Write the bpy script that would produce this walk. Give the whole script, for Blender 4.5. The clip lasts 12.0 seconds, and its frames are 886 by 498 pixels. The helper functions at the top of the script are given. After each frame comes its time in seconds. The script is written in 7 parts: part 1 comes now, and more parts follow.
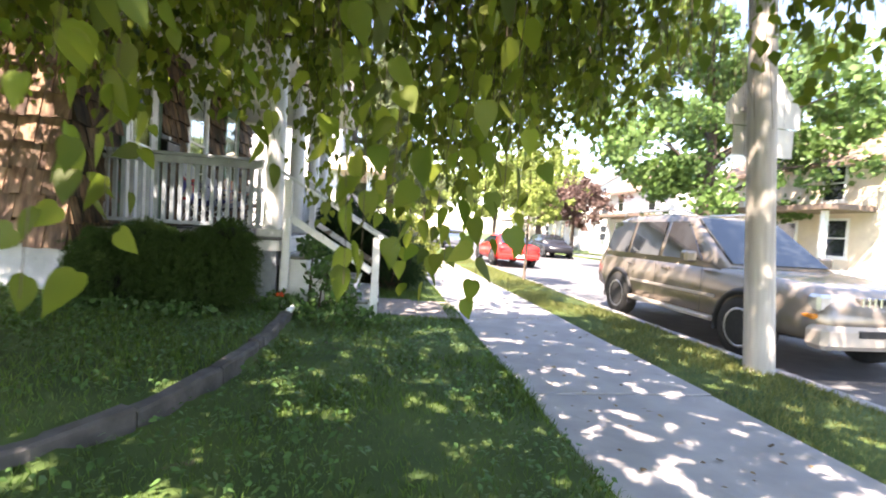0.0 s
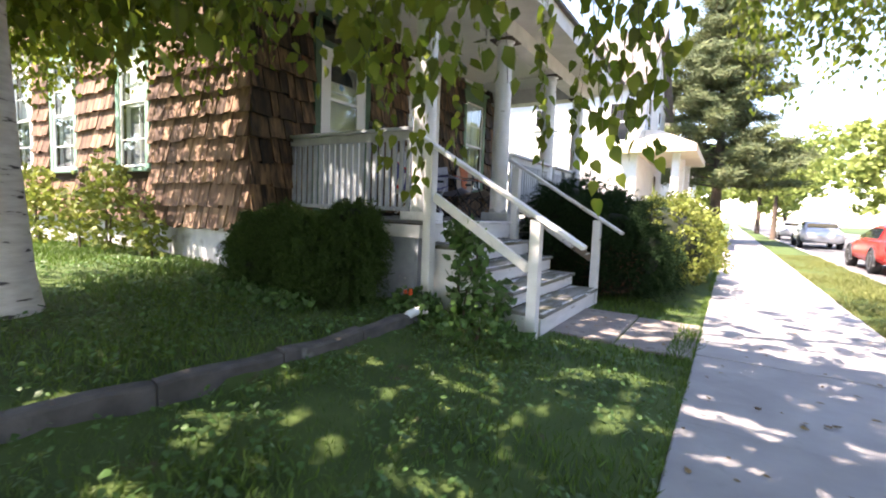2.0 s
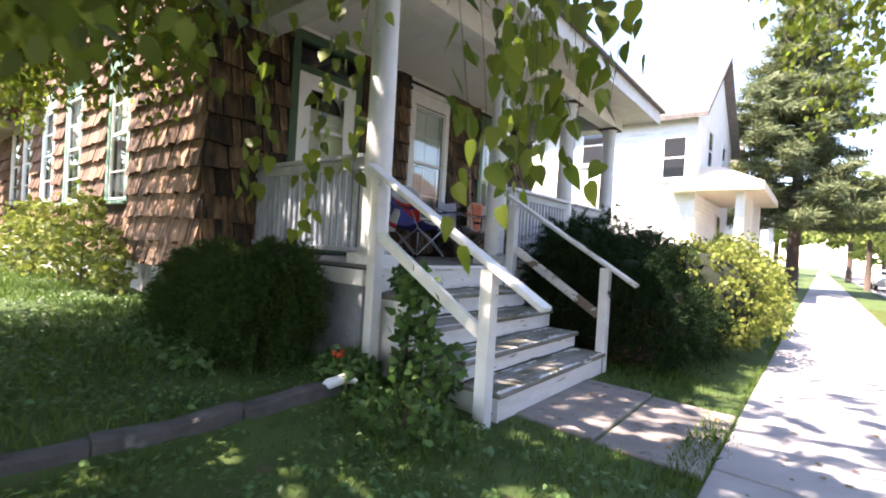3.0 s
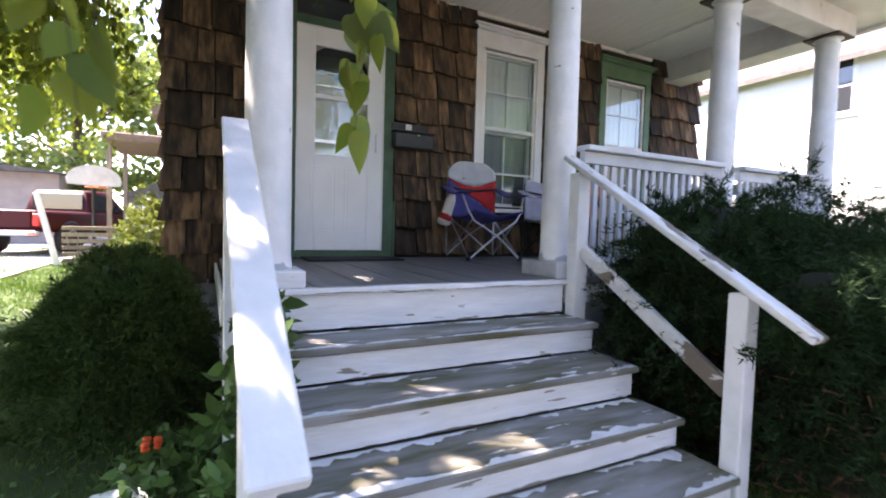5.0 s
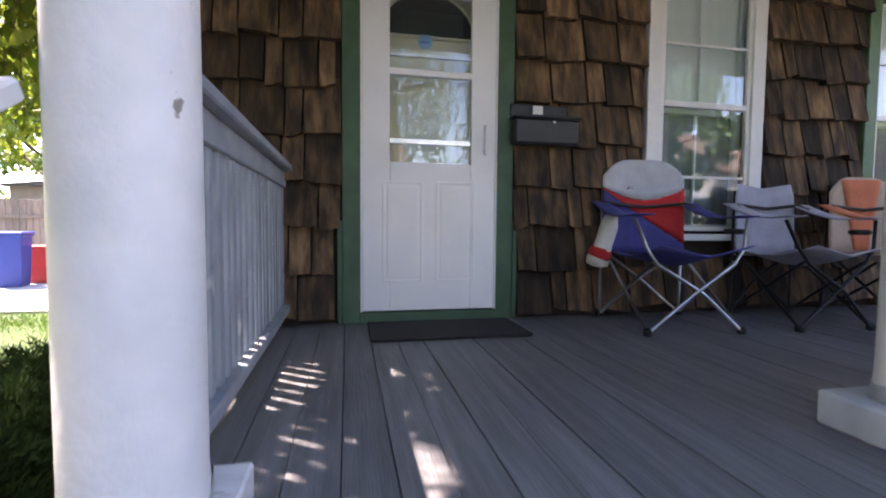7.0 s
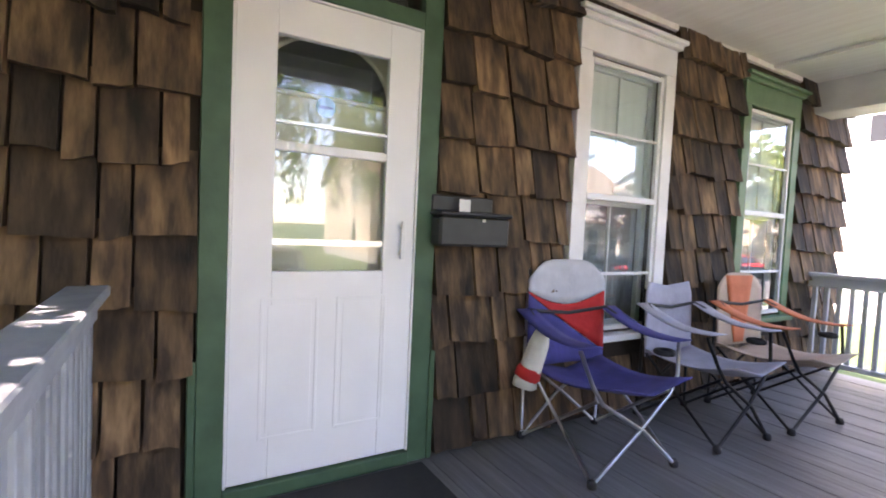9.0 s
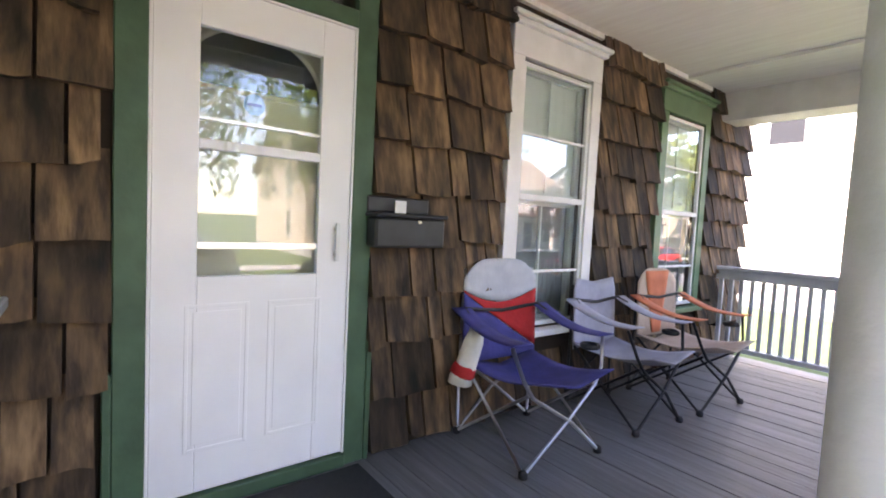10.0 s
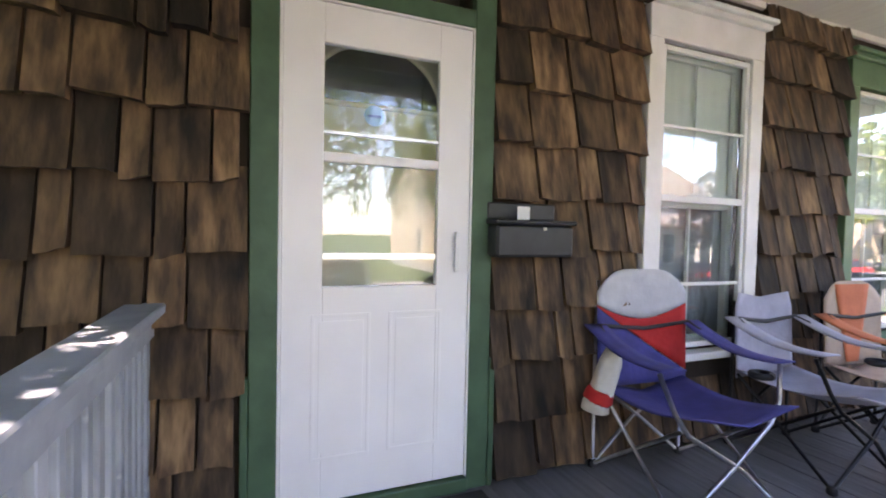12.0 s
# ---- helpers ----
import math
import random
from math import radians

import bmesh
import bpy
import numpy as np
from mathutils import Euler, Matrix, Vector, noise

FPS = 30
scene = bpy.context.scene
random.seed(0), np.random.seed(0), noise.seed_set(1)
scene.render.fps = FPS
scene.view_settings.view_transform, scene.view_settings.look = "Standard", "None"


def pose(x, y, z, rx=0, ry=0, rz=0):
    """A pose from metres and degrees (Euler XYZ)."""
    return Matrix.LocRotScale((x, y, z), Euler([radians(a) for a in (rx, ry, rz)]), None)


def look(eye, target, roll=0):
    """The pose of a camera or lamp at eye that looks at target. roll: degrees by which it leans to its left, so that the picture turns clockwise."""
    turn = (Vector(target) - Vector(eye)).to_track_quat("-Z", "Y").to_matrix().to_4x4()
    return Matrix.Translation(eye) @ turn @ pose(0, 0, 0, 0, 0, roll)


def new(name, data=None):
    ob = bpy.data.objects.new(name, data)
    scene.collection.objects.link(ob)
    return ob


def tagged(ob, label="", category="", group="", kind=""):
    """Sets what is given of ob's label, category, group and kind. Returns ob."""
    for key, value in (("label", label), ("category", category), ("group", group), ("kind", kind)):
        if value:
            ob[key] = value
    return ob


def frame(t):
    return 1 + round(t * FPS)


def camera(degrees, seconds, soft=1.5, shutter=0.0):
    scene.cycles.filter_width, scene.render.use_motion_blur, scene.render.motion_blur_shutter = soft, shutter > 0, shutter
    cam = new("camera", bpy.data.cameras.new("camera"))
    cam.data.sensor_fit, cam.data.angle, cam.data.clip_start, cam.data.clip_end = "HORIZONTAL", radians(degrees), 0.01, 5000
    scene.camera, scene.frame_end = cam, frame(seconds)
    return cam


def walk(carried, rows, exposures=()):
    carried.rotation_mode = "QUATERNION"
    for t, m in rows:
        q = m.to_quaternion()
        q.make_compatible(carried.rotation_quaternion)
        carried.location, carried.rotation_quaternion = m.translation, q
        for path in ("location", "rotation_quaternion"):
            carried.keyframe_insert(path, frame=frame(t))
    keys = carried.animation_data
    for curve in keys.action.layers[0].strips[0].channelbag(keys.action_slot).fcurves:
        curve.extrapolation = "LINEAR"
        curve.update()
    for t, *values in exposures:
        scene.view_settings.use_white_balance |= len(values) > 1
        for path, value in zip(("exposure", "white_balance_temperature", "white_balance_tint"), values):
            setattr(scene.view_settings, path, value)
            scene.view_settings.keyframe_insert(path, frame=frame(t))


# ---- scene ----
cam = camera(87.2, 12.0, soft=1.9, shutter=0.25)
PATH = [
    (0, (3.241, -6.36, 1.118), (3.515, -4.38, 1.033), 3.5),
    (0.5, (3.639, -6.022, 1.081), (3.586, -4.035, 0.867), 3.5),
    (1, (3.984, -5.463, 1.069), (3.516, -3.535, 0.81), 2.1),
    (1.5, (4.357, -5.005, 1.066), (3.552, -3.181, 0.899), 3.1),
    (2, (4.583, -4.297, 1.013), (3.539, -2.6, 0.848), 2.2),
    (2.5, (4.728, -3.702, 1.041), (3.543, -2.091, 1.038), 2.9),
    (3, (4.835, -3.083, 1.096), (3.574, -1.531, 1.08), 3.4),
    (5, (4.462, -0.715, 1.231), (2.68, 0.19, 1.134), 1.6),
    (5.5, (4.09, -0.302, 1.252), (2.208, 0.37, 1.152), 0.9),
    (6, (3.63, -0.032, 1.281), (1.692, 0.449, 1.153), 0.4),
    (6.5, (3.194, 0.005, 1.338), (1.235, 0.388, 1.204), 0.1),
    (7, (2.838, -0.076, 1.507), (0.882, 0.327, 1.397), 0.5),
    (7.2, (2.738, -0.084, 1.603), (0.79, 0.353, 1.486), 0.9),
    (9, (2.081, -0.191, 2.091), (0.355, 0.814, 1.998), 2.6),
    (9.5, (2.089, -0.177, 2.105), (0.441, 0.953, 2.01), 2.5),
    (10, (2.099, -0.186, 2.14), (0.52, 1.036, 2.024), 2.8),
    (10.5, (2.026, -0.169, 2.094), (0.461, 1.074, 2.019), 2.2),
    (11, (1.956, -0.164, 2.063), (0.323, 0.99, 2.018), 1.7),
    (11.5, (1.98, -0.149, 2.08), (0.222, 0.803, 2.026), 1.5),
    (12, (1.977, -0.087, 2.099), (0.125, 0.666, 2.035), 1.2),
]
EXPOSURES = [(0, 2.74, 7450, 21), (0.4, 2.58, 7450, 21), (1.2, 2.5, 7450, 22), (3, 2.52, 7250, 25), (5, 2.85, 7050, 29), (6, 2.88, 7050, 31), (6.5, 2.86, 7050, 32), (7.2, 3.0, 7150, 32), (8.8, 3.8, 7550, 33), (10.5, 3.74, 7550, 33), (11.5, 3.67, 7450, 33), (12, 3.7, 7450, 33)]
walk(cam, [(t, look(eye, target, roll)) for t, eye, target, roll in PATH], EXPOSURES)

# ---- world and sun ----
SUN_DIR = Vector((-0.515, -0.70, 1.35)).normalized()
world = bpy.data.worlds.new("world")
scene.world = world
world.use_nodes = True
wn = world.node_tree.nodes
sky = wn.new("ShaderNodeTexSky")
sky.sky_type, sky.sun_disc = "NISHITA", False
sky.dust_density, sky.ozone_density = 0.4, 1.6
sky.sun_elevation = math.asin(SUN_DIR.z)
sky.sun_rotation = math.atan2(SUN_DIR.x, SUN_DIR.y)
world.node_tree.links.new(sky.outputs[0], wn["Background"].inputs[0])
wn["Background"].inputs[1].default_value = 0.15
sun = new("sun", bpy.data.lights.new("sun", "SUN"))
sun.data.energy, sun.data.angle, sun.data.color = 4.8, radians(0.53), (1.0, 0.95, 0.87)
sun.matrix_world = look(SUN_DIR * 40, (0, 0, 0))

# ---- materials ----
MATS = {}


def shader(name, base, rough=0.6, metal=0.0, second=None, scale=8.0, stretch=(1, 1, 1), bump=0.2, third=None, third_at=0.62,
           third_scale=3.0, source="", spread=0.0, translucent=0.0, spec=0.5, detail=6.0, soft=0.08):
    """A surface of two mixed tones, a third one in worn patches, fine relief, and a spread of tone between pieces."""
    m = bpy.data.materials.new(name)
    m.use_nodes = True
    MATS[name] = m
    n, l = m.node_tree.nodes, m.node_tree.links
    b = n["Principled BSDF"]
    b.inputs["Roughness"].default_value, b.inputs["Metallic"].default_value = rough, metal
    b.inputs["Specular IOR Level"].default_value = spec
    tc = n.new("ShaderNodeTexCoord")
    mp = n.new("ShaderNodeMapping")
    mp.inputs["Scale"].default_value = stretch
    l.new(tc.outputs["Object"], mp.inputs["Vector"])
    vec = mp.outputs[0]
    rnd = None
    if source == "object":
        oi = n.new("ShaderNodeObjectInfo")
        rnd = oi.outputs["Random"]
    elif source == "island":
        ge = n.new("ShaderNodeNewGeometry")
        rnd = ge.outputs["Random Per Island"]
    if rnd is not None:
        off = n.new("ShaderNodeVectorMath")
        off.operation = "MULTIPLY_ADD"
        off.inputs[1].default_value = (1, 1, 1)
        sc = n.new("ShaderNodeVectorMath")
        sc.operation = "SCALE"
        sc.inputs[0].default_value = (37.0, 61.0, 83.0)
        l.new(rnd, sc.inputs["Scale"])
        l.new(vec, off.inputs[0])
        l.new(sc.outputs[0], off.inputs[2])
        vec = off.outputs[0]
    nz = n.new("ShaderNodeTexNoise")
    nz.inputs["Scale"].default_value, nz.inputs["Detail"].default_value = scale, detail
    l.new(vec, nz.inputs["Vector"])
    ramp = n.new("ShaderNodeValToRGB")
    ramp.color_ramp.elements[0].position, ramp.color_ramp.elements[1].position = 0.35, 0.65
    ramp.color_ramp.elements[0].color = (*base, 1)
    ramp.color_ramp.elements[1].color = (*(second or [c * 0.82 for c in base]), 1)
    l.new(nz.outputs["Fac"], ramp.inputs[0])
    col = ramp.outputs[0]
    if third:
        n2 = n.new("ShaderNodeTexNoise")
        n2.inputs["Scale"].default_value, n2.inputs["Detail"].default_value = third_scale, 8
        l.new(vec, n2.inputs["Vector"])
        r2 = n.new("ShaderNodeValToRGB")
        r2.color_ramp.elements[0].position, r2.color_ramp.elements[1].position = third_at, third_at + soft
        l.new(n2.outputs["Fac"], r2.inputs[0])
        mix = n.new("ShaderNodeMix")
        mix.data_type = "RGBA"
        l.new(r2.outputs[0], mix.inputs["Factor"])
        l.new(col, mix.inputs["A"])
        mix.inputs["B"].default_value = (*third, 1)
        col = mix.outputs["Result"]
    if rnd is not None and spread:
        hv = n.new("ShaderNodeHueSaturation")
        mr = n.new("ShaderNodeMapRange")
        mr.inputs["To Min"].default_value, mr.inputs["To Max"].default_value = 1 - spread, 1 + spread
        l.new(rnd, mr.inputs["Value"])
        l.new(mr.outputs[0], hv.inputs["Value"])
        l.new(col, hv.inputs["Color"])
        col = hv.outputs[0]
    l.new(col, b.inputs["Base Color"])
    if bump:
        n3 = n.new("ShaderNodeTexNoise")
        n3.inputs["Scale"].default_value, n3.inputs["Detail"].default_value = scale * 4, 4
        l.new(vec, n3.inputs["Vector"])
        bp = n.new("ShaderNodeBump")
        bp.inputs["Strength"].default_value, bp.inputs["Distance"].default_value = bump, 0.01
        l.new(n3.outputs["Fac"], bp.inputs["Height"])
        l.new(bp.outputs[0], b.inputs["Normal"])
    if translucent:
        tr = n.new("ShaderNodeBsdfTranslucent")
        l.new(col, tr.inputs[0])
        ms = n.new("ShaderNodeMixShader")
        ms.inputs[0].default_value = translucent
        l.new(b.outputs[0], ms.inputs[1])
        l.new(tr.outputs[0], ms.inputs[2])
        l.new(ms.outputs[0], n["Material Output"].inputs[0])
    return m


def glass(name, tint=(0.9, 0.95, 0.95), rough=0.0, gloss=0.10):
    """A thin pane: mostly clear, with a mirror coat that grows at a grazing view."""
    m = bpy.data.materials.new(name)
    m.use_nodes = True
    MATS[name] = m
    n, l = m.node_tree.nodes, m.node_tree.links
    n.remove(n["Principled BSDF"])
    tr, gl, mx, fr, pw, ad = (n.new("ShaderNode" + k) for k in ("BsdfTransparent", "BsdfGlossy", "MixShader", "LayerWeight", "Math", "Math"))
    tr.inputs[0].default_value = (*tint, 1)
    gl.inputs["Roughness"].default_value = rough
    fr.inputs["Blend"].default_value = 0.5
    pw.operation, ad.operation, ad.use_clamp = "POWER", "MULTIPLY_ADD", True
    pw.inputs[1].default_value = 4.0
    ad.inputs[1].default_value, ad.inputs[2].default_value = 0.85, gloss
    l.new(fr.outputs["Facing"], pw.inputs[0])
    l.new(pw.outputs[0], ad.inputs[0])
    l.new(ad.outputs[0], mx.inputs[0])
    l.new(tr.outputs[0], mx.inputs[1])
    l.new(gl.outputs[0], mx.inputs[2])
    l.new(mx.outputs[0], n["Material Output"].inputs[0])
    return m


# front cedar toned darker than the side copies, porch shade put into it
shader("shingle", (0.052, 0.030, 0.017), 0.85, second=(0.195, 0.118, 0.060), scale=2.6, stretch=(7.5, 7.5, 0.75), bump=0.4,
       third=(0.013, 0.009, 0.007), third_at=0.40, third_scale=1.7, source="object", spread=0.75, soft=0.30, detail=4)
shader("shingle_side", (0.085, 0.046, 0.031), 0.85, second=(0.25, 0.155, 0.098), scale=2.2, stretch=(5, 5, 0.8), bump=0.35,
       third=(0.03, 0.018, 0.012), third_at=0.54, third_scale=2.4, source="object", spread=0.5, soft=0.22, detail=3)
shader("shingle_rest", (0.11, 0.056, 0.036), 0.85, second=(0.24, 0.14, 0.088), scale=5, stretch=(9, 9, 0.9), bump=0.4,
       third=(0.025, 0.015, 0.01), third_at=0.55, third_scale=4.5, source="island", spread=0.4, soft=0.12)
shader("wall_core", (0.035, 0.022, 0.014), 0.9, scale=12)
shader("foundation", (0.55, 0.55, 0.54), 0.85, second=(0.42, 0.42, 0.42), scale=5, third=(0.30, 0.29, 0.27), third_at=0.6)
shader("white_paint", (0.80, 0.80, 0.79), 0.45, second=(0.72, 0.72, 0.70), scale=6, bump=0.12)
shader("worn_white", (0.80, 0.80, 0.80), 0.5, second=(0.70, 0.71, 0.71), scale=7, bump=0.35, stretch=(1, 1, 1),
       third=(0.25, 0.23, 0.20), third_at=0.70, third_scale=11.0, soft=0.02, source="object")
shader("riser_paint", (0.78, 0.78, 0.78), 0.5, second=(0.66, 0.67, 0.67), scale=9, bump=0.4, stretch=(2, 0.35, 2.4),
       third=(0.26, 0.23, 0.19), third_at=0.665, third_scale=13.0, soft=0.02, source="object")
shader("tread_paint", (0.27, 0.262, 0.25), 0.75, second=(0.085, 0.082, 0.035), scale=4.2, bump=0.5, stretch=(2.2, 0.4, 2),
       third=(0.66, 0.66, 0.65), third_at=0.64, third_scale=9.0, soft=0.02, source="object")
shader("weathered_rail", (0.74, 0.74, 0.73), 0.55, second=(0.56, 0.56, 0.55), scale=8, bump=0.5, stretch=(0.6, 2.5, 1.2),
       third=(0.17, 0.135, 0.10), third_at=0.57, third_scale=5.0, soft=0.02, source="object")
shader("bare_wood", (0.24, 0.22, 0.20), 0.85, second=(0.14, 0.125, 0.11), scale=10, stretch=(1, 0.2, 3), bump=0.5)
shader("paint_flake", (0.76, 0.76, 0.75), 0.5, second=(0.62, 0.62, 0.60), scale=14, bump=0.3)
shader("rail_white", (0.62, 0.64, 0.66), 0.55, second=(0.52, 0.54, 0.57), scale=6, bump=0.3, source="object", spread=0.08)
shader("grey_paint", (0.34, 0.375, 0.415), 0.6, second=(0.25, 0.28, 0.315), scale=6, bump=0.3, third=(0.55, 0.57, 0.58), third_at=0.66,
       third_scale=6, source="object", spread=0.12)
shader("plinth_paint", (0.34, 0.37, 0.40), 0.6, second=(0.50, 0.52, 0.53), scale=6, bump=0.35, third=(0.70, 0.70, 0.69), third_at=0.68,
       third_scale=5, soft=0.03)
shader("deck", (0.180, 0.180, 0.184), 0.5, second=(0.122, 0.121, 0.122), scale=6, stretch=(0.35, 5, 5), bump=0.4,
       third=(0.23, 0.22, 0.215), third_at=0.66, third_scale=2.5, source="object", spread=0.13)
shader("ceiling_paint", (0.86, 0.83, 0.77), 0.6, second=(0.80, 0.76, 0.70), scale=2.5, bump=0.15, stretch=(1, 8, 1))
shader("beam_paint", (0.74, 0.72, 0.68), 0.6, second=(0.62, 0.60, 0.56), scale=4, bump=0.2, third=(0.42, 0.38, 0.33), third_at=0.68)
shader("green_trim", (0.050, 0.115, 0.062), 0.55, second=(0.035, 0.085, 0.045), scale=7, bump=0.2)
shader("mid_green", (0.10, 0.20, 0.105), 0.55, second=(0.075, 0.16, 0.08), scale=7, bump=0.2)
shader("pale_green", (0.22, 0.36, 0.28), 0.55, second=(0.16, 0.29, 0.22), scale=7, bump=0.2)
shader("door_white", (0.82, 0.82, 0.82), 0.35, second=(0.77, 0.77, 0.77), scale=3, bump=0.05)
shader("inner_door", (0.80, 0.69, 0.54), 0.45, second=(0.72, 0.61, 0.47), scale=3, bump=0.05)
shader("sticker", (0.25, 0.45, 0.75), 0.5, scale=20, bump=0)
shader("sticker_ink", (0.08, 0.14, 0.4), 0.5, scale=20, bump=0)
shader("curtain", (0.84, 0.83, 0.79), 0.9, second=(0.76, 0.75, 0.71), scale=9, stretch=(1, 6, 0.4), bump=0.1)
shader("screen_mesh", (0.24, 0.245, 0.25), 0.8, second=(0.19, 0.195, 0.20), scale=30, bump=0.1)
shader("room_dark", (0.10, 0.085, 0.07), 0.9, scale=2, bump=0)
shader("mailbox", (0.040, 0.045, 0.050), 0.45, metal=0.2, second=(0.03, 0.033, 0.037), scale=12, bump=0.1)
shader("paper", (0.85, 0.85, 0.83), 0.7, scale=10, bump=0)
shader("rubber", (0.012, 0.012, 0.013), 0.85, second=(0.02, 0.02, 0.02), scale=60, bump=0.5)
shader("bare_metal", (0.62, 0.63, 0.65), 0.28, metal=1.0, second=(0.5, 0.5, 0.52), scale=20, bump=0.05)
shader("black_metal", (0.015, 0.015, 0.016), 0.4, metal=0.3, scale=20, bump=0.05)
shader("cloth_blue", (0.060, 0.060, 0.24), 0.85, second=(0.045, 0.045, 0.18), scale=10, bump=0.3)
shader("cloth_red", (0.55, 0.025, 0.025), 0.85, second=(0.46, 0.02, 0.02), scale=10, bump=0.3)
shader("cloth_grey", (0.52, 0.53, 0.55), 0.9, second=(0.44, 0.45, 0.48), scale=10, bump=0.3)
shader("cloth_lilac", (0.42, 0.42, 0.50), 0.9, second=(0.35, 0.35, 0.42), scale=10, bump=0.3)
shader("cloth_orange", (0.72, 0.22, 0.11), 0.9, second=(0.62, 0.18, 0.09), scale=10, bump=0.3)
shader("cloth_tan", (0.58, 0.45, 0.35), 0.9, second=(0.5, 0.38, 0.3), scale=10, bump=0.3)
shader("cloth_white", (0.72, 0.70, 0.64), 0.9, second=(0.6, 0.58, 0.52), scale=10, bump=0.4)
shader("lawn", (0.035, 0.068, 0.013), 0.95, second=(0.065, 0.105, 0.022), scale=2.2, bump=0.6, third=(0.09, 0.07, 0.04), third_at=0.66, third_scale=4)
shader("grass_blade", (0.050, 0.115, 0.014), 0.6, second=(0.11, 0.18, 0.026), scale=1.5, bump=0, source="island", spread=0.35, translucent=0.35)
shader("verge_blade", (0.12, 0.155, 0.035), 0.6, second=(0.21, 0.215, 0.07), scale=1.5, bump=0, source="island", spread=0.35, translucent=0.35)
shader("dry_leaf", (0.20, 0.13, 0.05), 0.8, second=(0.11, 0.065, 0.03), scale=4, bump=0.1, source="island", spread=0.4)
shader("walk_slab", (0.25, 0.22, 0.20), 0.9, second=(0.19, 0.165, 0.15), scale=4, bump=0.5, third=(0.12, 0.10, 0.085), third_at=0.6, third_scale=9)
shader("concrete", (0.35, 0.335, 0.33), 0.85, second=(0.28, 0.265, 0.265), scale=3, bump=0.4, third=(0.26, 0.25, 0.24), third_at=0.66, third_scale=5)
shader("asphalt", (0.13, 0.13, 0.135), 0.85, second=(0.10, 0.10, 0.105), scale=4, bump=0.4)
shader("edging", (0.105, 0.095, 0.09), 0.9, second=(0.06, 0.055, 0.052), scale=7, bump=0.7, third=(0.28, 0.27, 0.25), third_at=0.6)
shader("plastic_white", (0.75, 0.76, 0.75), 0.5, scale=5, bump=0.1)
shader("birch_bark", (0.66, 0.62, 0.56), 0.75, second=(0.50, 0.45, 0.40), scale=5, stretch=(1, 1, 5), bump=0.6,
       third=(0.06, 0.05, 0.045), third_at=0.62, third_scale=5, soft=0.03)
shader("brown_bark", (0.10, 0.07, 0.05), 0.9, second=(0.06, 0.045, 0.035), scale=8, stretch=(3, 3, 0.5), bump=0.8)
shader("twig", (0.09, 0.06, 0.04), 0.8, second=(0.06, 0.045, 0.03), scale=8, bump=0.2)
shader("birch_leaf", (0.10, 0.165, 0.018), 0.5, second=(0.215, 0.255, 0.032), scale=3, bump=0.05, source="island", spread=0.45, translucent=0.6)
shader("bush_dark", (0.028, 0.058, 0.014), 0.8, spec=0.2, second=(0.055, 0.095, 0.022), scale=3, bump=0, source="island", spread=0.4, translucent=0.15)
# near-black tone that puts the shade deep in a bush into colour
shader("bush_shade", (0.008, 0.014, 0.005), 0.95, scale=5, bump=0.2)
shader("juniper", (0.011, 0.026, 0.011), 0.9, spec=0.1, second=(0.027, 0.054, 0.020), scale=3, bump=0, source="island", spread=0.4, translucent=0.15)
shader("juniper_dry", (0.12, 0.045, 0.02), 0.8, second=(0.07, 0.03, 0.015), scale=3, bump=0, source="island", spread=0.4)
shader("bush_yellow", (0.13, 0.18, 0.03), 0.55, second=(0.22, 0.24, 0.05), scale=3, bump=0, source="island", spread=0.35, translucent=0.35)
shader("vine_leaf", (0.055, 0.13, 0.03), 0.5, second=(0.085, 0.17, 0.045), scale=3, bump=0, source="island", spread=0.3, translucent=0.3)
shader("far_leaf", (0.18, 0.25, 0.055), 0.7, second=(0.28, 0.33, 0.085), scale=0.6, bump=0, source="island", spread=0.35, translucent=0.35)
shader("maple_leaf", (0.070, 0.145, 0.032), 0.6, second=(0.12, 0.20, 0.045), scale=0.6, bump=0, source="island", spread=0.35, translucent=0.3)
shader("purple_leaf", (0.09, 0.05, 0.045), 0.6, second=(0.13, 0.08, 0.06), scale=0.6, bump=0, source="island", spread=0.3, translucent=0.3)
shader("spruce", (0.065, 0.10, 0.042), 0.7, second=(0.14, 0.16, 0.06), scale=0.6, bump=0, source="island", spread=0.4, translucent=0.1)
shader("flower", (0.75, 0.10, 0.02), 0.6, scale=4, bump=0)
shader("siding", (0.80, 0.79, 0.76), 0.6, second=(0.74, 0.73, 0.70), scale=3, bump=0.1)
shader("siding_cream", (0.70, 0.60, 0.46), 0.6, second=(0.64, 0.54, 0.41), scale=3, bump=0.1)
shader("roof_shingle", (0.16, 0.14, 0.13), 0.9, second=(0.11, 0.10, 0.09), scale=9, bump=0.6)
shader("roof_brown", (0.24, 0.17, 0.13), 0.9, second=(0.18, 0.13, 0.10), scale=9, bump=0.6)
shader("weathered_wood", (0.30, 0.24, 0.18), 0.85, second=(0.20, 0.16, 0.12), scale=5, stretch=(6, 6, 0.6), bump=0.4, source="object", spread=0.2)
shader("garage_paint", (0.44, 0.37, 0.32), 0.8, second=(0.38, 0.32, 0.28), scale=3, bump=0.15)
shader("car_bronze", (0.29, 0.245, 0.21), 0.25, metal=0.5, second=(0.27, 0.23, 0.195), scale=2, bump=0)
shader("car_red", (0.60, 0.03, 0.025), 0.25, second=(0.55, 0.028, 0.022), scale=2, bump=0)
shader("car_maroon", (0.050, 0.0025, 0.0025), 0.5, spec=0.2, second=(0.05, 0.003, 0.004), scale=2, bump=0)
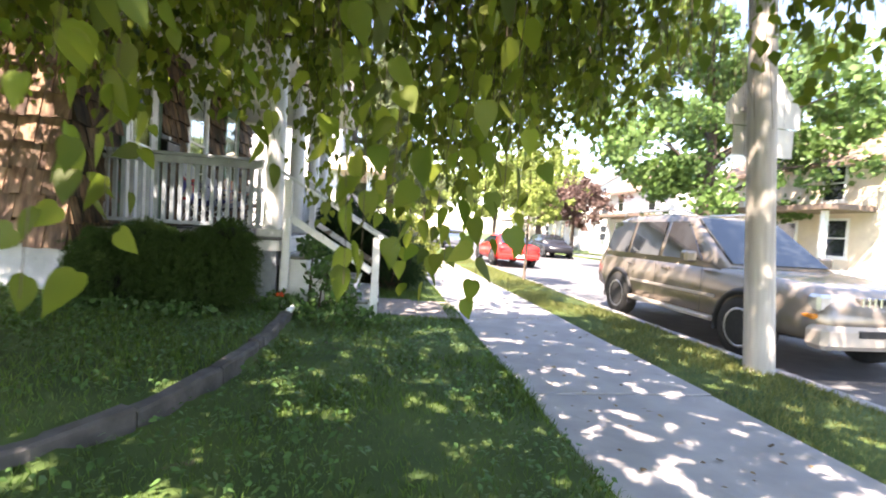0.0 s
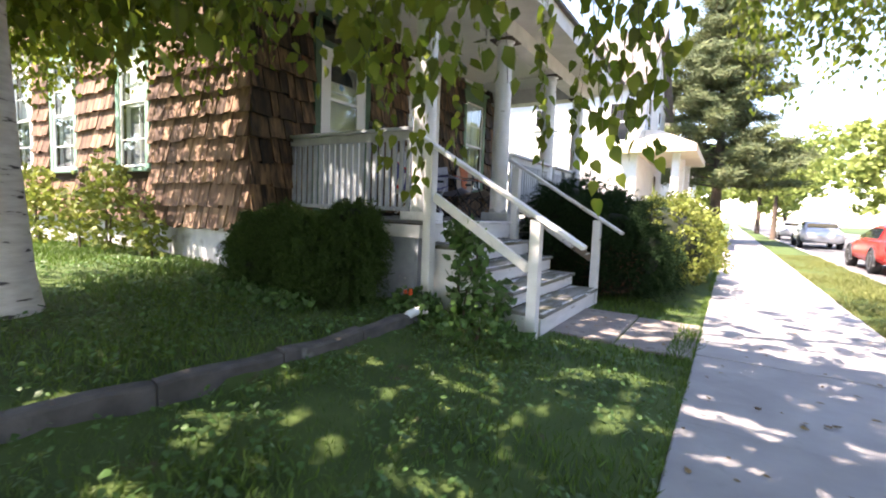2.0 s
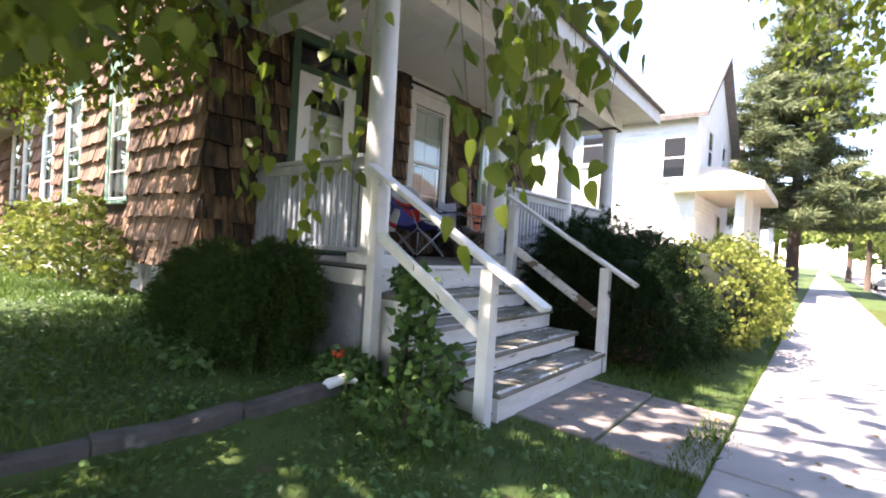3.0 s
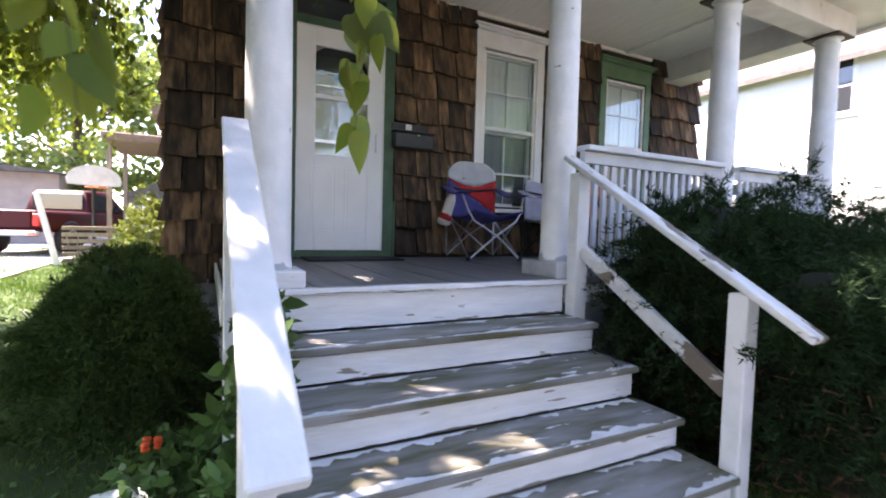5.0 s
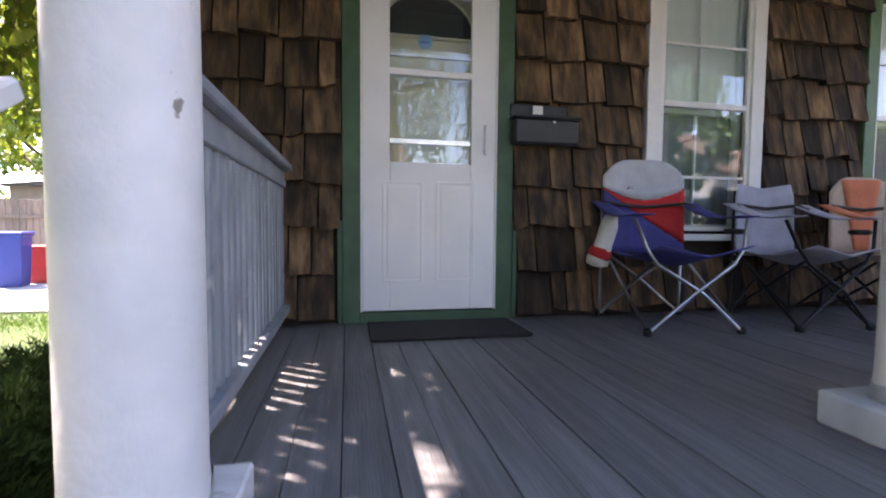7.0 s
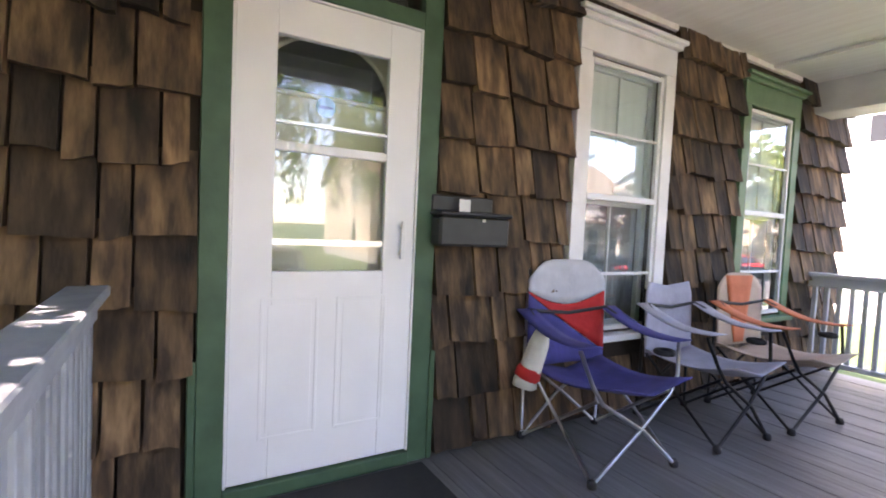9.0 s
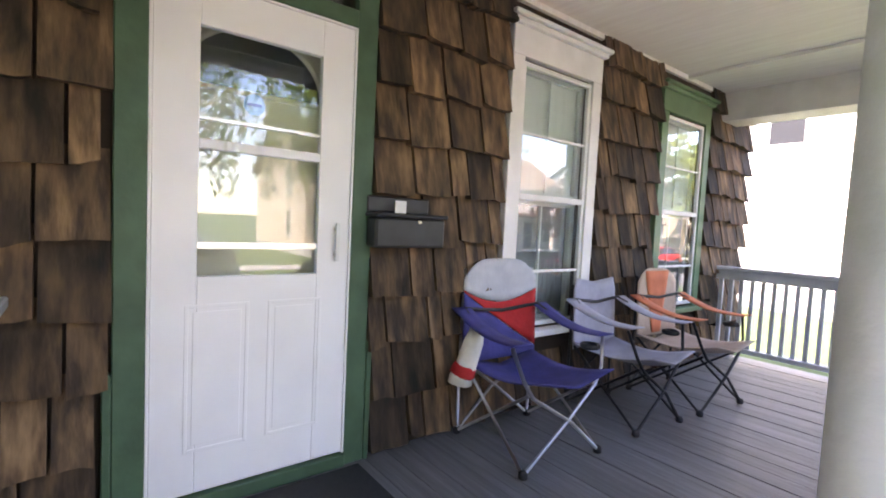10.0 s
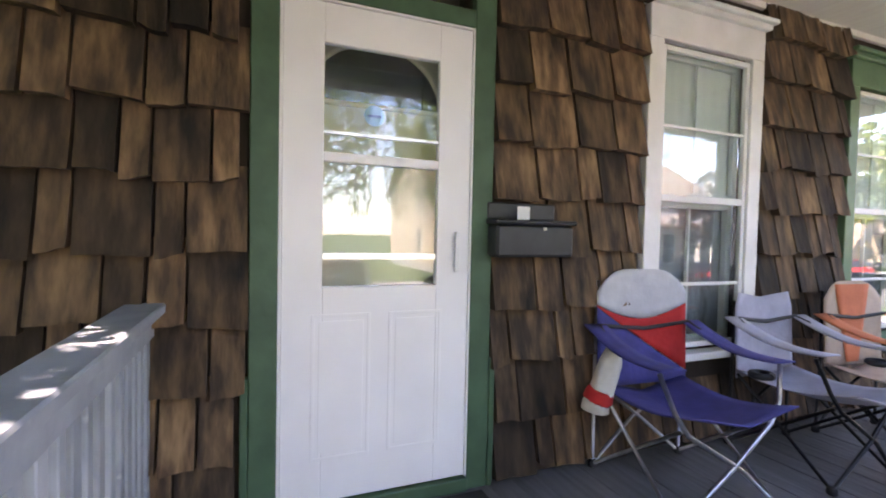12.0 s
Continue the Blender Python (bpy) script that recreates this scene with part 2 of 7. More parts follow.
shader("car_silver", (0.55, 0.57, 0.60), 0.25, metal=0.5, scale=2, bump=0)
shader("car_black", (0.02, 0.02, 0.025), 0.25, scale=2, bump=0)
shader("car_trim", (0.50, 0.44, 0.38), 0.4, scale=3, bump=0)
shader("tyre", (0.02, 0.02, 0.021), 0.85, second=(0.03, 0.03, 0.03), scale=20, bump=0.3)
shader("black_plastic", (0.02, 0.02, 0.022), 0.6, scale=10, bump=0.1)
shader("chrome", (0.75, 0.76, 0.78), 0.12, metal=1.0, scale=4, bump=0)
shader("amber", (0.75, 0.25, 0.02), 0.25, scale=4, bump=0)
shader("tail_red", (0.55, 0.015, 0.015), 0.2, scale=4, bump=0)
shader("lamp_clear", (0.70, 0.72, 0.74), 0.1, metal=0.6, scale=8, bump=0)
shader("car_glass", (0.02, 0.025, 0.03), 0.04, spec=1.0, scale=3, bump=0)
shader("pole_wood", (0.52, 0.48, 0.42), 0.85, second=(0.42, 0.38, 0.33), scale=5, stretch=(5, 5, 0.4), bump=0.7)
shader("sign_back", (0.78, 0.75, 0.68), 0.5, metal=0.0, second=(0.66, 0.63, 0.57), scale=5, bump=0.05)
shader("bin_blue", (0.02, 0.05, 0.30), 0.5, scale=4, bump=0.1)
shader("bin_red", (0.60, 0.05, 0.03), 0.5, scale=4, bump=0.1)
glass("pane", gloss=0.065)


# ---- building helpers ----
def mesh_of(name, verts, faces, mat, smooth=False):
    me = bpy.data.meshes.new(name)
    me.from_pydata([tuple(v) for v in verts], [], [tuple(q) for q in faces])
    me.materials.append(MATS[mat])
    if smooth:
        me.polygons.foreach_set("use_smooth", [True] * len(me.polygons))
    me.update()
    return me


def part(name, bm, material="", parent=None, label="", smooth=False):
    """Links a bmesh, or a mesh, as one object under a thing or a part."""
    if isinstance(bm, bmesh.types.BMesh):
        me = bpy.data.meshes.new(name)
        bm.normal_update()
        bm.to_mesh(me)
        bm.free()
        me.materials.append(MATS[material])
        if smooth:
            me.polygons.foreach_set("use_smooth", [True] * len(me.polygons))
    else:
        me = bm
    ob = new(name, me)
    ob.parent = parent
    if label:
        ob["label"] = label
    return ob


def thing(name, m, label, category, group="", kind=""):
    ob = new(name)
    ob.empty_display_size = 0.1
    ob.matrix_basis = m
    return tagged(ob, label, category, group, kind)


def box(bm, x0, x1, y0, y1, z0, z1, bevel=0.0, m=None):
    mat = Matrix.LocRotScale(((x0 + x1) / 2, (y0 + y1) / 2, (z0 + z1) / 2), None, (abs(x1 - x0), abs(y1 - y0), abs(z1 - z0)))
    r = bmesh.ops.create_cube(bm, size=1, matrix=(m @ mat) if m else mat)
    if bevel:
        vs = set(r["verts"])
        es = [e for e in bm.edges if e.verts[0] in vs and e.verts[1] in vs]
        bmesh.ops.bevel(bm, geom=es, offset=bevel, segments=1, affect="EDGES")
    return bm


def boxes(*specs, bevel=0.0):
    bm = bmesh.new()
    for s in specs:
        box(bm, *s, bevel=bevel)
    return bm


def bar(bm, a, b, w, h, bevel=0.0):
    """A straight beam of section w (sideways) by h from a to b."""
    a, b = Vector(a), Vector(b)
    d = b - a
    q = d.to_track_quat("X", "Z").to_matrix().to_4x4()
    return box(bm, 0, d.length, -w / 2, w / 2, -h / 2, h / 2, bevel, Matrix.Translation(a) @ q)


def tube(points, radii, sides=8, closed_ends=True):
    """Vertices and faces of a round tube along points."""
    pts = [Vector(p) for p in points]
    if not hasattr(radii, "__len__"):
        radii = [radii] * len(pts)
    vs, fs = [], []
    up = Vector((0.13, 0.21, 0.97))
    for i, p in enumerate(pts):
        d = (pts[min(i + 1, len(pts) - 1)] - pts[max(i - 1, 0)]).normalized()
        u = d.cross(up)
        if u.length < 0.05:
            u = d.cross(Vector((1, 0, 0)))
        u.normalize()
        v = d.cross(u)
        for k in range(sides):
            a = 2 * math.pi * k / sides
            vs.append(p + (u * math.cos(a) + v * math.sin(a)) * radii[i])
    for i in range(len(pts) - 1):
        for k in range(sides):
            j = (k + 1) % sides
            fs.append((i * sides + k, i * sides + j, (i + 1) * sides + j, (i + 1) * sides + k))
    if closed_ends:
        fs.append(tuple(range(sides)))
        fs.append(tuple((len(pts) - 1) * sides + k for k in reversed(range(sides))))
    return vs, fs


def tubes(name, runs, mat, smooth=True, sides=8):
    vs, fs = [], []
    for points, r in runs:
        v, q = tube(points, r, sides)
        o = len(vs)
        vs += v
        fs += [tuple(i + o for i in f) for f in q]
    return mesh_of(name, vs, fs, mat, smooth)


def lathe(profile, sides=28):
    vs, fs = [], []
    for r, z in profile:
        for k in range(sides):
            a = 2 * math.pi * k / sides
            vs.append((r * math.cos(a), r * math.sin(a), z))
    for i in range(len(profile) - 1):
        for k in range(sides):
            j = (k + 1) % sides
            fs.append((i * sides + k, i * sides + j, (i + 1) * sides + j, (i + 1) * sides + k))
    fs.append(tuple(reversed(range(sides))))
    fs.append(tuple((len(profile) - 1) * sides + k for k in range(sides)))
    return vs, fs


def scatter(name, base_v, base_f, places, turns, sizes, mat, parent=None):
    """Many small copies of one leaf shape joined in a single mesh. places (n,3), turns (n,3,3), sizes (n,)."""
    base_v = np.asarray(base_v, float)
    n, k = len(places), len(base_v)
    vs = np.einsum("nij,kj->nki", turns, base_v) * np.asarray(sizes)[:, None, None] + np.asarray(places)[:, None, :]
    me = bpy.data.meshes.new(name)
    corners = sum(len(f) for f in base_f)
    me.vertices.add(n * k)
    me.vertices.foreach_set("co", vs.reshape(-1).astype(np.float32))
    me.loops.add(n * corners)
    flat = np.concatenate([np.array(f) for f in base_f])
    me.loops.foreach_set("vertex_index", (flat[None, :] + (np.arange(n) * k)[:, None]).reshape(-1).astype(np.int32))
    me.polygons.add(n * len(base_f))
    starts = np.cumsum([0] + [len(f) for f in base_f[:-1]])
    me.polygons.foreach_set("loop_start", (starts[None, :] + (np.arange(n) * corners)[:, None]).reshape(-1).astype(np.int32))
    me.update(calc_edges=True)
    me.materials.append(MATS[mat])
    ob = new(name, me)
    ob.parent = parent
    return ob


def turns_of(ax, ay, az):
    """Rotation matrices from arrays of Euler angles."""
    cx, sx, cy, sy, cz, sz = np.cos(ax), np.sin(ax), np.cos(ay), np.sin(ay), np.cos(az), np.sin(az)
    o, e = np.zeros_like(cx), np.ones_like(cx)
    rx = np.stack([e, o, o, o, cx, -sx, o, sx, cx], -1).reshape(-1, 3, 3)
    ry = np.stack([cy, o, sy, o, e, o, -sy, o, cy], -1).reshape(-1, 3, 3)
    rz = np.stack([cz, -sz, o, sz, cz, o, o, o, e], -1).reshape(-1, 3, 3)
    return rz @ ry @ rx


LEAF_V = [(0, 0, 0), (0.34, 0.05, -0.30), (0.0, 0.09, -0.34), (-0.34, 0.05, -0.30), (0.25, 0.02, -0.66), (0, 0.07, -0.68), (-0.25, 0.02, -0.66), (0, 0.0, -1.08)]
LEAF_F = [(0, 2, 1), (0, 3, 2), (1, 2, 5, 4), (3, 6, 5, 2), (4, 5, 7), (6, 7, 5)]
FINE_OUT = [(0.0, 0.02), (0.14, 0.07), (0.27, 0.02), (0.37, -0.12), (0.385, -0.28), (0.34, -0.46), (0.26, -0.64), (0.16, -0.82), (0.06, -0.98), (0.0, -1.10)]
FINE_V = [(0, 0.10, -0.05 - 0.1 * k) for k in range(0, 10, 3)] + [(s * x, 0.10 - 0.28 * abs(x) ** 1.3, z) for s in (1, -1) for x, z in FINE_OUT]
FINE_F = [(0, 6, 5, 4), (0, 7, 6), (0, 1, 8, 7), (1, 9, 8), (1, 2, 10, 9), (2, 3, 11, 10), (3, 12, 11), (3, 13, 12), (0, 14, 15, 16), (0, 16, 17), (0, 17, 18, 1), (1, 18, 19), (1, 19, 20, 2), (2, 20, 21, 3), (3, 21, 22), (3, 22, 23)]
CLUMP_V = [(-0.5, 0, 0), (0, 0.16, 0.5), (0.5, 0, 0.05), (0.05, -0.16, -0.5)]
CLUMP_F = [(0, 3, 2, 1)]
NEEDLE_V = [(-0.07, 0, 0), (0.07, 0, 0), (0.0, 0.03, 1.0)]
NEEDLE_F = [(0, 1, 2)]

# ---- ground, road, walks ----
EDGE_Y = [-5.3, -5.1, -4.9, -4.6, -4.26, -3.9, -3.5, -2.9, -2.0, -1.0, -0.6]
EDGE_X = [-3.0, -0.5, 0.6, 1.3, 1.74, 2.0, 2.15, 2.25, 2.29, 2.28, 2.2]
FLOOR = 0.905


def edge_x(y):
    return float(np.interp(y, EDGE_Y, EDGE_X, left=-60.0, right=2.0))


def ground_z(x, y):
    low = -0.09 + 0.04 * (4.4 - min(max(x, 2.0), 4.4))
    if x > 15.2:
        return -0.1
    if x > 7.2:
        return -0.32
    if x > 5.97:
        return -0.10
    if x > 4.41:
        return -0.15
    if x < -4 or y > 6 or y < -5.3:
        k = min(max((2.0 - x) / 8.0, 0), 1)
        return low + 0.24 * k
    if x < edge_x(y) and y < -0.6:
        return 0.09 + min(max(2.2 - x, 0) * 0.055, 0.23)
    return low


xs = sorted(set([-400, -150, -60, -30, -20, -14, -10, -8] + [round(-6 + 0.15 * i, 3) for i in range(70)] +
                [4.4, 4.42, 5.0, 5.96, 5.98, 6.4, 6.8, 7.19, 7.21, 9, 12, 15.19, 15.21, 18, 25, 40, 80, 200, 400]))
ys = sorted(set([-400, -150, -60, -30, -20, -14, -10, -8] + [round(-7 + 0.15 * i, 3) for i in range(60)] + [3, 4, 5, 6, 6.2, 8, 10, 14, 20, 30, 45, 70, 120, 250, 400]))
gv = [(x, y, ground_z(x, y)) for y in ys for x in xs]
gf = [(j * len(xs) + i, j * len(xs) + i + 1, (j + 1) * len(xs) + i + 1, (j + 1) * len(xs) + i) for j in range(len(ys) - 1) for i in range(len(xs) - 1)]
ground = part("ground", mesh_of("ground", gv, gf, "lawn", True))
tagged(ground, "green lawn ground with bare soil patches, reaching the horizon", "ground", kind="structure")

road = part("road", boxes((7.34, 15.0, -200, 300, -0.4, -0.205)), "asphalt")
tagged(road, "pale worn asphalt residential street", "road", kind="structure")
kerb = part("kerb", boxes((7.22, 7.34, -200, 300, -0.4, -0.09), (15.0, 15.14, -200, 300, -0.4, -0.09), bevel=0.012), "concrete")
tagged(kerb, "grey concrete kerb along the street", "kerb", kind="structure")
pavement = thing("pavement", pose(0, 0, 0), "grey concrete sidewalk of square slabs", "pavement", kind="structure")
slab = bmesh.new()
box(slab, 4.41, 5.97, 0.006, 1.494, -0.3, -0.085, 0.008)
slab_ob = part("slab", slab, "concrete", pavement)
for i in range(-10, 44):
    if i:
        o = new("slab", slab_ob.data)
        o.parent = pavement
        o.location = (0, i * 1.5, 0.006 * math.sin(i * 2.3))
slab_ob.location = (0, 0, 0)
far_walk = part("pavement_far", boxes((4.41, 5.97, 66, 300, -0.3, -0.085), (16.6, 18.0, -200, 300, -0.3, -0.07)), "concrete")
tagged(far_walk, "far concrete sidewalk along the street", "pavement", kind="structure")
front_walk = part("front_walk", boxes((3.2, 3.8, -0.24, 1.06, -0.2, -0.035), (3.812, 4.4, -0.24, 1.06, -0.2, -0.055), bevel=0.01), "walk_slab")
tagged(front_walk, "short grey concrete walk from the sidewalk to the steps", "pavement", kind="structure")
driveway = part("driveway", boxes((-26, -4.4, -11.0, -3.5, 0.0, 0.272)), "concrete")
tagged(driveway, "pale sunlit concrete driveway beside the house", "driveway", kind="structure")

# curved lawn edging
edging = thing("lawn_edging", pose(0, 0, 0), "curved dark weathered edging along the raised lawn", "edging")
for seg in range(6):
    ev, ef = [], []
    ys_seg = [-5.25 + (seg + f * 0.985) * (4.25 / 6) for f in np.linspace(0, 1, 9)]
    for i, y in enumerate(ys_seg):
        x, d = edge_x(y), Vector((edge_x(y + 0.08) - edge_x(y - 0.08), 0.16)).normalized()
        w, h = 0.052 + 0.006 * math.sin(i * 1.7 + seg), 0.118 + 0.012 * math.sin(i * 0.7 + seg * 2.1)
        for off, z in ((-w, -0.15), (-w, h - 0.012), (-w * 0.7, h), (w * 0.7, h - 0.004), (w, h - 0.02), (w * 1.08, -0.15)):
            ev.append((x + d.y * off, y - d.x * off, z))
    for i in range(8):
        ef += [(i * 6 + k, i * 6 + k + 1, (i + 1) * 6 + k + 1, (i + 1) * 6 + k) for k in range(5)]
    ef += [(5, 4, 3, 2, 1, 0), tuple(48 + k for k in range(6))]
    part("edging_board", mesh_of("edging_board", ev, ef, "edging"), "", edging)
tagged(part("edging_end", tubes("edging_end", [([(2.29, -1.20, 0.05), (2.30, -1.10, 0.115), (2.32, -0.98, 0.135), (2.35, -0.90, 0.11)], [0.022, 0.038, 0.036, 0.02])], "plastic_white", True, 10)), "pale rounded end piece of the lawn edging", "edging")

# ---- the house ----
WALL_T = 0.2
DOOR = (0.0, 0.84, 0.97, 3.03)
TRANSOM = (0.06, 0.78, 3.12, 3.40)
WIN1 = (1.98, 2.69, 1.47, 3.17)
WIN2 = (3.79, 4.49, 1.47, 3.16)
HOUSE_Y0, HOUSE_Y1 = -1.0, 5.6


def wall_around(lo, hi, z0, z1, openings):
    """Rectangles (u0, u1, v0, v1) that fill a wall but for its openings."""
    out, u = [], lo
    for a, b, c, d in sorted(openings):
        out.append((u, a, z0, z1))
        out += [(a, b, z0, c), (a, b, d, z1)]
        u = b
    out.append((u, hi, z0, z1))
    return out


wall_front = part("wall_front", boxes(*[(-WALL_T, 0, a, b, c, d) for a, b, c, d in wall_around(HOUSE_Y0 + 0.02, HOUSE_Y1 - 0.02, 0.72, 6.2,
                  [(DOOR[0], DOOR[1], DOOR[2], 3.40), WIN1, WIN2])]), "wall_core")
tagged(wall_front, "brown cedar shingle front wall of the house under the porch", "wall", kind="structure")
SIDE_WINS = [(-2.86, -2.16, 1.45, 3.2), (-5.15, -4.35, 1.45, 3.15), (-6.85, -6.1, 1.5, 3.15), (-8.65, -8.0, 1.5, 3.1), (-10.0, -9.25, 1.5, 3.1)]
wall_left = part("wall_left", boxes(*[(a, b, HOUSE_Y0, HOUSE_Y0 + WALL_T, c, d) for a, b, c, d in wall_around(-12.0, -0.004, 0.72, 3.9, SIDE_WINS)],
                                    (-7.0, -0.004, HOUSE_Y0, HOUSE_Y0 + WALL_T, 3.9, 6.2)), "wall_core")
tagged(wall_left, "reddish brown shingle side wall of the house", "wall", kind="structure")
wall_right = part("wall_right", boxes((-12.0, -0.004, HOUSE_Y1 - WALL_T, HOUSE_Y1, 0.72, 6.2), (-12.2, -12.0, HOUSE_Y0, HOUSE_Y1, 0.72, 6.2)), "wall_core")
tagged(wall_right, "brown shingle far side and back walls of the house", "wall", kind="structure")
base = part("foundation", boxes((-12.0, 0.0, HOUSE_Y0 + 0.05, HOUSE_Y0 + 0.25, -0.2, 0.72), (-0.2, -0.004, HOUSE_Y0 + 0.25, HOUSE_Y1 - 0.05, -0.2, 0.72),
                                  (-12.0, -0.2, HOUSE_Y1 - 0.25, HOUSE_Y1 - 0.05, -0.2, 0.72)), "foundation")
tagged(base, "whitewashed concrete foundation of the house", "foundation", kind="structure")
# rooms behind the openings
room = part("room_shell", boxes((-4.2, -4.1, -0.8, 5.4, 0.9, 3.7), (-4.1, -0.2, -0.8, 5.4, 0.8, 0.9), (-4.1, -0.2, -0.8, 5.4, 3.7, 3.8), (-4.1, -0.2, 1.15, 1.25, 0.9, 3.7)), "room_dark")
tagged(room, "dim inner walls and floor of the rooms", "wall", kind="structure")
# main roof
rv = [(-12.6, HOUSE_Y0 - 0.5, 5.95), (0.6, HOUSE_Y0 - 0.5, 5.95), (0.6, 2.3, 8.9), (-12.6, 2.3, 8.9), (0.6, HOUSE_Y1 + 0.5, 5.95), (-12.6, HOUSE_Y1 + 0.5, 5.95)]
rv += [(x, y, z - 0.18) for x, y, z in rv]
rf = [(0, 1, 2, 3), (3, 2, 4, 5), (6, 9, 8, 7), (9, 11, 10, 8), (0, 6, 7, 1), (4, 10, 11, 5), (1, 7, 8, 2), (2, 8, 10, 4), (0, 3, 9, 6), (3, 5, 11, 9)]
tagged(part("roof", mesh_of("roof", rv, rf, "roof_shingle")), "dark shingle gable roof of the house", "roof", kind="structure")
gable = mesh_of("gable", [(0, -1, 6.2), (0, 5.6, 6.2), (0, 2.3, 8.7), (-0.2, -1, 6.2), (-0.2, 5.6, 6.2), (-0.2, 2.3, 8.7)], [(0, 1, 2), (5, 4, 3), (0, 3, 4, 1), (1, 4, 5, 2), (0, 2, 5, 3)], "wall_core")
tagged(part("wall_gable", gable), "brown shingle gable end", "wall", kind="structure")
wing = mesh_of("wing_roof", [(-12.6, -1.75, 3.55), (-7.05, -1.75, 3.55), (-7.05, 2.3, 5.6), (-12.6, 2.3, 5.6), (-12.6, -1.75, 3.38), (-7.05, -1.75, 3.38), (-7.05, 2.3, 5.4), (-12.6, 2.3, 5.4)],
               [(0, 1, 2, 3), (7, 6, 5, 4), (0, 4, 5, 1), (1, 5, 6, 2), (0, 3, 7, 4), (2, 6, 7, 3)], "roof_brown")
tagged(part("roof_wing", wing), "low brown roof of the rear wing with pale eaves", "roof", kind="structure")

# ---- porch shell ----
PY0, PY1, PX = -0.62, 5.22, 2.10
COLS = [-0.44, 1.515, 3.32, 5.0]
CX = 1.945
skirt = thing("porch_skirt", pose(0, 0, 0), "grey painted board skirt below the porch floor", "porch skirt", kind="structure")
part("front_board", boxes((2.0, 2.04, PY0, -0.53, 0.0, 0.80), (2.0, 2.04, 1.45, PY1, 0.0, 0.80)), "grey_paint", skirt)
part("side_board", boxes((0.0, 2.0, PY0, PY0 + 0.04, 0.0, 0.80), (0.0, 2.0, PY1 - 0.04, PY1, 0.0, 0.80)), "grey_paint", skirt)
part("rim_board", boxes((2.04, 2.08, PY0 - 0.02, -0.5, 0.74, 0.865), (2.04, 2.08, 1.42, PY1, 0.74, 0.865), (0.0, 2.08, PY0 - 0.04, PY0 - 0.02, 0.74, 0.865), bevel=0.004), "worn_white", skirt)

ceiling = part("ceiling", boxes(*[(0.0, 1.75, a, b, 3.56, 3.60) for a, b in ((PY0 + 0.3, 4.1), (4.1, PY1 - 0.1))],
                                (0.0, 1.74, 4.10, 4.16, 3.53, 3.558), (0.0, 0.03, PY0 + 0.3, PY1 - 0.1, 3.52, 3.558)), "ceiling_paint")
tagged(ceiling, "cream painted porch ceiling with a thin batten", "ceiling", kind="structure")
beam = part("porch_beam", boxes((1.75, 2.0, PY0, PY1, 3.28, 3.64), (0.0, 1.75, PY0, -0.32, 3.28, 3.64), (0.0, 1.75, 4.88, PY1, 3.28, 3.64), bevel=0.006), "beam_paint")
tagged(beam, "white painted beam above the porch columns", "beam", kind="structure")
soffit = part("porch_soffit", boxes((2.0, 2.46, PY0 - 0.42, PY1 + 0.42, 3.50, 3.54), (0.0, 2.0, PY0 - 0.42, PY0, 3.50, 3.54), (0.0, 2.0, PY1, PY1 + 0.42, 3.50, 3.54),
                                    (2.46, 2.5, PY0 - 0.46, PY1 + 0.46, 3.46, 3.66), (0.0, 2.46, PY0 - 0.46, PY0 - 0.42, 3.46, 3.66), (0.0, 2.46, PY1 + 0.42, PY1 + 0.46, 3.46, 3.66)), "beam_paint")
tagged(soffit, "white painted eaves and fascia of the porch roof", "eaves", kind="structure")
y0, y1 = PY0 - 0.52, PY1 + 0.52
pr = mesh_of("porch_roof", [(2.56, y0, 3.66), (2.56, y1, 3.66), (0.0, y1 - 1.6, 4.75), (0.0, y0 + 1.6, 4.75), (0.0, y0, 3.66), (0.0, y1, 3.66),
                            (2.56, y0, 3.70), (2.56, y1, 3.70), (0.0, y1 - 1.6, 4.79), (0.0, y0 + 1.6, 4.79), (0.0, y0, 3.70), (0.0, y1, 3.70)],
             [(6, 7, 8, 9), (6, 9, 10), (7, 11, 8), (0, 1, 7, 6), (0, 6, 10, 4), (1, 5, 11, 7), (0, 4, 5, 1)], "roof_shingle")
tagged(part("porch_roof", pr), "dark shingle hip roof over the porch", "roof", kind="structure")

# columns: plinth, tapered shaft, neck ring, square cap
col_v, col_f = lathe([(0.117, 0.0), (0.119, 0.02), (0.116, 0.05), (0.114, 0.07), (0.113, 0.8), (0.108, 1.5), (0.101, 2.14), (0.113, 2.16), (0.113, 2.19), (0.101, 2.2), (0.101, 2.24), (0.128, 2.245)], 32)
shaft_mesh = mesh_of("shaft", col_v, col_f, "worn_white", True)
COLUMNS = []
for i, y in enumerate(COLS):
    c = thing("porch_column", pose(CX if i == 0 else CX - 0.085, y, FLOOR), "round white porch column with flaking paint on a square plinth", "column", "columns of the porch")
    COLUMNS.append(c)
    part("plinth", boxes((-0.15, 0.15, -0.165, 0.165, 0.0, 0.085), bevel=0.006) if i == 0 else boxes((-0.165, 0.225, -0.18, 0.18, 0.0, 0.105), bevel=0.008), "plinth_paint" if i else "riser_paint", c, "chipped painted plinth")
    s = part("shaft", shaft_mesh, "", c)
    s.location = (0, 0, 0.086 if i == 0 else 0.106)
    s.rotation_euler = (0, 0, i * 1.3)
    part("cap", boxes((-0.16, 0.16, -0.16, 0.16, 2.332 if i == 0 else 2.352, 2.374), bevel=0.004), "twig", c, "dark weathered cap")

# balustrades
RAIL_TOP = 1.83


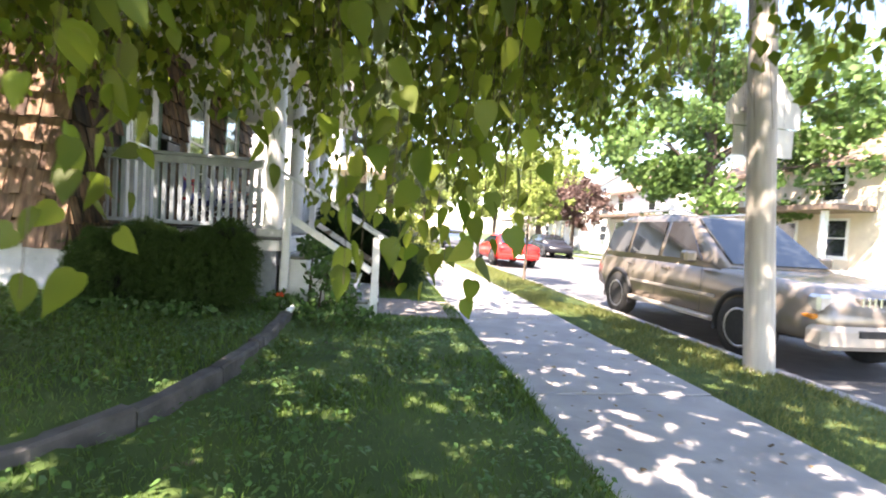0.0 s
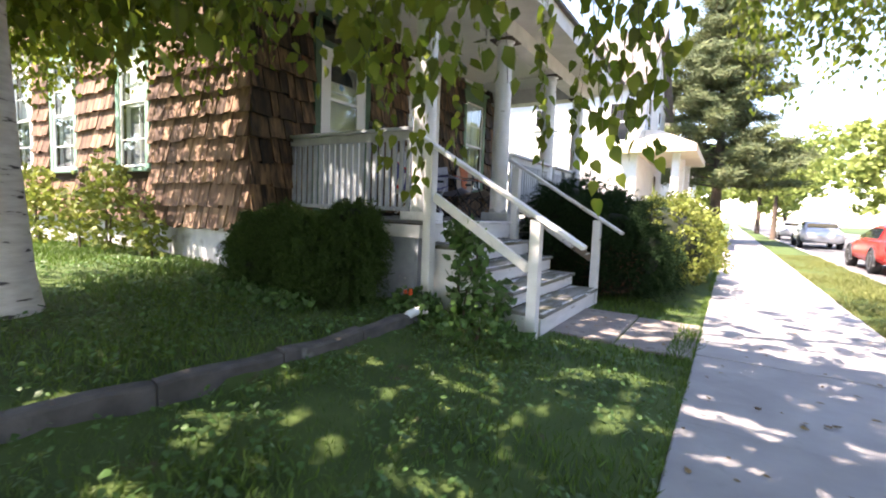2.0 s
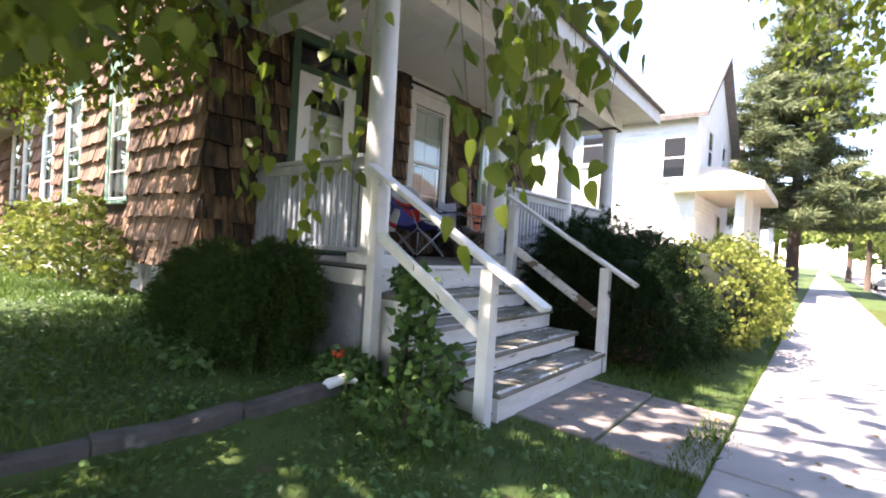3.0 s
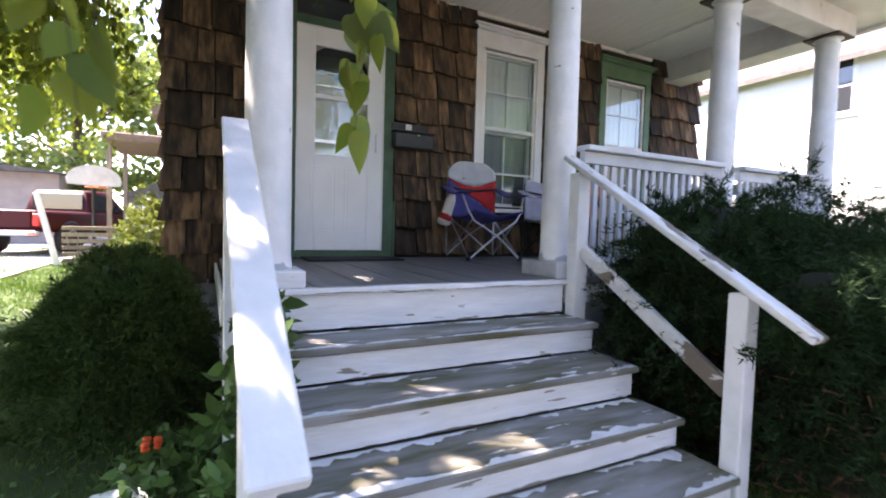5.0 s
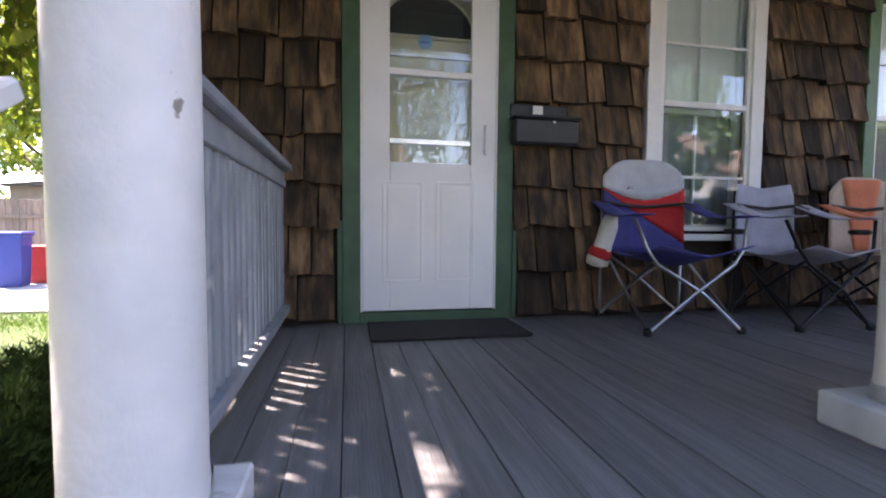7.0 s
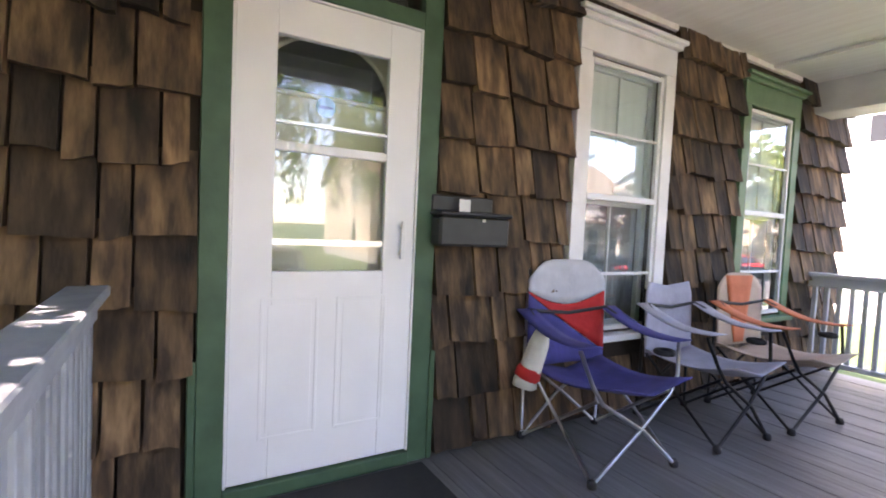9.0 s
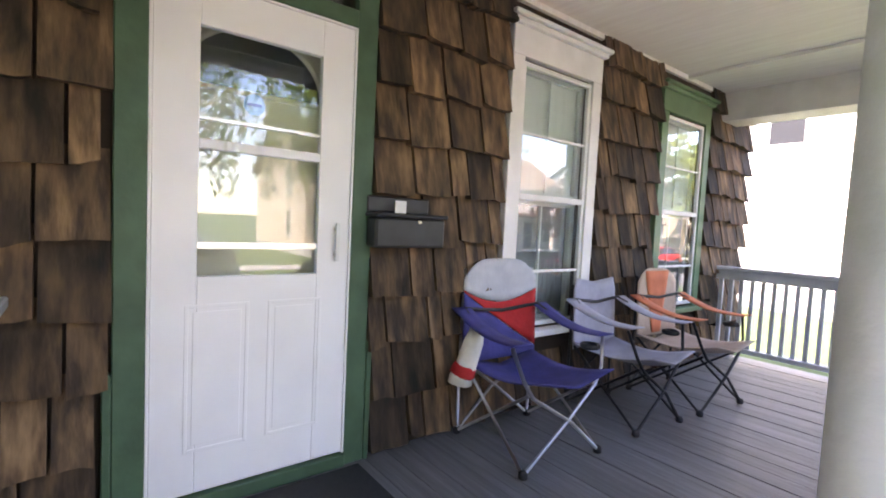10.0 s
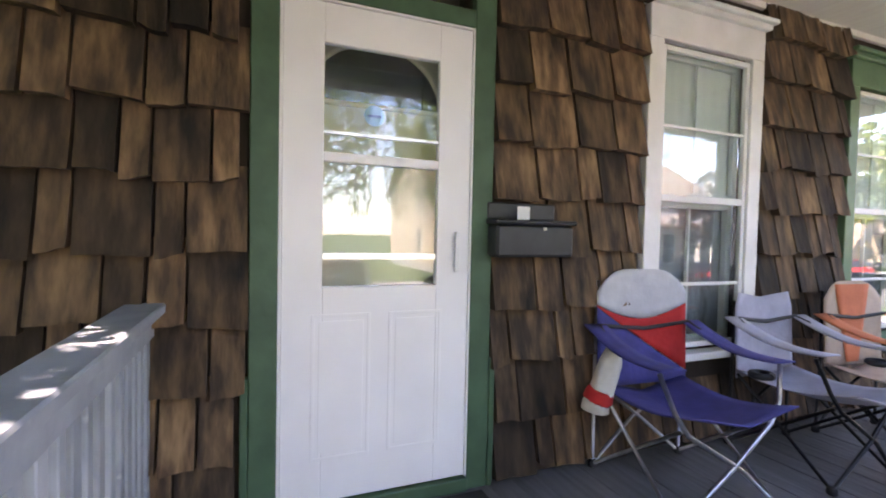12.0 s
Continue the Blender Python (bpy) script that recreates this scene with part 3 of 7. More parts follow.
def balustrade(name, a, b, label, mat, width, gap, thick=0.03):
    """Top rail, bottom rail and upright boards from a to b."""
    a, b = Vector(a), Vector(b)
    d = b - a
    th = thing(name, Matrix.Translation(a) @ pose(0, 0, 0, 0, 0, math.degrees(math.atan2(d.y, d.x))), label, "railing", "railings of the porch")
    L = d.length
    part("top_rail", boxes((0, L, -0.065, 0.065, RAIL_TOP - FLOOR - 0.038, RAIL_TOP - FLOOR), bevel=0.006), mat, th)
    part("sub_rail", boxes((0, L, -0.025, 0.025, RAIL_TOP - FLOOR - 0.125, RAIL_TOP - FLOOR - 0.040), bevel=0.003), mat, th)
    part("bottom_rail", boxes((0, L, -0.045, 0.045, 0.085, 0.128), bevel=0.004), mat, th)
    n = int(L / (width + gap))
    pitch = L / n
    bal = boxes((-width / 2, width / 2, -thick / 2, thick / 2, 0.129, RAIL_TOP - FLOOR - 0.127), bevel=0.003)
    first = part("baluster", bal, mat, th)
    first.location = (pitch / 2, 0, 0)
    for k in range(1, n):
        o = new("baluster", first.data)
        o.parent = th
        o.location = (pitch * (k + 0.5), 0.002 * math.sin(k * 5.1), 0)
        o.rotation_euler = (0, 0, 0.05 * math.sin(k * 3.7))
    return th


balustrade("porch_railing", (0.03, -0.445, FLOOR), (CX - 0.13, -0.445, FLOOR), "grey weathered board railing between house wall and column", "grey_paint", 0.046, 0.040)
balustrade("porch_railing", (CX, COLS[1] + 0.13, FLOOR), (CX, COLS[2] - 0.13, FLOOR), "grey-white painted porch railing with narrow balusters", "rail_white", 0.040, 0.045)
balustrade("porch_railing", (CX, COLS[2] + 0.13, FLOOR), (CX, COLS[3] - 0.13, FLOOR), "grey-white painted porch railing with narrow balusters", "rail_white", 0.040, 0.045)
balustrade("porch_railing", (0.05, 5.0, FLOOR), (CX - 0.13, 5.0, FLOOR), "grey-white porch railing at the far end", "rail_white", 0.036, 0.055)


# ---- door and windows ----
def frame_boxes(y0, y1, z0, z1, w, x0, x1, top=None):
    t = top or w
    return [(x0, x1, y0, y0 + w, z0, z1), (x0, x1, y1 - w, y1, z0, z1), (x0, x1, y0 + w, y1 - w, z0, z0 + w), (x0, x1, y0 + w, y1 - w, z1 - t, z1)]


door = thing("door_1", pose(0, 0, 0), "white storm door with two glass panes, closed, in a dark green frame", "door", kind="structure")
part("frame", boxes((-0.03, 0.045, -0.105, 0.0, FLOOR, 3.5), (-0.03, 0.045, 0.84, 0.945, FLOOR, 3.5), (-0.03, 0.045, 0.0, 0.84, 3.035, 3.115), (-0.03, 0.045, 0.0, 0.84, 3.395, 3.5),
                    (-0.15, 0.06, 0.0, 0.84, FLOOR, 0.968), bevel=0.004), "green_trim", door, "dark green painted door frame")
for a, b in ((-0.135, -0.106), (0.946, 0.975)):
    part("frame_foot", boxes((-0.03, 0.05, a, b, FLOOR, 1.52), bevel=0.004), "green_trim", door, "wider dark green foot of the door frame")
part("transom_glass", boxes((-0.06, -0.055, 0.0, 0.84, 3.116, 3.394)), "pane", door, "dark transom pane above the door")
storm = part("storm_door", boxes((0.0, 0.035, 0.012, 0.172, 0.975, 3.022), (0.0, 0.035, 0.672, 0.828, 0.975, 3.022), (0.0, 0.035, 0.172, 0.672, 2.862, 3.022), (0.0, 0.035, 0.172, 0.672, 2.385, 2.425),
                                 (0.0, 0.035, 0.172, 0.672, 0.975, 1.872), bevel=0.003), "door_white", door, "white metal storm door")
part("edge_trim", boxes((0.0, 0.042, 0.0, 0.011, 0.97, 3.034), (0.0, 0.042, 0.829, 0.84, 0.97, 3.034), (0.0, 0.042, 0.011, 0.829, 3.0235, 3.034), bevel=0.002), "door_white", door)
for a, b in ((0.13, 0.375), (0.455, 0.70)):
    part("raised_panel", boxes(*frame_boxes(a, b, 1.15, 1.76, 0.014, 0.0355, 0.0395), (0.0355, 0.038, a + 0.03, b - 0.03, 1.18, 1.73), bevel=0.0012), "door_white", storm)
up = part("upper_pane", boxes((0.012, 0.016, 0.172, 0.672, 2.425, 2.862)), "pane", storm, "upper glass pane with dim reflections")
lo = part("lower_pane", boxes((0.014, 0.018, 0.172, 0.672, 1.872, 2.385)), "pane", storm, "lower glass pane reflecting the street")
for g in (up, lo):
    g.visible_shadow = False
part("sash_rail", boxes((0.004, 0.030, 0.172, 0.672, 2.50, 2.512), (0.006, 0.024, 0.172, 0.672, 1.985, 2.012)), "bare_metal", storm)
part("handle", boxes((0.036, 0.060, 0.752, 0.768, 1.95, 1.965), (0.036, 0.060, 0.752, 0.768, 2.075, 2.09), (0.054, 0.068, 0.750, 0.770, 1.93, 2.11), bevel=0.003), "plastic_white", storm, "slim white pull handle")
inner = part("inner_door", boxes((-0.14, -0.10, 0.0, 0.84, 0.97, 3.034)), "inner_door", door, "beige inner house door with an arched light")
ark = [(0.0, 0.0)] + [(0.30 * math.cos(a), 0.26 * math.sin(a)) for a in np.linspace(0, math.pi, 17)]
part("fan_light", mesh_of("fan_light", [(-0.096, 0.42 + u, 2.67 + v) for u, v in ark], [(0, i, i + 1) for i in range(1, 17)], "car_glass"), "", inner, "dark arched fan light")
rim = [(-0.09, 0.42 + 0.31 * math.cos(a), 2.67 + 0.27 * math.sin(a)) for a in np.linspace(0, math.pi, 17)]
part("fan_frame", tubes("fan_frame", [(rim, 0.014), ([(-0.09, 0.11, 2.66), (-0.09, 0.73, 2.66)], 0.012)], "inner_door"), "", inner)
st = bmesh.new()
bmesh.ops.create_circle(st, cap_ends=True, segments=20, radius=0.045, matrix=pose(0.0115, 0.385, 2.595, 0, 90, 0))
stick = part("sticker", st, "sticker", storm, "small round pale blue sticker")
part("sticker_text", boxes((0.0117, 0.0121, 0.355, 0.415, 2.588, 2.600)), "sticker_ink", stick)


def sash_window(name, y0, y1, z0, z1, label, casing_mat, m=None, cap=True, blind=True, sash="white_paint"):
    """A tall double-hung window set in a wall at x = 0, facing +x: casing, sill, two sashes, panes, muntins, curtain."""
    w = thing(name, m or pose(0, 0, 0), label, "window", kind="structure")
    c = 0.105
    specs = [(-0.02, 0.045, y0 - c, y0, z0 - 0.02, z1 + 0.02), (-0.02, 0.045, y1, y1 + c, z0 - 0.02, z1 + 0.02), (-0.02, 0.045, y0 - c, y1 + c, z1 + 0.02, z1 + 0.20)]
    part("casing", boxes(*specs, bevel=0.004), casing_mat, w, "painted wooden casing")
    if cap:
        part("cap", boxes((-0.02, 0.075, y0 - c - 0.02, y1 + c + 0.02, z1 + 0.20, z1 + 0.235), (-0.02, 0.10, y0 - c - 0.045, y1 + c + 0.045, z1 + 0.235, z1 + 0.262), bevel=0.006), casing_mat, w, "moulded window head")
    part("sill", boxes((-0.10, 0.09, y0 - c - 0.03, y1 + c + 0.03, z0 - 0.065, z0 - 0.022), bevel=0.006), casing_mat, w)
    mid = z0 + (z1 - z0) * 0.505
    part("outer_frame", boxes(*frame_boxes(y0, y1, z0, z1, 0.03, 0.0, 0.03), (0.0, 0.03, y0 + 0.03, y1 - 0.03, mid - 0.02, mid + 0.02), bevel=0.003), sash, w, "white storm window frame")
    part("cross_bar", boxes((0.004, 0.022, y0 + 0.03, y1 - 0.03, z0 + (mid - z0) * 0.42, z0 + (mid - z0) * 0.42 + 0.018), (0.004, 0.022, y0 + 0.03, y1 - 0.03, mid + (z1 - mid) * 0.47, mid + (z1 - mid) * 0.47 + 0.014)), sash, w)
    for a, b in ((z0 + 0.03, mid - 0.02), (mid + 0.02, z1 - 0.03)):
        p = part("pane", boxes((0.009, 0.013, y0 + 0.03, y1 - 0.03, a, b)), "pane", w, "window pane")
        p.visible_shadow = False
    part("sash", boxes(*frame_boxes(y0, y1, z0, mid, 0.045, -0.09, -0.05), *frame_boxes(y0, y1, mid, z1, 0.045, -0.06, -0.03), (-0.05, -0.035, (y0 + y1) / 2 - 0.009, (y0 + y1) / 2 + 0.009, mid + 0.045, z1 - 0.045),
                       (-0.08, -0.06, (y0 + y1) / 2 - 0.009, (y0 + y1) / 2 + 0.009, z0 + 0.045, mid - 0.045), bevel=0.002), sash, w, "inner sashes with one upright bar")
    if blind:
        k = 40
        vs = [(-0.068 + 0.002 * math.sin(i * 1.25), y0 + (y1 - y0) * i / k, z) for z in (mid, z1) for i in range(k + 1)]
        part("curtain", mesh_of("curtain", vs, [(i, i + 1, k + 2 + i, k + 1 + i) for i in range(k)], "curtain", True), "", w, "pale drawn curtain behind the upper sash")
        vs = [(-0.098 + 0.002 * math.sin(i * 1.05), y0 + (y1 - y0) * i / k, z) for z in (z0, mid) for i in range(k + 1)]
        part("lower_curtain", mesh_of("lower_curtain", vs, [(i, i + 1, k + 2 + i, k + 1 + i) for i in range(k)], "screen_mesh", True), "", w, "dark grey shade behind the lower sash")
    return w


sash_window("window_1", *WIN1, "tall white-framed double-hung window with drawn pale curtains", "white_paint")
sash_window("window_2", *WIN2, "double-hung window in a green painted casing", "mid_green")
for i, (a, b, c, d) in enumerate(SIDE_WINS):
    sash_window(f"window_{i + 3}", a, b, c, d, "tall side window in pale green casing reflecting the sky" if i < 2 else "tall side window in white casing",
                "pale_green" if i < 2 else "white_paint", Matrix(((0, 1, 0, 0), (-1, 0, 0, HOUSE_Y0), (0, 0, 1, 0), (0, 0, 0, 1))), sash="white_paint")

# mailbox beside the door
mb = thing("mailbox", pose(0.04, 1.13, 2.0), "dark grey wall mailbox with a white paper under its lid", "mailbox")
part("body", boxes((0.0, 0.10, -0.21, 0.21, 0.0, 0.15), bevel=0.012), "mailbox", mb)
part("lid", boxes((-0.01, 0.115, -0.22, 0.22, 0.152, 0.172), (-0.012, 0.012, -0.215, 0.16, 0.173, 0.255), bevel=0.008), "mailbox", mb)
part("paper", boxes((0.06, 0.064, -0.085, -0.02, 0.173, 0.235)), "paper", mb, "white slip of paper")
part("catch", boxes((0.101, 0.108, 0.03, 0.05, 0.125, 0.14), bevel=0.002), "bare_metal", mb)
mat_ob = part("door_mat", boxes((0.09, 0.52, 0.04, 0.90, FLOOR + 0.004, FLOOR + 0.018), bevel=0.004), "rubber")
tagged(mat_ob, "thin black rubber door mat on the porch floor", "door mat")

# ---- front steps ----
def ragged(name, corner, along, deep, steps, base, amp, seed, mat, parent, label=""):
    """A thin strip with one straight edge and one torn edge, as of peeled paint or bare wood."""
    corner, along, deep = Vector(corner), Vector(along), Vector(deep)
    vs, fs, ds = [], [], []
    for k in range(steps + 1):
        s = along.length * k / steps
        u = noise.noise(Vector((s * 3.1, seed * 7.7, 0.2))) + 0.6 * noise.noise(Vector((s * 13, seed * 5.1, 3.0))) + 0.25 * noise.noise(Vector((s * 41, seed * 3.3, 6.0)))
        ds.append(max(base + amp * u, 0.0))
        vs += [corner + along * (k / steps), corner + along * (k / steps) + deep * ds[-1]]
    for k in range(steps):
        if ds[k] + ds[k + 1] > 0.001:
            fs.append((2 * k, 2 * k + 2, 2 * k + 3, 2 * k + 1))
    return part(name, mesh_of(name, vs, fs, mat), "", parent, label)


for c in COLUMNS[:2]:
    vs, fs, n = [], [], 200
    for k in range(n):
        a = k * 2 * math.pi / n
        q = Vector((math.cos(a), math.sin(a), 0))
        hgt = 0.016 + 0.05 * (noise.noise(q * 1.5 + c.location * 3) + 0.35 * noise.noise(q * 5 + Vector((3, 1, 0))) + 0.25 * noise.noise(q * 17) + 0.2)
        foot_z = 0.087 if c is COLUMNS[0] else 0.107
        vs += [tuple(q * 0.1202 + Vector((0, 0, foot_z))), tuple(q * 0.1198 + Vector((0, 0, foot_z + 0.001 + max(hgt, 0.004))))]
        j = (k + 1) % n
        fs.append((2 * k, 2 * j, 2 * j + 1, 2 * k + 1))
    part("worn_foot", mesh_of("worn_foot", vs, fs, "plinth_paint"), "", c, "grey patch where the paint has flaked off")
SY0, SY1 = -0.50, 1.40
STEP = [(3.28, 0.155), (3.0, 0.315), (2.715, 0.495), (2.41, 0.675), (2.13, FLOOR)]
stairs = thing("front_steps", pose(0, 0, 0), "wooden front steps with flaking white risers and worn grey treads", "steps", kind="structure")
for i, (x, z) in enumerate(STEP):
    back = STEP[i + 1][0] if i < 4 else 1.9
    z0 = STEP[i - 1][1] if i else -0.06
    part("riser", boxes((x - 0.055, x - 0.03, SY0 + 0.03, SY1 - 0.02, z0 + (0.014 if i else 0.0), z - 0.036), bevel=0.002), "riser_paint", stairs, "white riser with peeling paint")
    if i < 4:
        part("tread", boxes((back - 0.05, x, SY0, SY1, z - 0.035, z), bevel=0.006), "tread_paint", stairs, "grey tread with worn paint and moss")
    else:
        part("nosing", boxes((x - 0.05, x, SY0, SY1, z - 0.034, z + 0.001), bevel=0.007), "riser_paint", stairs, "white front edge of the porch floor")
    # ragged coat of old paint left along the front edge
    if i < 4:
        ragged("edge_paint", (x - 0.007, SY0 + 0.012, z + 0.0009), (0, SY1 - SY0 - 0.024, 0), (-1, 0, 0), 120, 0.024, 0.055, i, "paint_flake", stairs, "peeling white paint along the tread edge")
        ragged("paint_remnant", (back - 0.028, SY0 + 0.05, z + 0.0009), (0, SY1 - SY0 - 0.1, 0), (1, 0, 0), 120, 0.014 + 0.014 * (i % 2), 0.08, i + 21, "paint_flake", stairs, "remains of white paint at the back of the tread")
    else:
        ragged("bare_edge", (x + 0.0009, SY0 + 0.012, z - 0.028), (0, SY1 - SY0 - 0.024, 0), (0, 0, 1), 140, 0.003, 0.012, 33, "bare_wood", stairs, "bare wood along the front edge")
        ragged("bare_floor_edge", (x - 0.006, SY0 + 0.012, z + 0.0018), (0, SY1 - SY0 - 0.024, 0), (-1, 0, 0), 140, 0.010, 0.018, 35, "bare_wood", stairs, "bare wood where feet have worn the floor edge")
    ragged("bare_foot", (x - 0.0291, SY0 + 0.035, z0 + 0.015), (0, SY1 - SY0 - 0.06, 0), (0, 0, 1), 140, 0.002, 0.016, i + 41, "bare_wood", stairs, "bare wood along the foot of the riser")
    ragged("bare_head", (x - 0.0291, SY0 + 0.035, z - 0.037), (0, SY1 - SY0 - 0.06, 0), (0, 0, -1), 140, -0.002, 0.014, i + 61, "bare_wood", stairs)
for y in (SY0 + 0.03, SY1 - 0.055):
    bm = bmesh.new()
    prof = [(2.05, -0.05), (3.225, -0.05)]
    for i, (x, z) in enumerate(STEP[:4]):
        prof += [(x - 0.056, z - 0.037)] + ([(STEP[i + 1][0] - 0.056, z - 0.037)])
    prof += [(2.05, STEP[3][1] - 0.037)]
    va = [bm.verts.new((x, y, z)) for x, z in prof]
    vb = [bm.verts.new((x, y + 0.03, z)) for x, z in prof]
    bm.faces.new(va)
    bm.faces.new(list(reversed(vb)))
    for k in range(len(prof)):
        j = (k + 1) % len(prof)
        bm.faces.new((va[k], vb[k], vb[j], va[j]))
    part("stringer", bm, "worn_white", stairs)

for y, lab in ((-0.60, "white flaking stair handrail beside the column"), (1.45, "white stair handrail beside the junipers")):
    hr = thing("stair_handrail", pose(0, y, 0), lab, "handrail", "handrails of the steps")
    part("upper_post", boxes((2.10, 2.19, -0.05, 0.05, 0.02 if y < 0 else 0.1, 1.60), bevel=0.005), "worn_white", hr)
    part("lower_post", boxes((3.17, 3.26, -0.045, 0.045, -0.06, 0.965), bevel=0.005), "worn_white", hr)
    bm = bmesh.new()
    bar(bm, (2.03, 0, 1.70), (3.62, 0, 0.755), 0.115, 0.036, 0.006) if y < 0 else bar(bm, (2.03, 0, 1.715), (3.52, 0, 0.818), 0.095, 0.036, 0.006)
    part("top_rail", bm, "worn_white" if y < 0 else "weathered_rail", hr, "wide flat top rail with chipped paint")
    bm = bmesh.new()
    bar(bm, (2.19, 0, 1.14 if y < 0 else 1.10), (3.17, 0, 0.545 if y < 0 else 0.50), 0.04, 0.085, 0.005)
    part("lower_rail", bm, "worn_white" if y < 0 else "weathered_rail", hr)


# ---- folding chairs ----
def cloth(name, fn, nu, nv, mat, parent, label=""):
    """A sagging sheet with thickness; fn(u, v) gives a place."""
    top = [Vector(fn(i / nu, j / nv)) for j in range(nv + 1) for i in range(nu + 1)]
    vs, n = list(top), len(top)
    nor = []
    for j in range(nv + 1):
        for i in range(nu + 1):
            a, b = top[j * (nu + 1) + min(i + 1, nu)] - top[j * (nu + 1) + max(i - 1, 0)], top[min(j + 1, nv) * (nu + 1) + i] - top[max(j - 1, 0) * (nu + 1) + i]
            nor.append(a.cross(b).normalized())
    vs += [p - q * 0.006 for p, q in zip(top, nor)]
    fs = []
    for j in range(nv):
        for i in range(nu):
            k = j * (nu + 1) + i
            fs += [(k, k + 1, k + nu + 2, k + nu + 1), (n + k, n + k + nu + 1, n + k + nu + 2, n + k + 1)]
    rim = [i for i in range(nu)] + [j * (nu + 1) + nu for j in range(nv)] + [nv * (nu + 1) + i for i in range(nu, 0, -1)] + [j * (nu + 1) for j in range(nv, 0, -1)]
    for k in range(len(rim)):
        a, b = rim[k], rim[(k + 1) % len(rim)]
        fs.append((a, n + a, n + b, b))
    return part(name, mesh_of(name, vs, fs, mat, True), "", parent, label)


def camp_chair(m, label, seat_mat, arm_mat, metal, back, width=0.56, height=0.98, back_half=0.25):
    """A folding camp chair that faces +x; back is a list of (material, lower edge, upper edge, shape)."""
    ch = thing("camp_chair", m, label, "chair", "folding chairs on the porch")
    w, d = width / 2, 0.28
    zs, za = 0.42, 0.66
    yb = back_half
    for sy in (-1, 1):
        part("front_leg", tubes("front_leg", [([(d, -sy * w, 0.02), (d + 0.02, -sy * 0.02, zs * 0.56), (d - 0.01, sy * (w - 0.05), zs - 0.03), (d - 0.02, sy * (w + 0.01), zs + 0.06), (d - 0.06, sy * (w + 0.06), za - 0.02)], 0.010)], metal), "", ch)
        part("back_leg", tubes("back_leg", [([(-d, -sy * w, 0.02), (-d - 0.02, -sy * 0.02, zs * 0.56), (-d + 0.02, sy * (w - 0.03), zs)], 0.009)], metal), "", ch)
        part("side_leg", tubes("side_leg", [([(d, sy * w, 0.02), (-d + 0.03, sy * (w - 0.02), zs)], 0.009)], metal), "", ch)
        part("side_brace", tubes("side_brace", [([(-d, sy * w, 0.02), (d - 0.03, sy * (w - 0.04), zs - 0.02)], 0.009)], metal), "", ch)
        part("back_post", tubes("back_post", [([(-d, sy * w, 0.02), (-d, sy * yb, 0.5), (-d - 0.02, sy * (yb - 0.02), height - 0.03)], 0.009)], metal), "", ch)
        for sx in (-1, 1):
            v, q = lathe([(0.018, 0), (0.024, 0.006), (0.022, 0.03), (0.014, 0.04)], 10)
            f = part("foot", mesh_of("foot", v, q, "black_plastic", True), "", ch, "black plastic foot")
            f.location = (sx * d, sy * w, 0.003)
    seat = cloth("seat", lambda u, v: (-d + 0.02 + (2 * d + 0.06) * v, (u - 0.5) * 2 * (w - 0.01), zs - 0.035 + 0.06 * abs(u - 0.5) * 2 - 0.05 * math.sin(math.pi * v) + 0.05 * v), 12, 10, seat_mat, ch, "sagging fabric seat")
    for mat_name, lo, hi in back:
        def shape(u, v, lo=lo, hi=hi):
            a, b = lo(u), hi(u)
            z = a + (b - a) * v
            k = (z - zs) / (height - zs)
            half = yb * (1.0 - 0.25 * max(0, k - 0.85) / 0.15 * 0.4)
            return (-d + 0.03 - 0.025 * k - 0.02 * math.sin(math.pi * u), (u - 0.5) * 2 * half, z)
        cloth("backrest", shape, 16, 6, mat_name, ch, "fabric backrest panel")
    for sy in (-1, 1):
        arm = cloth("armrest", lambda u, v, sy=sy: (-d + 0.02 + (2 * d - 0.03) * u, sy * (w + 0.03 + 0.075 * (v - 0.5) * 1.6), za + 0.09 * (1 - u) - 0.045 * math.sin(math.pi * u)), 10, 3, arm_mat, ch, "fabric armrest")
    ring = [(d - 0.12 + 0.042 * math.cos(a), w + 0.03 + 0.042 * math.sin(a), za - 0.06) for a in np.linspace(0, 2 * math.pi, 15)]
    part("cup_holder", tubes("cup_holder", [([(x, y, z - 0.03) for x, y, z in ring], 0.016)], "black_plastic"), "", ch, "black cup holder")
    part("strap", tubes("strap", [([(-d + 0.1, -w - 0.02, za + 0.05), (-d + 0.03, -yb, za + 0.085), (-d + 0.025, 0, za + 0.06), (-d + 0.03, yb, za + 0.085), (-d + 0.1, w + 0.02, za + 0.05)], 0.011)], "black_plastic"), "", ch, "black webbing strap")
    return ch


H1 = 1.0


def rim_top(u, h):
    return h - 0.11 * abs(2 * u - 1) ** 5


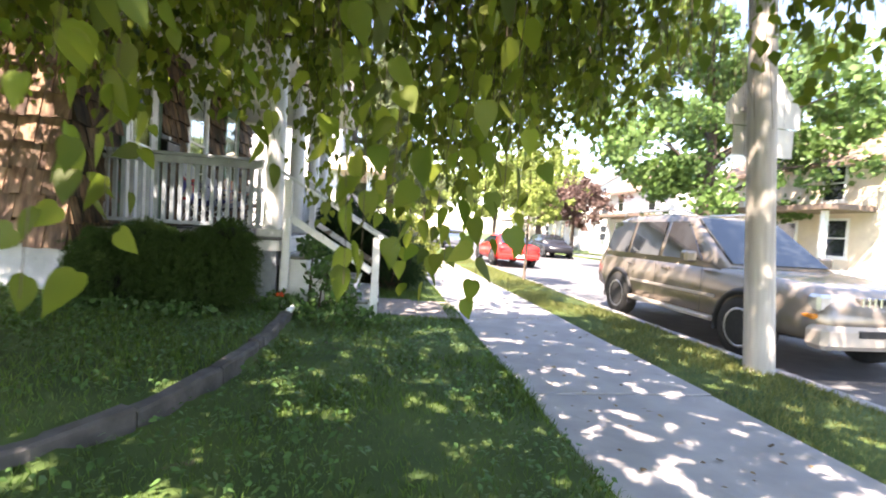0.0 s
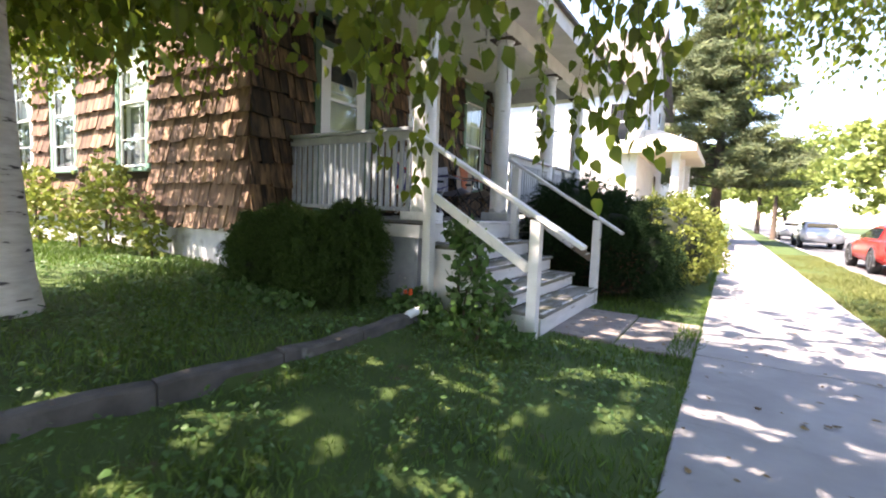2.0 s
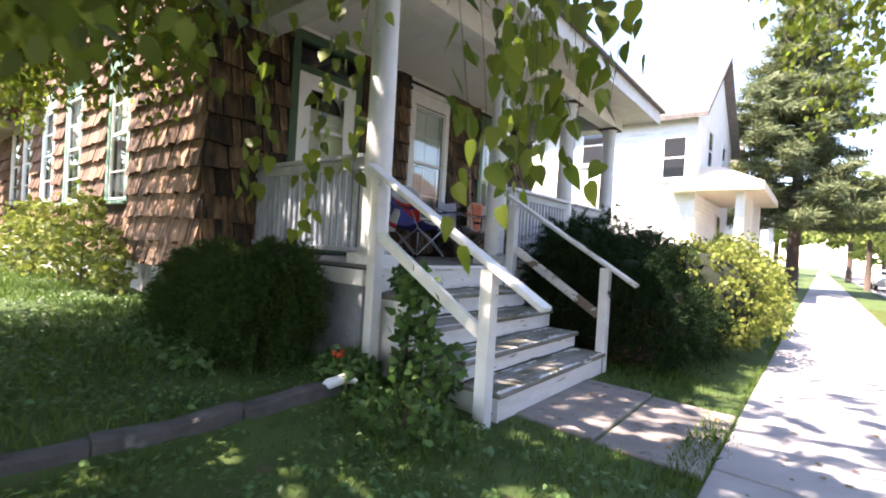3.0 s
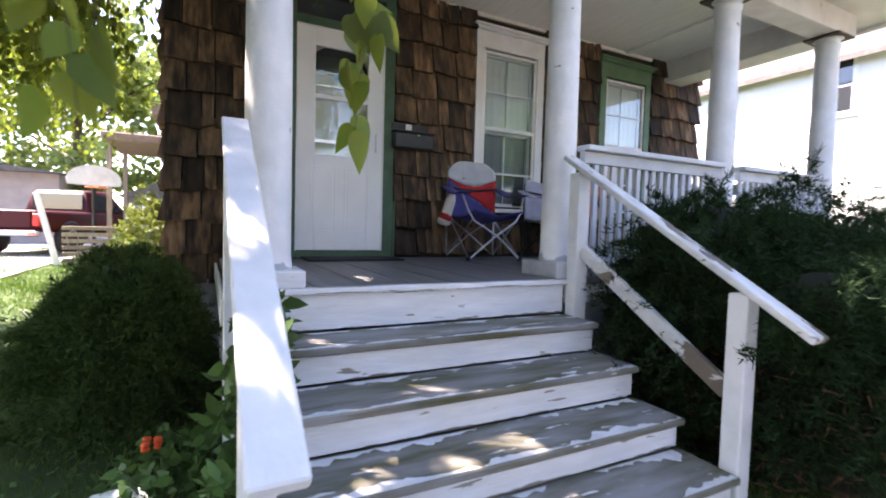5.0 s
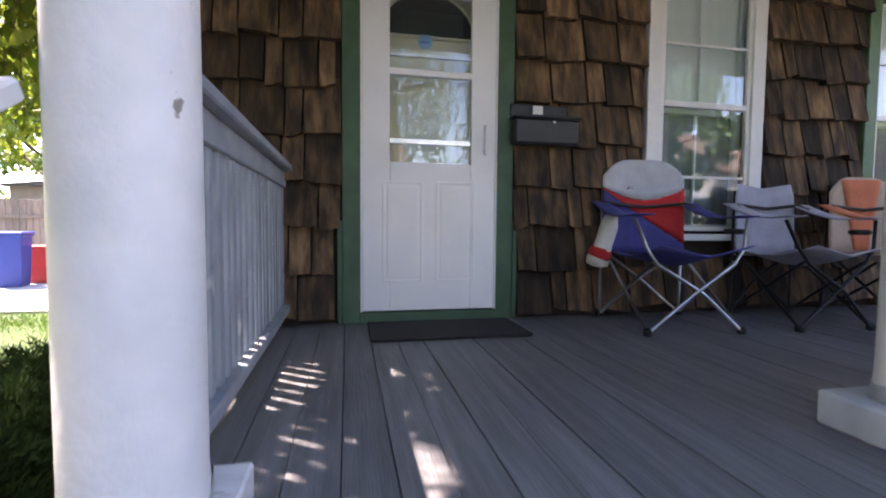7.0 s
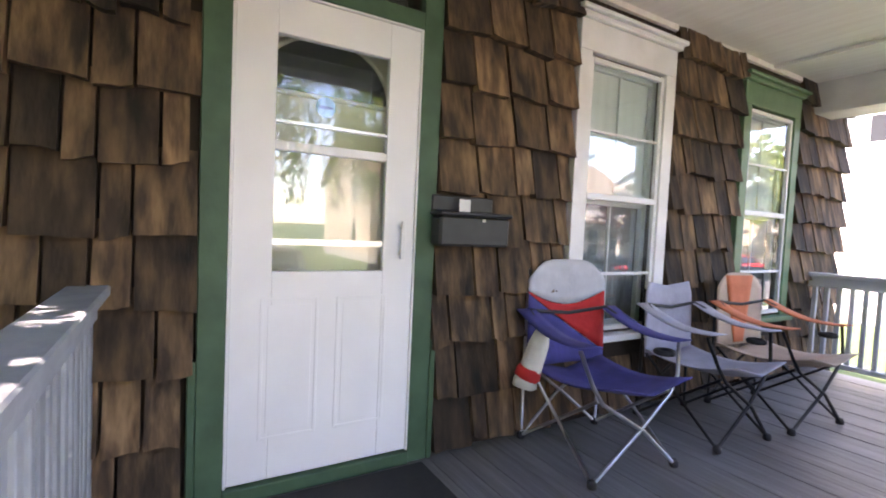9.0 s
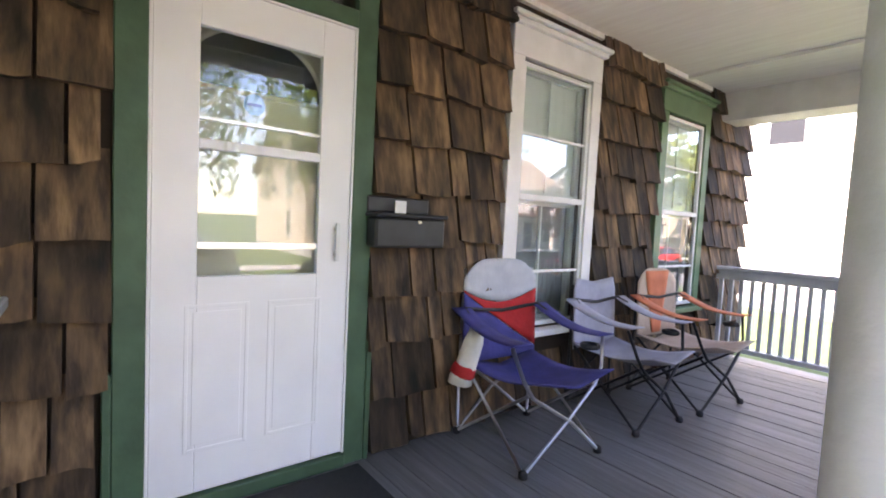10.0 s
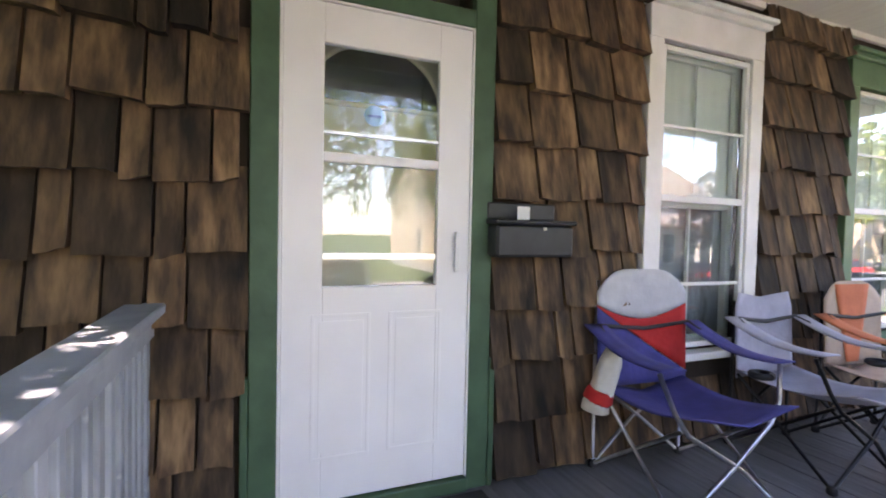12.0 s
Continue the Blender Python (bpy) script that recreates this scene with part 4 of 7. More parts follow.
C1 = camp_chair(pose(0.37, 1.81, FLOOR, 0, 0, -4), "blue camp chair with grey and red backrest, bare metal legs", "cloth_blue", "cloth_blue", "bare_metal",
                [("cloth_blue", lambda u: 0.42, lambda u: 0.835 - 0.36 * u), ("cloth_red", lambda u: 0.84 - 0.36 * u, lambda u: 0.875 - 0.115 * math.sin(math.pi * (0.08 + 0.80 * u)) + 0.01 * u), ("cloth_grey", lambda u: 0.88 - 0.115 * math.sin(math.pi * (0.08 + 0.80 * u)) + 0.01 * u, lambda u: rim_top(u, H1 + 0.03))],
                width=0.56, height=1.0, back_half=0.285)
C2 = camp_chair(pose(0.42, 2.70, FLOOR, 0, 0, -5), "pale grey folding camp chair with black legs", "cloth_lilac", "cloth_lilac", "black_metal",
                [("cloth_lilac", lambda u: 0.40, lambda u: 0.86 + 0.03 * abs(2 * u - 1))], width=0.46, height=0.87, back_half=0.22)
C3 = camp_chair(pose(0.50, 3.42, FLOOR, 0, 0, -6), "orange and tan folding camp chair with black legs", "cloth_tan", "cloth_orange", "black_metal",
                [("cloth_tan", lambda u: 0.42, lambda u: rim_top(u, 0.95))], width=0.53, height=0.92, back_half=0.25)
cloth("back_stripe", lambda u, v: (-0.238 - 0.025 * ((0.44 + 0.49 * v - 0.42) / 0.5) - 0.0175, (u - 0.5) * (0.10 + 0.20 * v), 0.44 + 0.49 * v), 6, 6, "cloth_orange", C3, "orange stripe on the backrest")
# rolled carry bag hanging from the blue chair
bag = thing("chair_bag", pose(0.18, 1.455, FLOOR + 0.34, -10, 10, 0), "cream fabric chair bag with a red end hanging beside the chair", "bag")
v, q = lathe([(0.02, 0.0), (0.06, 0.015), (0.068, 0.06), (0.055, 0.12), (0.05, 0.26), (0.03, 0.33)], 14)
v = [tuple(Vector(c) + Vector((1, 1, 0.4)) * 0.022 * noise.noise(Vector(c) * 14)) for c in v]
part("sleeve", mesh_of("sleeve", v, q, "cloth_white", True), "", bag)
v, q = lathe([(0.060, 0.055), (0.071, 0.07), (0.066, 0.11), (0.058, 0.125)], 14)
part("band", mesh_of("band", v, q, "cloth_red", True), "", bag, "red band")

# ---- plants near the house ----
def rnd_turns(n, rng):
    return turns_of(rng.uniform(0, 6.28, n), rng.uniform(0, 6.28, n), rng.uniform(0, 6.28, n))


def shrub(name, centres, label, leaf_mat, n, size, seed, base_v=CLUMP_V, base_f=CLUMP_F, core=True, ground=0.0, squash=0.25, category="bush", stem="twig"):
    """Leaf clumps on uneven lobes round a near-black mass that stands for inner shade, with stems to the ground.
    centres: (x, y, z, rx, ry, rz).
    """
    rng = np.random.default_rng(seed)
    cx, cy = np.mean([c[0] for c in centres]), np.mean([c[1] for c in centres])
    sh = thing(name, pose(cx, cy, ground), label, category)
    P = []
    for (x, y, z, rx, ry, rz) in centres:
        k = n // len(centres)
        d = rng.normal(size=(k, 3))
        d /= np.linalg.norm(d, axis=1)[:, None]
        lump = np.array([noise.noise(Vector(v) * 2.6 + Vector((x * 3, y * 3, seed))) for v in d])
        r = (1 + squash * lump) * rng.uniform(0.80, 1.06, k) ** 0.8
        P.append(np.array([x - cx, y - cy, z - ground]) + d * r[:, None] * np.array([rx, ry, rz]))
    P = np.concatenate(P)
    P = P[P[:, 2] > 0.01]
    scatter("foliage", base_v, base_f, P, rnd_turns(len(P), rng), rng.uniform(0.6, 1.3, len(P)) * size, leaf_mat, sh)
    # solid filler, its dark colour standing for shade behind the leaves
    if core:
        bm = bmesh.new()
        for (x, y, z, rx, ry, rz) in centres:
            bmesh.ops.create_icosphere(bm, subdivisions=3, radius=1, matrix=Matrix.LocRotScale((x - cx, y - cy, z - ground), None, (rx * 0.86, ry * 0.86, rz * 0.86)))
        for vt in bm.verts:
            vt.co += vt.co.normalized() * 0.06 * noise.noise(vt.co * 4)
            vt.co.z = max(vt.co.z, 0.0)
        part("inner_mass", bm, "bush_shade", sh, "near-black mass standing for the shade inside the bush", True)
    for c in centres:
        part("stem", tubes("stem", [([(c[0] - cx, c[1] - cy, -0.05), (c[0] - cx + 0.03, c[1] - cy, max(c[2] - ground, 0.1))], [0.02, 0.008])], stem), "", sh)
    return sh


def aim(D, rng):
    """Turns that carry local z onto the directions D, with a chance spin about them."""
    z = D / np.linalg.norm(D, axis=1)[:, None]
    x = np.cross(z, rng.normal(size=z.shape))
    x /= np.linalg.norm(x, axis=1)[:, None]
    return np.stack([x, np.cross(z, x), z], -1)


def needle_bush(name, lobes, label, leaf_mat, sprays, length, seed, ground=0.0, rise=0.35, needle=0.045, core=0.74, per=4, droop=0.12):
    """An evergreen of many fine sprays that arch out of lobes coloured near-black as shade. lobes: (x, y, z, rx, ry,
    rz).
    """
    r = np.random.default_rng(seed)
    cx, cy = np.mean([c[0] for c in lobes]), np.mean([c[1] for c in lobes])
    sh = thing(name, pose(cx, cy, ground), label, "bush")
    area = np.array([(a * b + b * c + a * c) for _, _, _, a, b, c in lobes])
    share = (sprays * area / area.sum()).astype(int)
    P, D = [], []
    for (x, y, z, rx, ry, rz), k in zip(lobes, share):
        d = r.normal(size=(k, 3))
        d[:, 2] = d[:, 2] * 0.9 + 0.15
        d /= np.linalg.norm(d, axis=1)[:, None]
        lump = np.array([0.42 * noise.noise(Vector(v) * 2.4 + Vector((x * 3, y * 3, seed))) for v in d])
        start = np.array([x - cx, y - cy, z - ground]) + d * (0.72 + lump)[:, None] * np.array([rx, ry, rz])
        run = d * np.array([1, 1, 0.6]) + r.normal(size=(k, 3)) * 0.28 + np.array([0, 0, rise])
        run /= np.linalg.norm(run, axis=1)[:, None]
        long = length * r.uniform(0.55, 1.25, k) * min(rx, ry, rz) ** 0.5
        for f in np.linspace(0.05, 1.0, 13):
            c = start + run * (long * f)[:, None] + np.array([0, 0, -droop]) * (f * f)
            for _ in range(per):
                side = r.normal(size=(k, 3)) * 0.75
                P.append(c + r.normal(size=(k, 3)) * 0.014 * (1.3 - f))
                D.append(run + side + np.array([0, 0, 0.2 - droop * 3 * f]))
    P, D = np.concatenate(P), np.concatenate(D)
    keep = P[:, 2] > 0.01
    P, D = P[keep], D[keep]
    scatter("foliage", NEEDLE_V, NEEDLE_F, P, aim(D, r), r.uniform(0.7, 1.3, len(P)) * needle, leaf_mat, sh)
    # near-black lobes in place of the shade between the sprays
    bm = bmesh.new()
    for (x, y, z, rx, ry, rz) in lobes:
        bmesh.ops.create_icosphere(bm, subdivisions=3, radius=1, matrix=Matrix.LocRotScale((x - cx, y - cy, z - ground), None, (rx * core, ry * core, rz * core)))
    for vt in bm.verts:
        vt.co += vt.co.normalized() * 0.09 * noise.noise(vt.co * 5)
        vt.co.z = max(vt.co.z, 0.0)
    part("inner_mass", bm, "bush_shade", sh, "near-black mass standing for the shade inside the bush", True)
    for c in lobes[:4]:
        part("stem", tubes("stem", [([(c[0] - cx, c[1] - cy, -0.05), (c[0] - cx + 0.03, c[1] - cy, max(c[2] - ground, 0.1))], [0.02, 0.008])], "twig"), "", sh)
    return sh, cx, cy


needle_bush("yew_bush", [(0.64, -1.20, 0.46, 0.38, 0.36, 0.36), (0.84, -1.16, 0.74, 0.30, 0.28, 0.26), (0.46, -1.22, 0.64, 0.24, 0.26, 0.28)], "dark green yew bush with soft drooping sprays at the house corner", "bush_dark", 2600, 0.33, 11, ground=0.16, rise=0.45, needle=0.040)
needle_bush("yew_bush", [(1.42, -1.14, 0.48, 0.46, 0.40, 0.42), (1.60, -1.08, 0.74, 0.28, 0.26, 0.32), (1.15, -1.18, 0.68, 0.28, 0.28, 0.26)], "dark green yew bush with a pointed top beside the porch", "bush_dark", 3000, 0.33, 12, ground=0.10, rise=0.5, needle=0.040)
jn, jx, jy = needle_bush("juniper_bush", [(2.65, 2.05, 0.72, 0.50, 0.52, 0.66), (2.75, 3.1, 0.82, 0.66, 0.85, 0.76), (2.8, 4.5, 0.75, 0.65, 0.9, 0.72), (2.70, 1.86, 0.68, 0.46, 0.24, 0.52), (3.35, 2.35, 0.50, 0.5, 0.55, 0.5), (3.20, 1.88, 0.60, 0.42, 0.26, 0.42), (3.3, 1.98, 0.88, 0.3, 0.35, 0.3), (2.62, 2.15, 1.12, 0.44, 0.5, 0.42), (3.62, 2.05, 0.52, 0.36, 0.36, 0.42), (3.3, 2.0, 0.22, 0.6, 0.36, 0.3), (2.9, 2.1, 0.25, 0.5, 0.42, 0.34), (3.5, 2.8, 0.32, 0.5, 0.6, 0.42)], "spreading dark green juniper beside the front steps", "juniper", 4600, 0.46, 13, rise=0.30, needle=0.055, core=0.66, per=4, droop=0.16)
rng = np.random.default_rng(14)
n = 2200
P = np.stack([rng.uniform(2.45, 3.7, n) - jx, rng.uniform(1.60, 2.4, n) - jy, rng.uniform(0.05, 0.62, n)], 1)
scatter("dry_needles", NEEDLE_V, NEEDLE_F, P, rnd_turns(n, rng), rng.uniform(0.04, 0.09, n), "juniper_dry", jn)["label"] = "brown dry inner twigs"
# long arching juniper boughs that reach over the handrail
P, D = [], []
for k in range(150):
    a = np.array([rng.uniform(2.25, 3.7), rng.uniform(1.62, 2.3) if k % 2 else rng.uniform(2.0, 4.8), rng.uniform(0.5, 1.2)])
    d = np.array([rng.uniform(-0.5, 0.6), rng.uniform(-0.8, 0.3), rng.uniform(0.05, 0.55)])
    d /= np.linalg.norm(d)
    L = rng.uniform(0.25, 0.5)
    for s in np.linspace(0.05, 1, 24):
        c = a + d * s * L + np.array([0, 0, -0.10 * s * s])
        for _ in range(7):
            P.append(c + rng.normal(size=3) * 0.016)
            D.append(d + rng.normal(size=3) * 0.8)
P = np.array(P) - np.array([jx, jy, 0])
scatter("sprays", NEEDLE_V, NEEDLE_F, P, aim(np.array(D), rng), rng.uniform(0.035, 0.07, len(P)), "juniper", jn)
shrub("yellow_green_bush", [(3.65, 3.6, 0.58, 0.72, 0.8, 0.72), (3.7, 5.0, 0.62, 0.72, 0.9, 0.75), (3.55, 6.5, 0.62, 0.8, 1.0, 0.75), (3.2, 8.0, 0.6, 0.8, 0.9, 0.8)], "sunlit yellow-green spreading bush by the sidewalk", "bush_yellow", 34000, 0.05, 15, squash=0.55)
shrub("leafy_weed", [(2.55, -0.60, 0.30, 0.16, 0.12, 0.3), (2.62, -0.56, 0.62, 0.15, 0.10, 0.22), (2.85, -0.62, 0.22, 0.18, 0.12, 0.22), (2.42, -0.50, 0.80, 0.13, 0.08, 0.13)], "leafy green climbing weed beside the steps", "vine_leaf", 560, 0.085, 16, LEAF_V, LEAF_F, core=False, squash=0.6, category="plant")
for lobes, n, seed, lab in (([(-1.55, -1.28, 0.52, 0.20, 0.16, 0.24), (-1.75, -1.32, 0.72, 0.24, 0.18, 0.32)], 330, 17, "small leafy green shrub at the side wall"),
                            ([(-2.3, -1.42, 0.80, 0.42, 0.28, 0.46), (-2.55, -1.36, 1.20, 0.30, 0.22, 0.34), (-3.0, -1.5, 0.75, 0.4, 0.3, 0.4)], 950, 19, "tall sunlit yellow-green shrub below the side window"),
                            ([(-4.1, -1.6, 0.72, 0.55, 0.34, 0.42), (-5.2, -1.65, 0.80, 0.7, 0.38, 0.5), (-4.5, -1.5, 1.10, 0.3, 0.25, 0.3)], 1100, 20, "sunlit yellow-green shrub along the side wall")):
    shrub("side_shrub", lobes, lab, "bush_yellow", n, 0.085, seed, LEAF_V, LEAF_F, core=False, squash=0.8, ground=0.25)
shrub("low_plants", [(2.2, -0.85, 0.12, 0.25, 0.2, 0.14), (0.9, -1.65, 0.2, 0.8, 0.15, 0.08), (2.9, -1.0, 0.05, 0.5, 0.2, 0.1)], "low green plants at the foot of the bushes", "vine_leaf", 1600, 0.06, 18, LEAF_V, LEAF_F, core=False, squash=0.5, category="plant")
fl = bmesh.new()
for k in range(7):
    bmesh.ops.create_icosphere(fl, subdivisions=1, radius=0.018, matrix=Matrix.LocRotScale((2.17 + 0.03 * math.sin(k * 2.1), -0.93 + 0.03 * math.cos(k * 2.1), 0.25 + 0.006 * k), None, (1.2, 1.2, 0.6)))
tagged(part("orange_flower", fl, "flower"), "small orange flower among the bushes", "flower")


# ---- the weeping birch ----
rng = np.random.default_rng(5)
TX, TY, TZ = 0.30, -3.14, 0.19
birch = thing("weeping_birch", pose(TX, TY, TZ), "weeping birch with white bark and hanging leafy branches", "tree")
trunk = [(-0.03, -0.08, -0.1), (-0.01, -0.08, 0.25), (-0.05, -0.09, 1.0), (-0.09, -0.11, 2.0), (-0.04, -0.1, 3.2), (0.08, -0.05, 4.6), (0.1, 0, 6.2), (0.05, 0.05, 7.6)]
part("trunk", tubes("trunk", [(trunk, [0.30, 0.23, 0.19, 0.175, 0.15, 0.12, 0.07, 0.02])], "birch_bark", True, 16), "", birch, "white peeling birch trunk")
CLEAR = [((3.24, -6.36), (4.0, -5.46)), ((4.0, -5.46), (4.6, -4.3)), ((4.6, -4.3), (4.84, -3.1)), ((4.84, -3.1), (4.95, -1.8)), ((4.95, -1.8), (4.45, -0.7)), ((4.45, -0.7), (3.62, -0.04)), ((3.62, -0.04), (2.78, -0.07)), ((2.78, -0.07), (2.0, -0.15))]


def clear_of_walk(P, gap):
    """True where a place keeps off the line that people walk along the path and up the steps."""
    ok = np.ones(len(P), bool)
    for (ax, ay), (bx, by) in CLEAR:
        d = np.array([bx - ax, by - ay])
        t = np.clip(((P[:, :2] - [ax, ay]) @ d) / (d @ d), 0, 1)
        q = np.array([ax, ay]) + t[:, None] * d
        ok &= (np.linalg.norm(P[:, :2] - q, axis=1) > gap) | (P[:, 2] > 1.95) & (np.linalg.norm(P[:, :2] - q, axis=1) > 0.0)
    return ok


limbs, strands = [], []
for k in range(84):
    az = k * 2.399 + rng.uniform(-0.2, 0.2) if k < 56 else rng.uniform(-1.25, 0.15)
    toward = math.cos(az + 0.40)
    reach = rng.uniform(3.6, 8.0) if toward > 0.35 else (rng.uniform(2.4, 4.5) if toward > -0.3 else rng.uniform(1.2, 2.2))
    h0 = rng.uniform(2.4, 6.6)
    top = h0 + rng.uniform(0.5, 1.4)
    pts = []
    for s in np.linspace(0, 1, 8):
        r = reach * s
        z = h0 + (top - h0) * math.sin(math.pi * min(s * 1.15, 1) * 0.62) - 1.3 * max(s - 0.6, 0) ** 1.2
        pts.append((r * math.cos(az + 0.2 * s), r * math.sin(az + 0.2 * s), z))
    limbs.append((pts, list(np.linspace(0.020, 0.004, 8))))
    for s in np.linspace(0.2, 1.0, 4 + int(reach * 2.6)):
        i = min(int(s * 7), 6)
        f = s * 7 - i
        base = np.array(pts[i]) * (1 - f) + np.array(pts[i + 1]) * f
        for _ in range(3):
            strands.append(base + np.array([rng.normal() * 0.32, rng.normal() * 0.32, 0]))
# high limbs added mostly above view, to shade the steps, lawn and sidewalk
high = []
for k in range(16):
    az, reach, h0 = rng.uniform(-0.5, 0.72), rng.uniform(4.2, 7.0), rng.uniform(4.6, 6.2)
    pts = [(reach * f * math.cos(az + 0.15 * f), reach * f * math.sin(az + 0.15 * f), h0 + 1.3 * math.sin(f * 1.9)) for f in np.linspace(0, 1, 7)]
    limbs.append((pts, list(np.linspace(0.022, 0.005, 7))))
    high.append(np.array(pts))
for k in range(7):
    az, reach, h0 = rng.uniform(-0.58, -0.12), rng.uniform(7.2, 8.6), rng.uniform(5.2, 6.4)
    pts = [(reach * f * math.cos(az + 0.1 * f), reach * f * math.sin(az + 0.1 * f), h0 + 1.3 * math.sin(f * 1.9)) for f in np.linspace(0, 1, 7)]
    limbs.append((pts, list(np.linspace(0.022, 0.005, 7))))
    high.append(np.array(pts))
for k in range(10):
    az, reach, h0 = rng.uniform(-2.2, -1.1), rng.uniform(3.2, 4.6), rng.uniform(3.9, 5.6)
    pts = [(reach * f * math.cos(az + 0.1 * f), reach * f * math.sin(az + 0.1 * f), h0 + 1.0 * math.sin(f * 1.9)) for f in np.linspace(0, 1, 7)]
    limbs.append((pts, list(np.linspace(0.022, 0.005, 7))))
    high.append(np.array(pts))
for run in limbs:
    part("limb", tubes("limb", [run], "brown_bark", True, 6), "", birch, "brown arching limb")
P, T, S, twigs = [], [], [], []
for b in strands:
    wx, wy = b[0] + TX, b[1] + TY
    low = 1.55 + 0.8 * (noise.noise(Vector((wx * 0.55, wy * 0.55, 3.3))) + 0.35) + rng.uniform(-0.25, 0.5)
    if wx > 3.6 and wy > -2.6:
        low += 0.5
    if wy > -1.2:
        low += 0.5
    if wx < 2.6 and wy > -5.2 and wy < -0.8:
        low += 0.55
    z0, z1 = b[2] + TZ, max(low, 0.95)
    if z0 - z1 < 0.2 or (wx < -0.4 and wy < -3.2 and z0 < 3.6) or wx < -2.6:
        continue
    sway = rng.normal(size=2) * 0.05
    line = []
    nleaf = int((z0 - z1) / 0.042)
    for j in range(nleaf):
        s = j / nleaf
        c = np.array([wx + sway[0] * s * 3 + 0.03 * math.sin(s * 9 + b[0]), wy + sway[1] * s * 3 + 0.03 * math.cos(s * 8 + b[1]), z0 - (z0 - z1) * s])
        if j % 8 == 0:
            line.append(tuple(c))
        P.append(c + rng.normal(size=3) * np.array([0.055, 0.055, 0.02]))
        T.append((rng.normal() * 0.45, rng.normal() * 0.45, rng.uniform(0, 6.28)))
        S.append(rng.uniform(0.05, 0.09))
    if len(line) > 1:
        twigs.append(line)
for k in range(38000):
    pts = high[rng.integers(0, len(high))]
    f = rng.uniform(0.9, 5.99)
    i = int(f)
    q = pts[i] + (pts[i + 1] - pts[i]) * (f - i) + np.array([TX, TY, TZ]) + rng.normal(size=3) * np.array([0.5, 0.5, 0.35])
    P.append(q)
    T.append((rng.normal() * 0.7, rng.normal() * 0.7, rng.uniform(0, 6.28)))
    S.append(rng.uniform(0.09, 0.14))
for b in strands:
    for _ in range(19 if b[0] + TX > 4.6 else (6 if b[0] + TX > 1.2 else 8)):
        q = b + np.array([TX, TY, TZ]) + rng.normal(size=3) * np.array([0.42, 0.42, 0.28])
        if q[2] < 3.1 or (q[0] < -0.4 and q[1] < -3.2 and q[2] < 3.6) or q[0] < -2.6:
            continue
        P.append(q)
        T.append((rng.normal() * 0.7, rng.normal() * 0.7, rng.uniform(0, 6.28)))
        S.append(rng.uniform(0.08, 0.13))
P, T, S = np.array(P), np.array(T), np.array(S)
ok = clear_of_walk(P, 0.55)
ok &= ~((P[:, 0] > -0.3) & (P[:, 0] < 2.7) & (P[:, 1] > -1.1) & (P[:, 2] < 5.2))
ok &= ~((P[:, 0] > 1.0) & (P[:, 0] < 4.15) & (P[:, 1] > -2.7) & (P[:, 2] < 4.8)) & ((P[:, 0] < 6.9) | (P[:, 2] > 5.0)) & ~((P[:, 0] > 5.1) & (P[:, 1] > -4.2) & (P[:, 2] < 5.2))
# gaps between the hanging branches, taken along the sun's rays so that light comes through in flecks
U, V = P[:, 0] + 0.381 * P[:, 2], P[:, 1] + 0.519 * P[:, 2]
for k in np.nonzero(ok)[0]:
    u, v = U[k], V[k]
    fine = noise.noise(Vector((u * 8, v * 8, 6.2)))
    if math.hypot((u - 1.38) / 0.30, (v - 0.21) / 0.11) < 1 or math.hypot((u - 2.10) / 0.2, (v - 0.57) / 0.1) < 1:
        ok[k] = fine < -0.42
        continue
    if 0.36 < v < 0.54 and 0.7 < u < 2.4:
        ok[k] = fine < 0.24
        continue
    g = noise.noise(Vector((u * 2.2, v * 2.2, 1.7))) + 0.5 * noise.noise(Vector((u * 6.5, v * 6.5, 4.1)))
    if -0.9 < v < 0.85 and u - 0.734 * (v + 1) < 0:
        ok[k] = 0.6 * g + 0.7 * noise.noise(Vector((u * 11, v * 4, 8.7))) < 0.10
        continue
    fleck = 0.45 * g + noise.noise(Vector((u * 5.5, v * 5.5, 3.1)))
    if u > 4.2:
        ok[k] = fleck < (-0.3 if v > 0.3 else 0.26)
    elif u > 2.3:
        ok[k] = fleck < (-0.04 if -2.0 < v < 1.8 else 0.22)
    else:
        ok[k] = fleck < (0.48 if v < -1.2 else 0.3)
P, T, S = P[ok], T[ok], S[ok]
scatter("leaves", LEAF_V, LEAF_F, P - np.array([TX, TY, TZ]), turns_of(T[:, 0], T[:, 1], T[:, 2]), S, "birch_leaf", birch)["label"] = "hanging green birch leaves"
tw = []
for line in twigs:
    L = np.array(line)
    good = clear_of_walk(L, 0.5) & ~((L[:, 0] > 1.0) & (L[:, 0] < 4.15) & (L[:, 1] > -2.7) & (L[:, 2] < 4.8)) & ~((L[:, 0] > -0.3) & (L[:, 0] < 2.7) & (L[:, 1] > -1.1) & (L[:, 2] < 5.2))
    run = []
    for p, g in zip(L, good):
        if not g:
            break
        run.append(tuple(p - np.array([TX, TY, TZ])))
    if len(run) > 1:
        tw.append((run, 0.0016))
part("twig_tangle", tubes("twig_tangle", tw, "twig", False, 3), "", birch, "thin hanging twigs")["kind"] = "stuff"
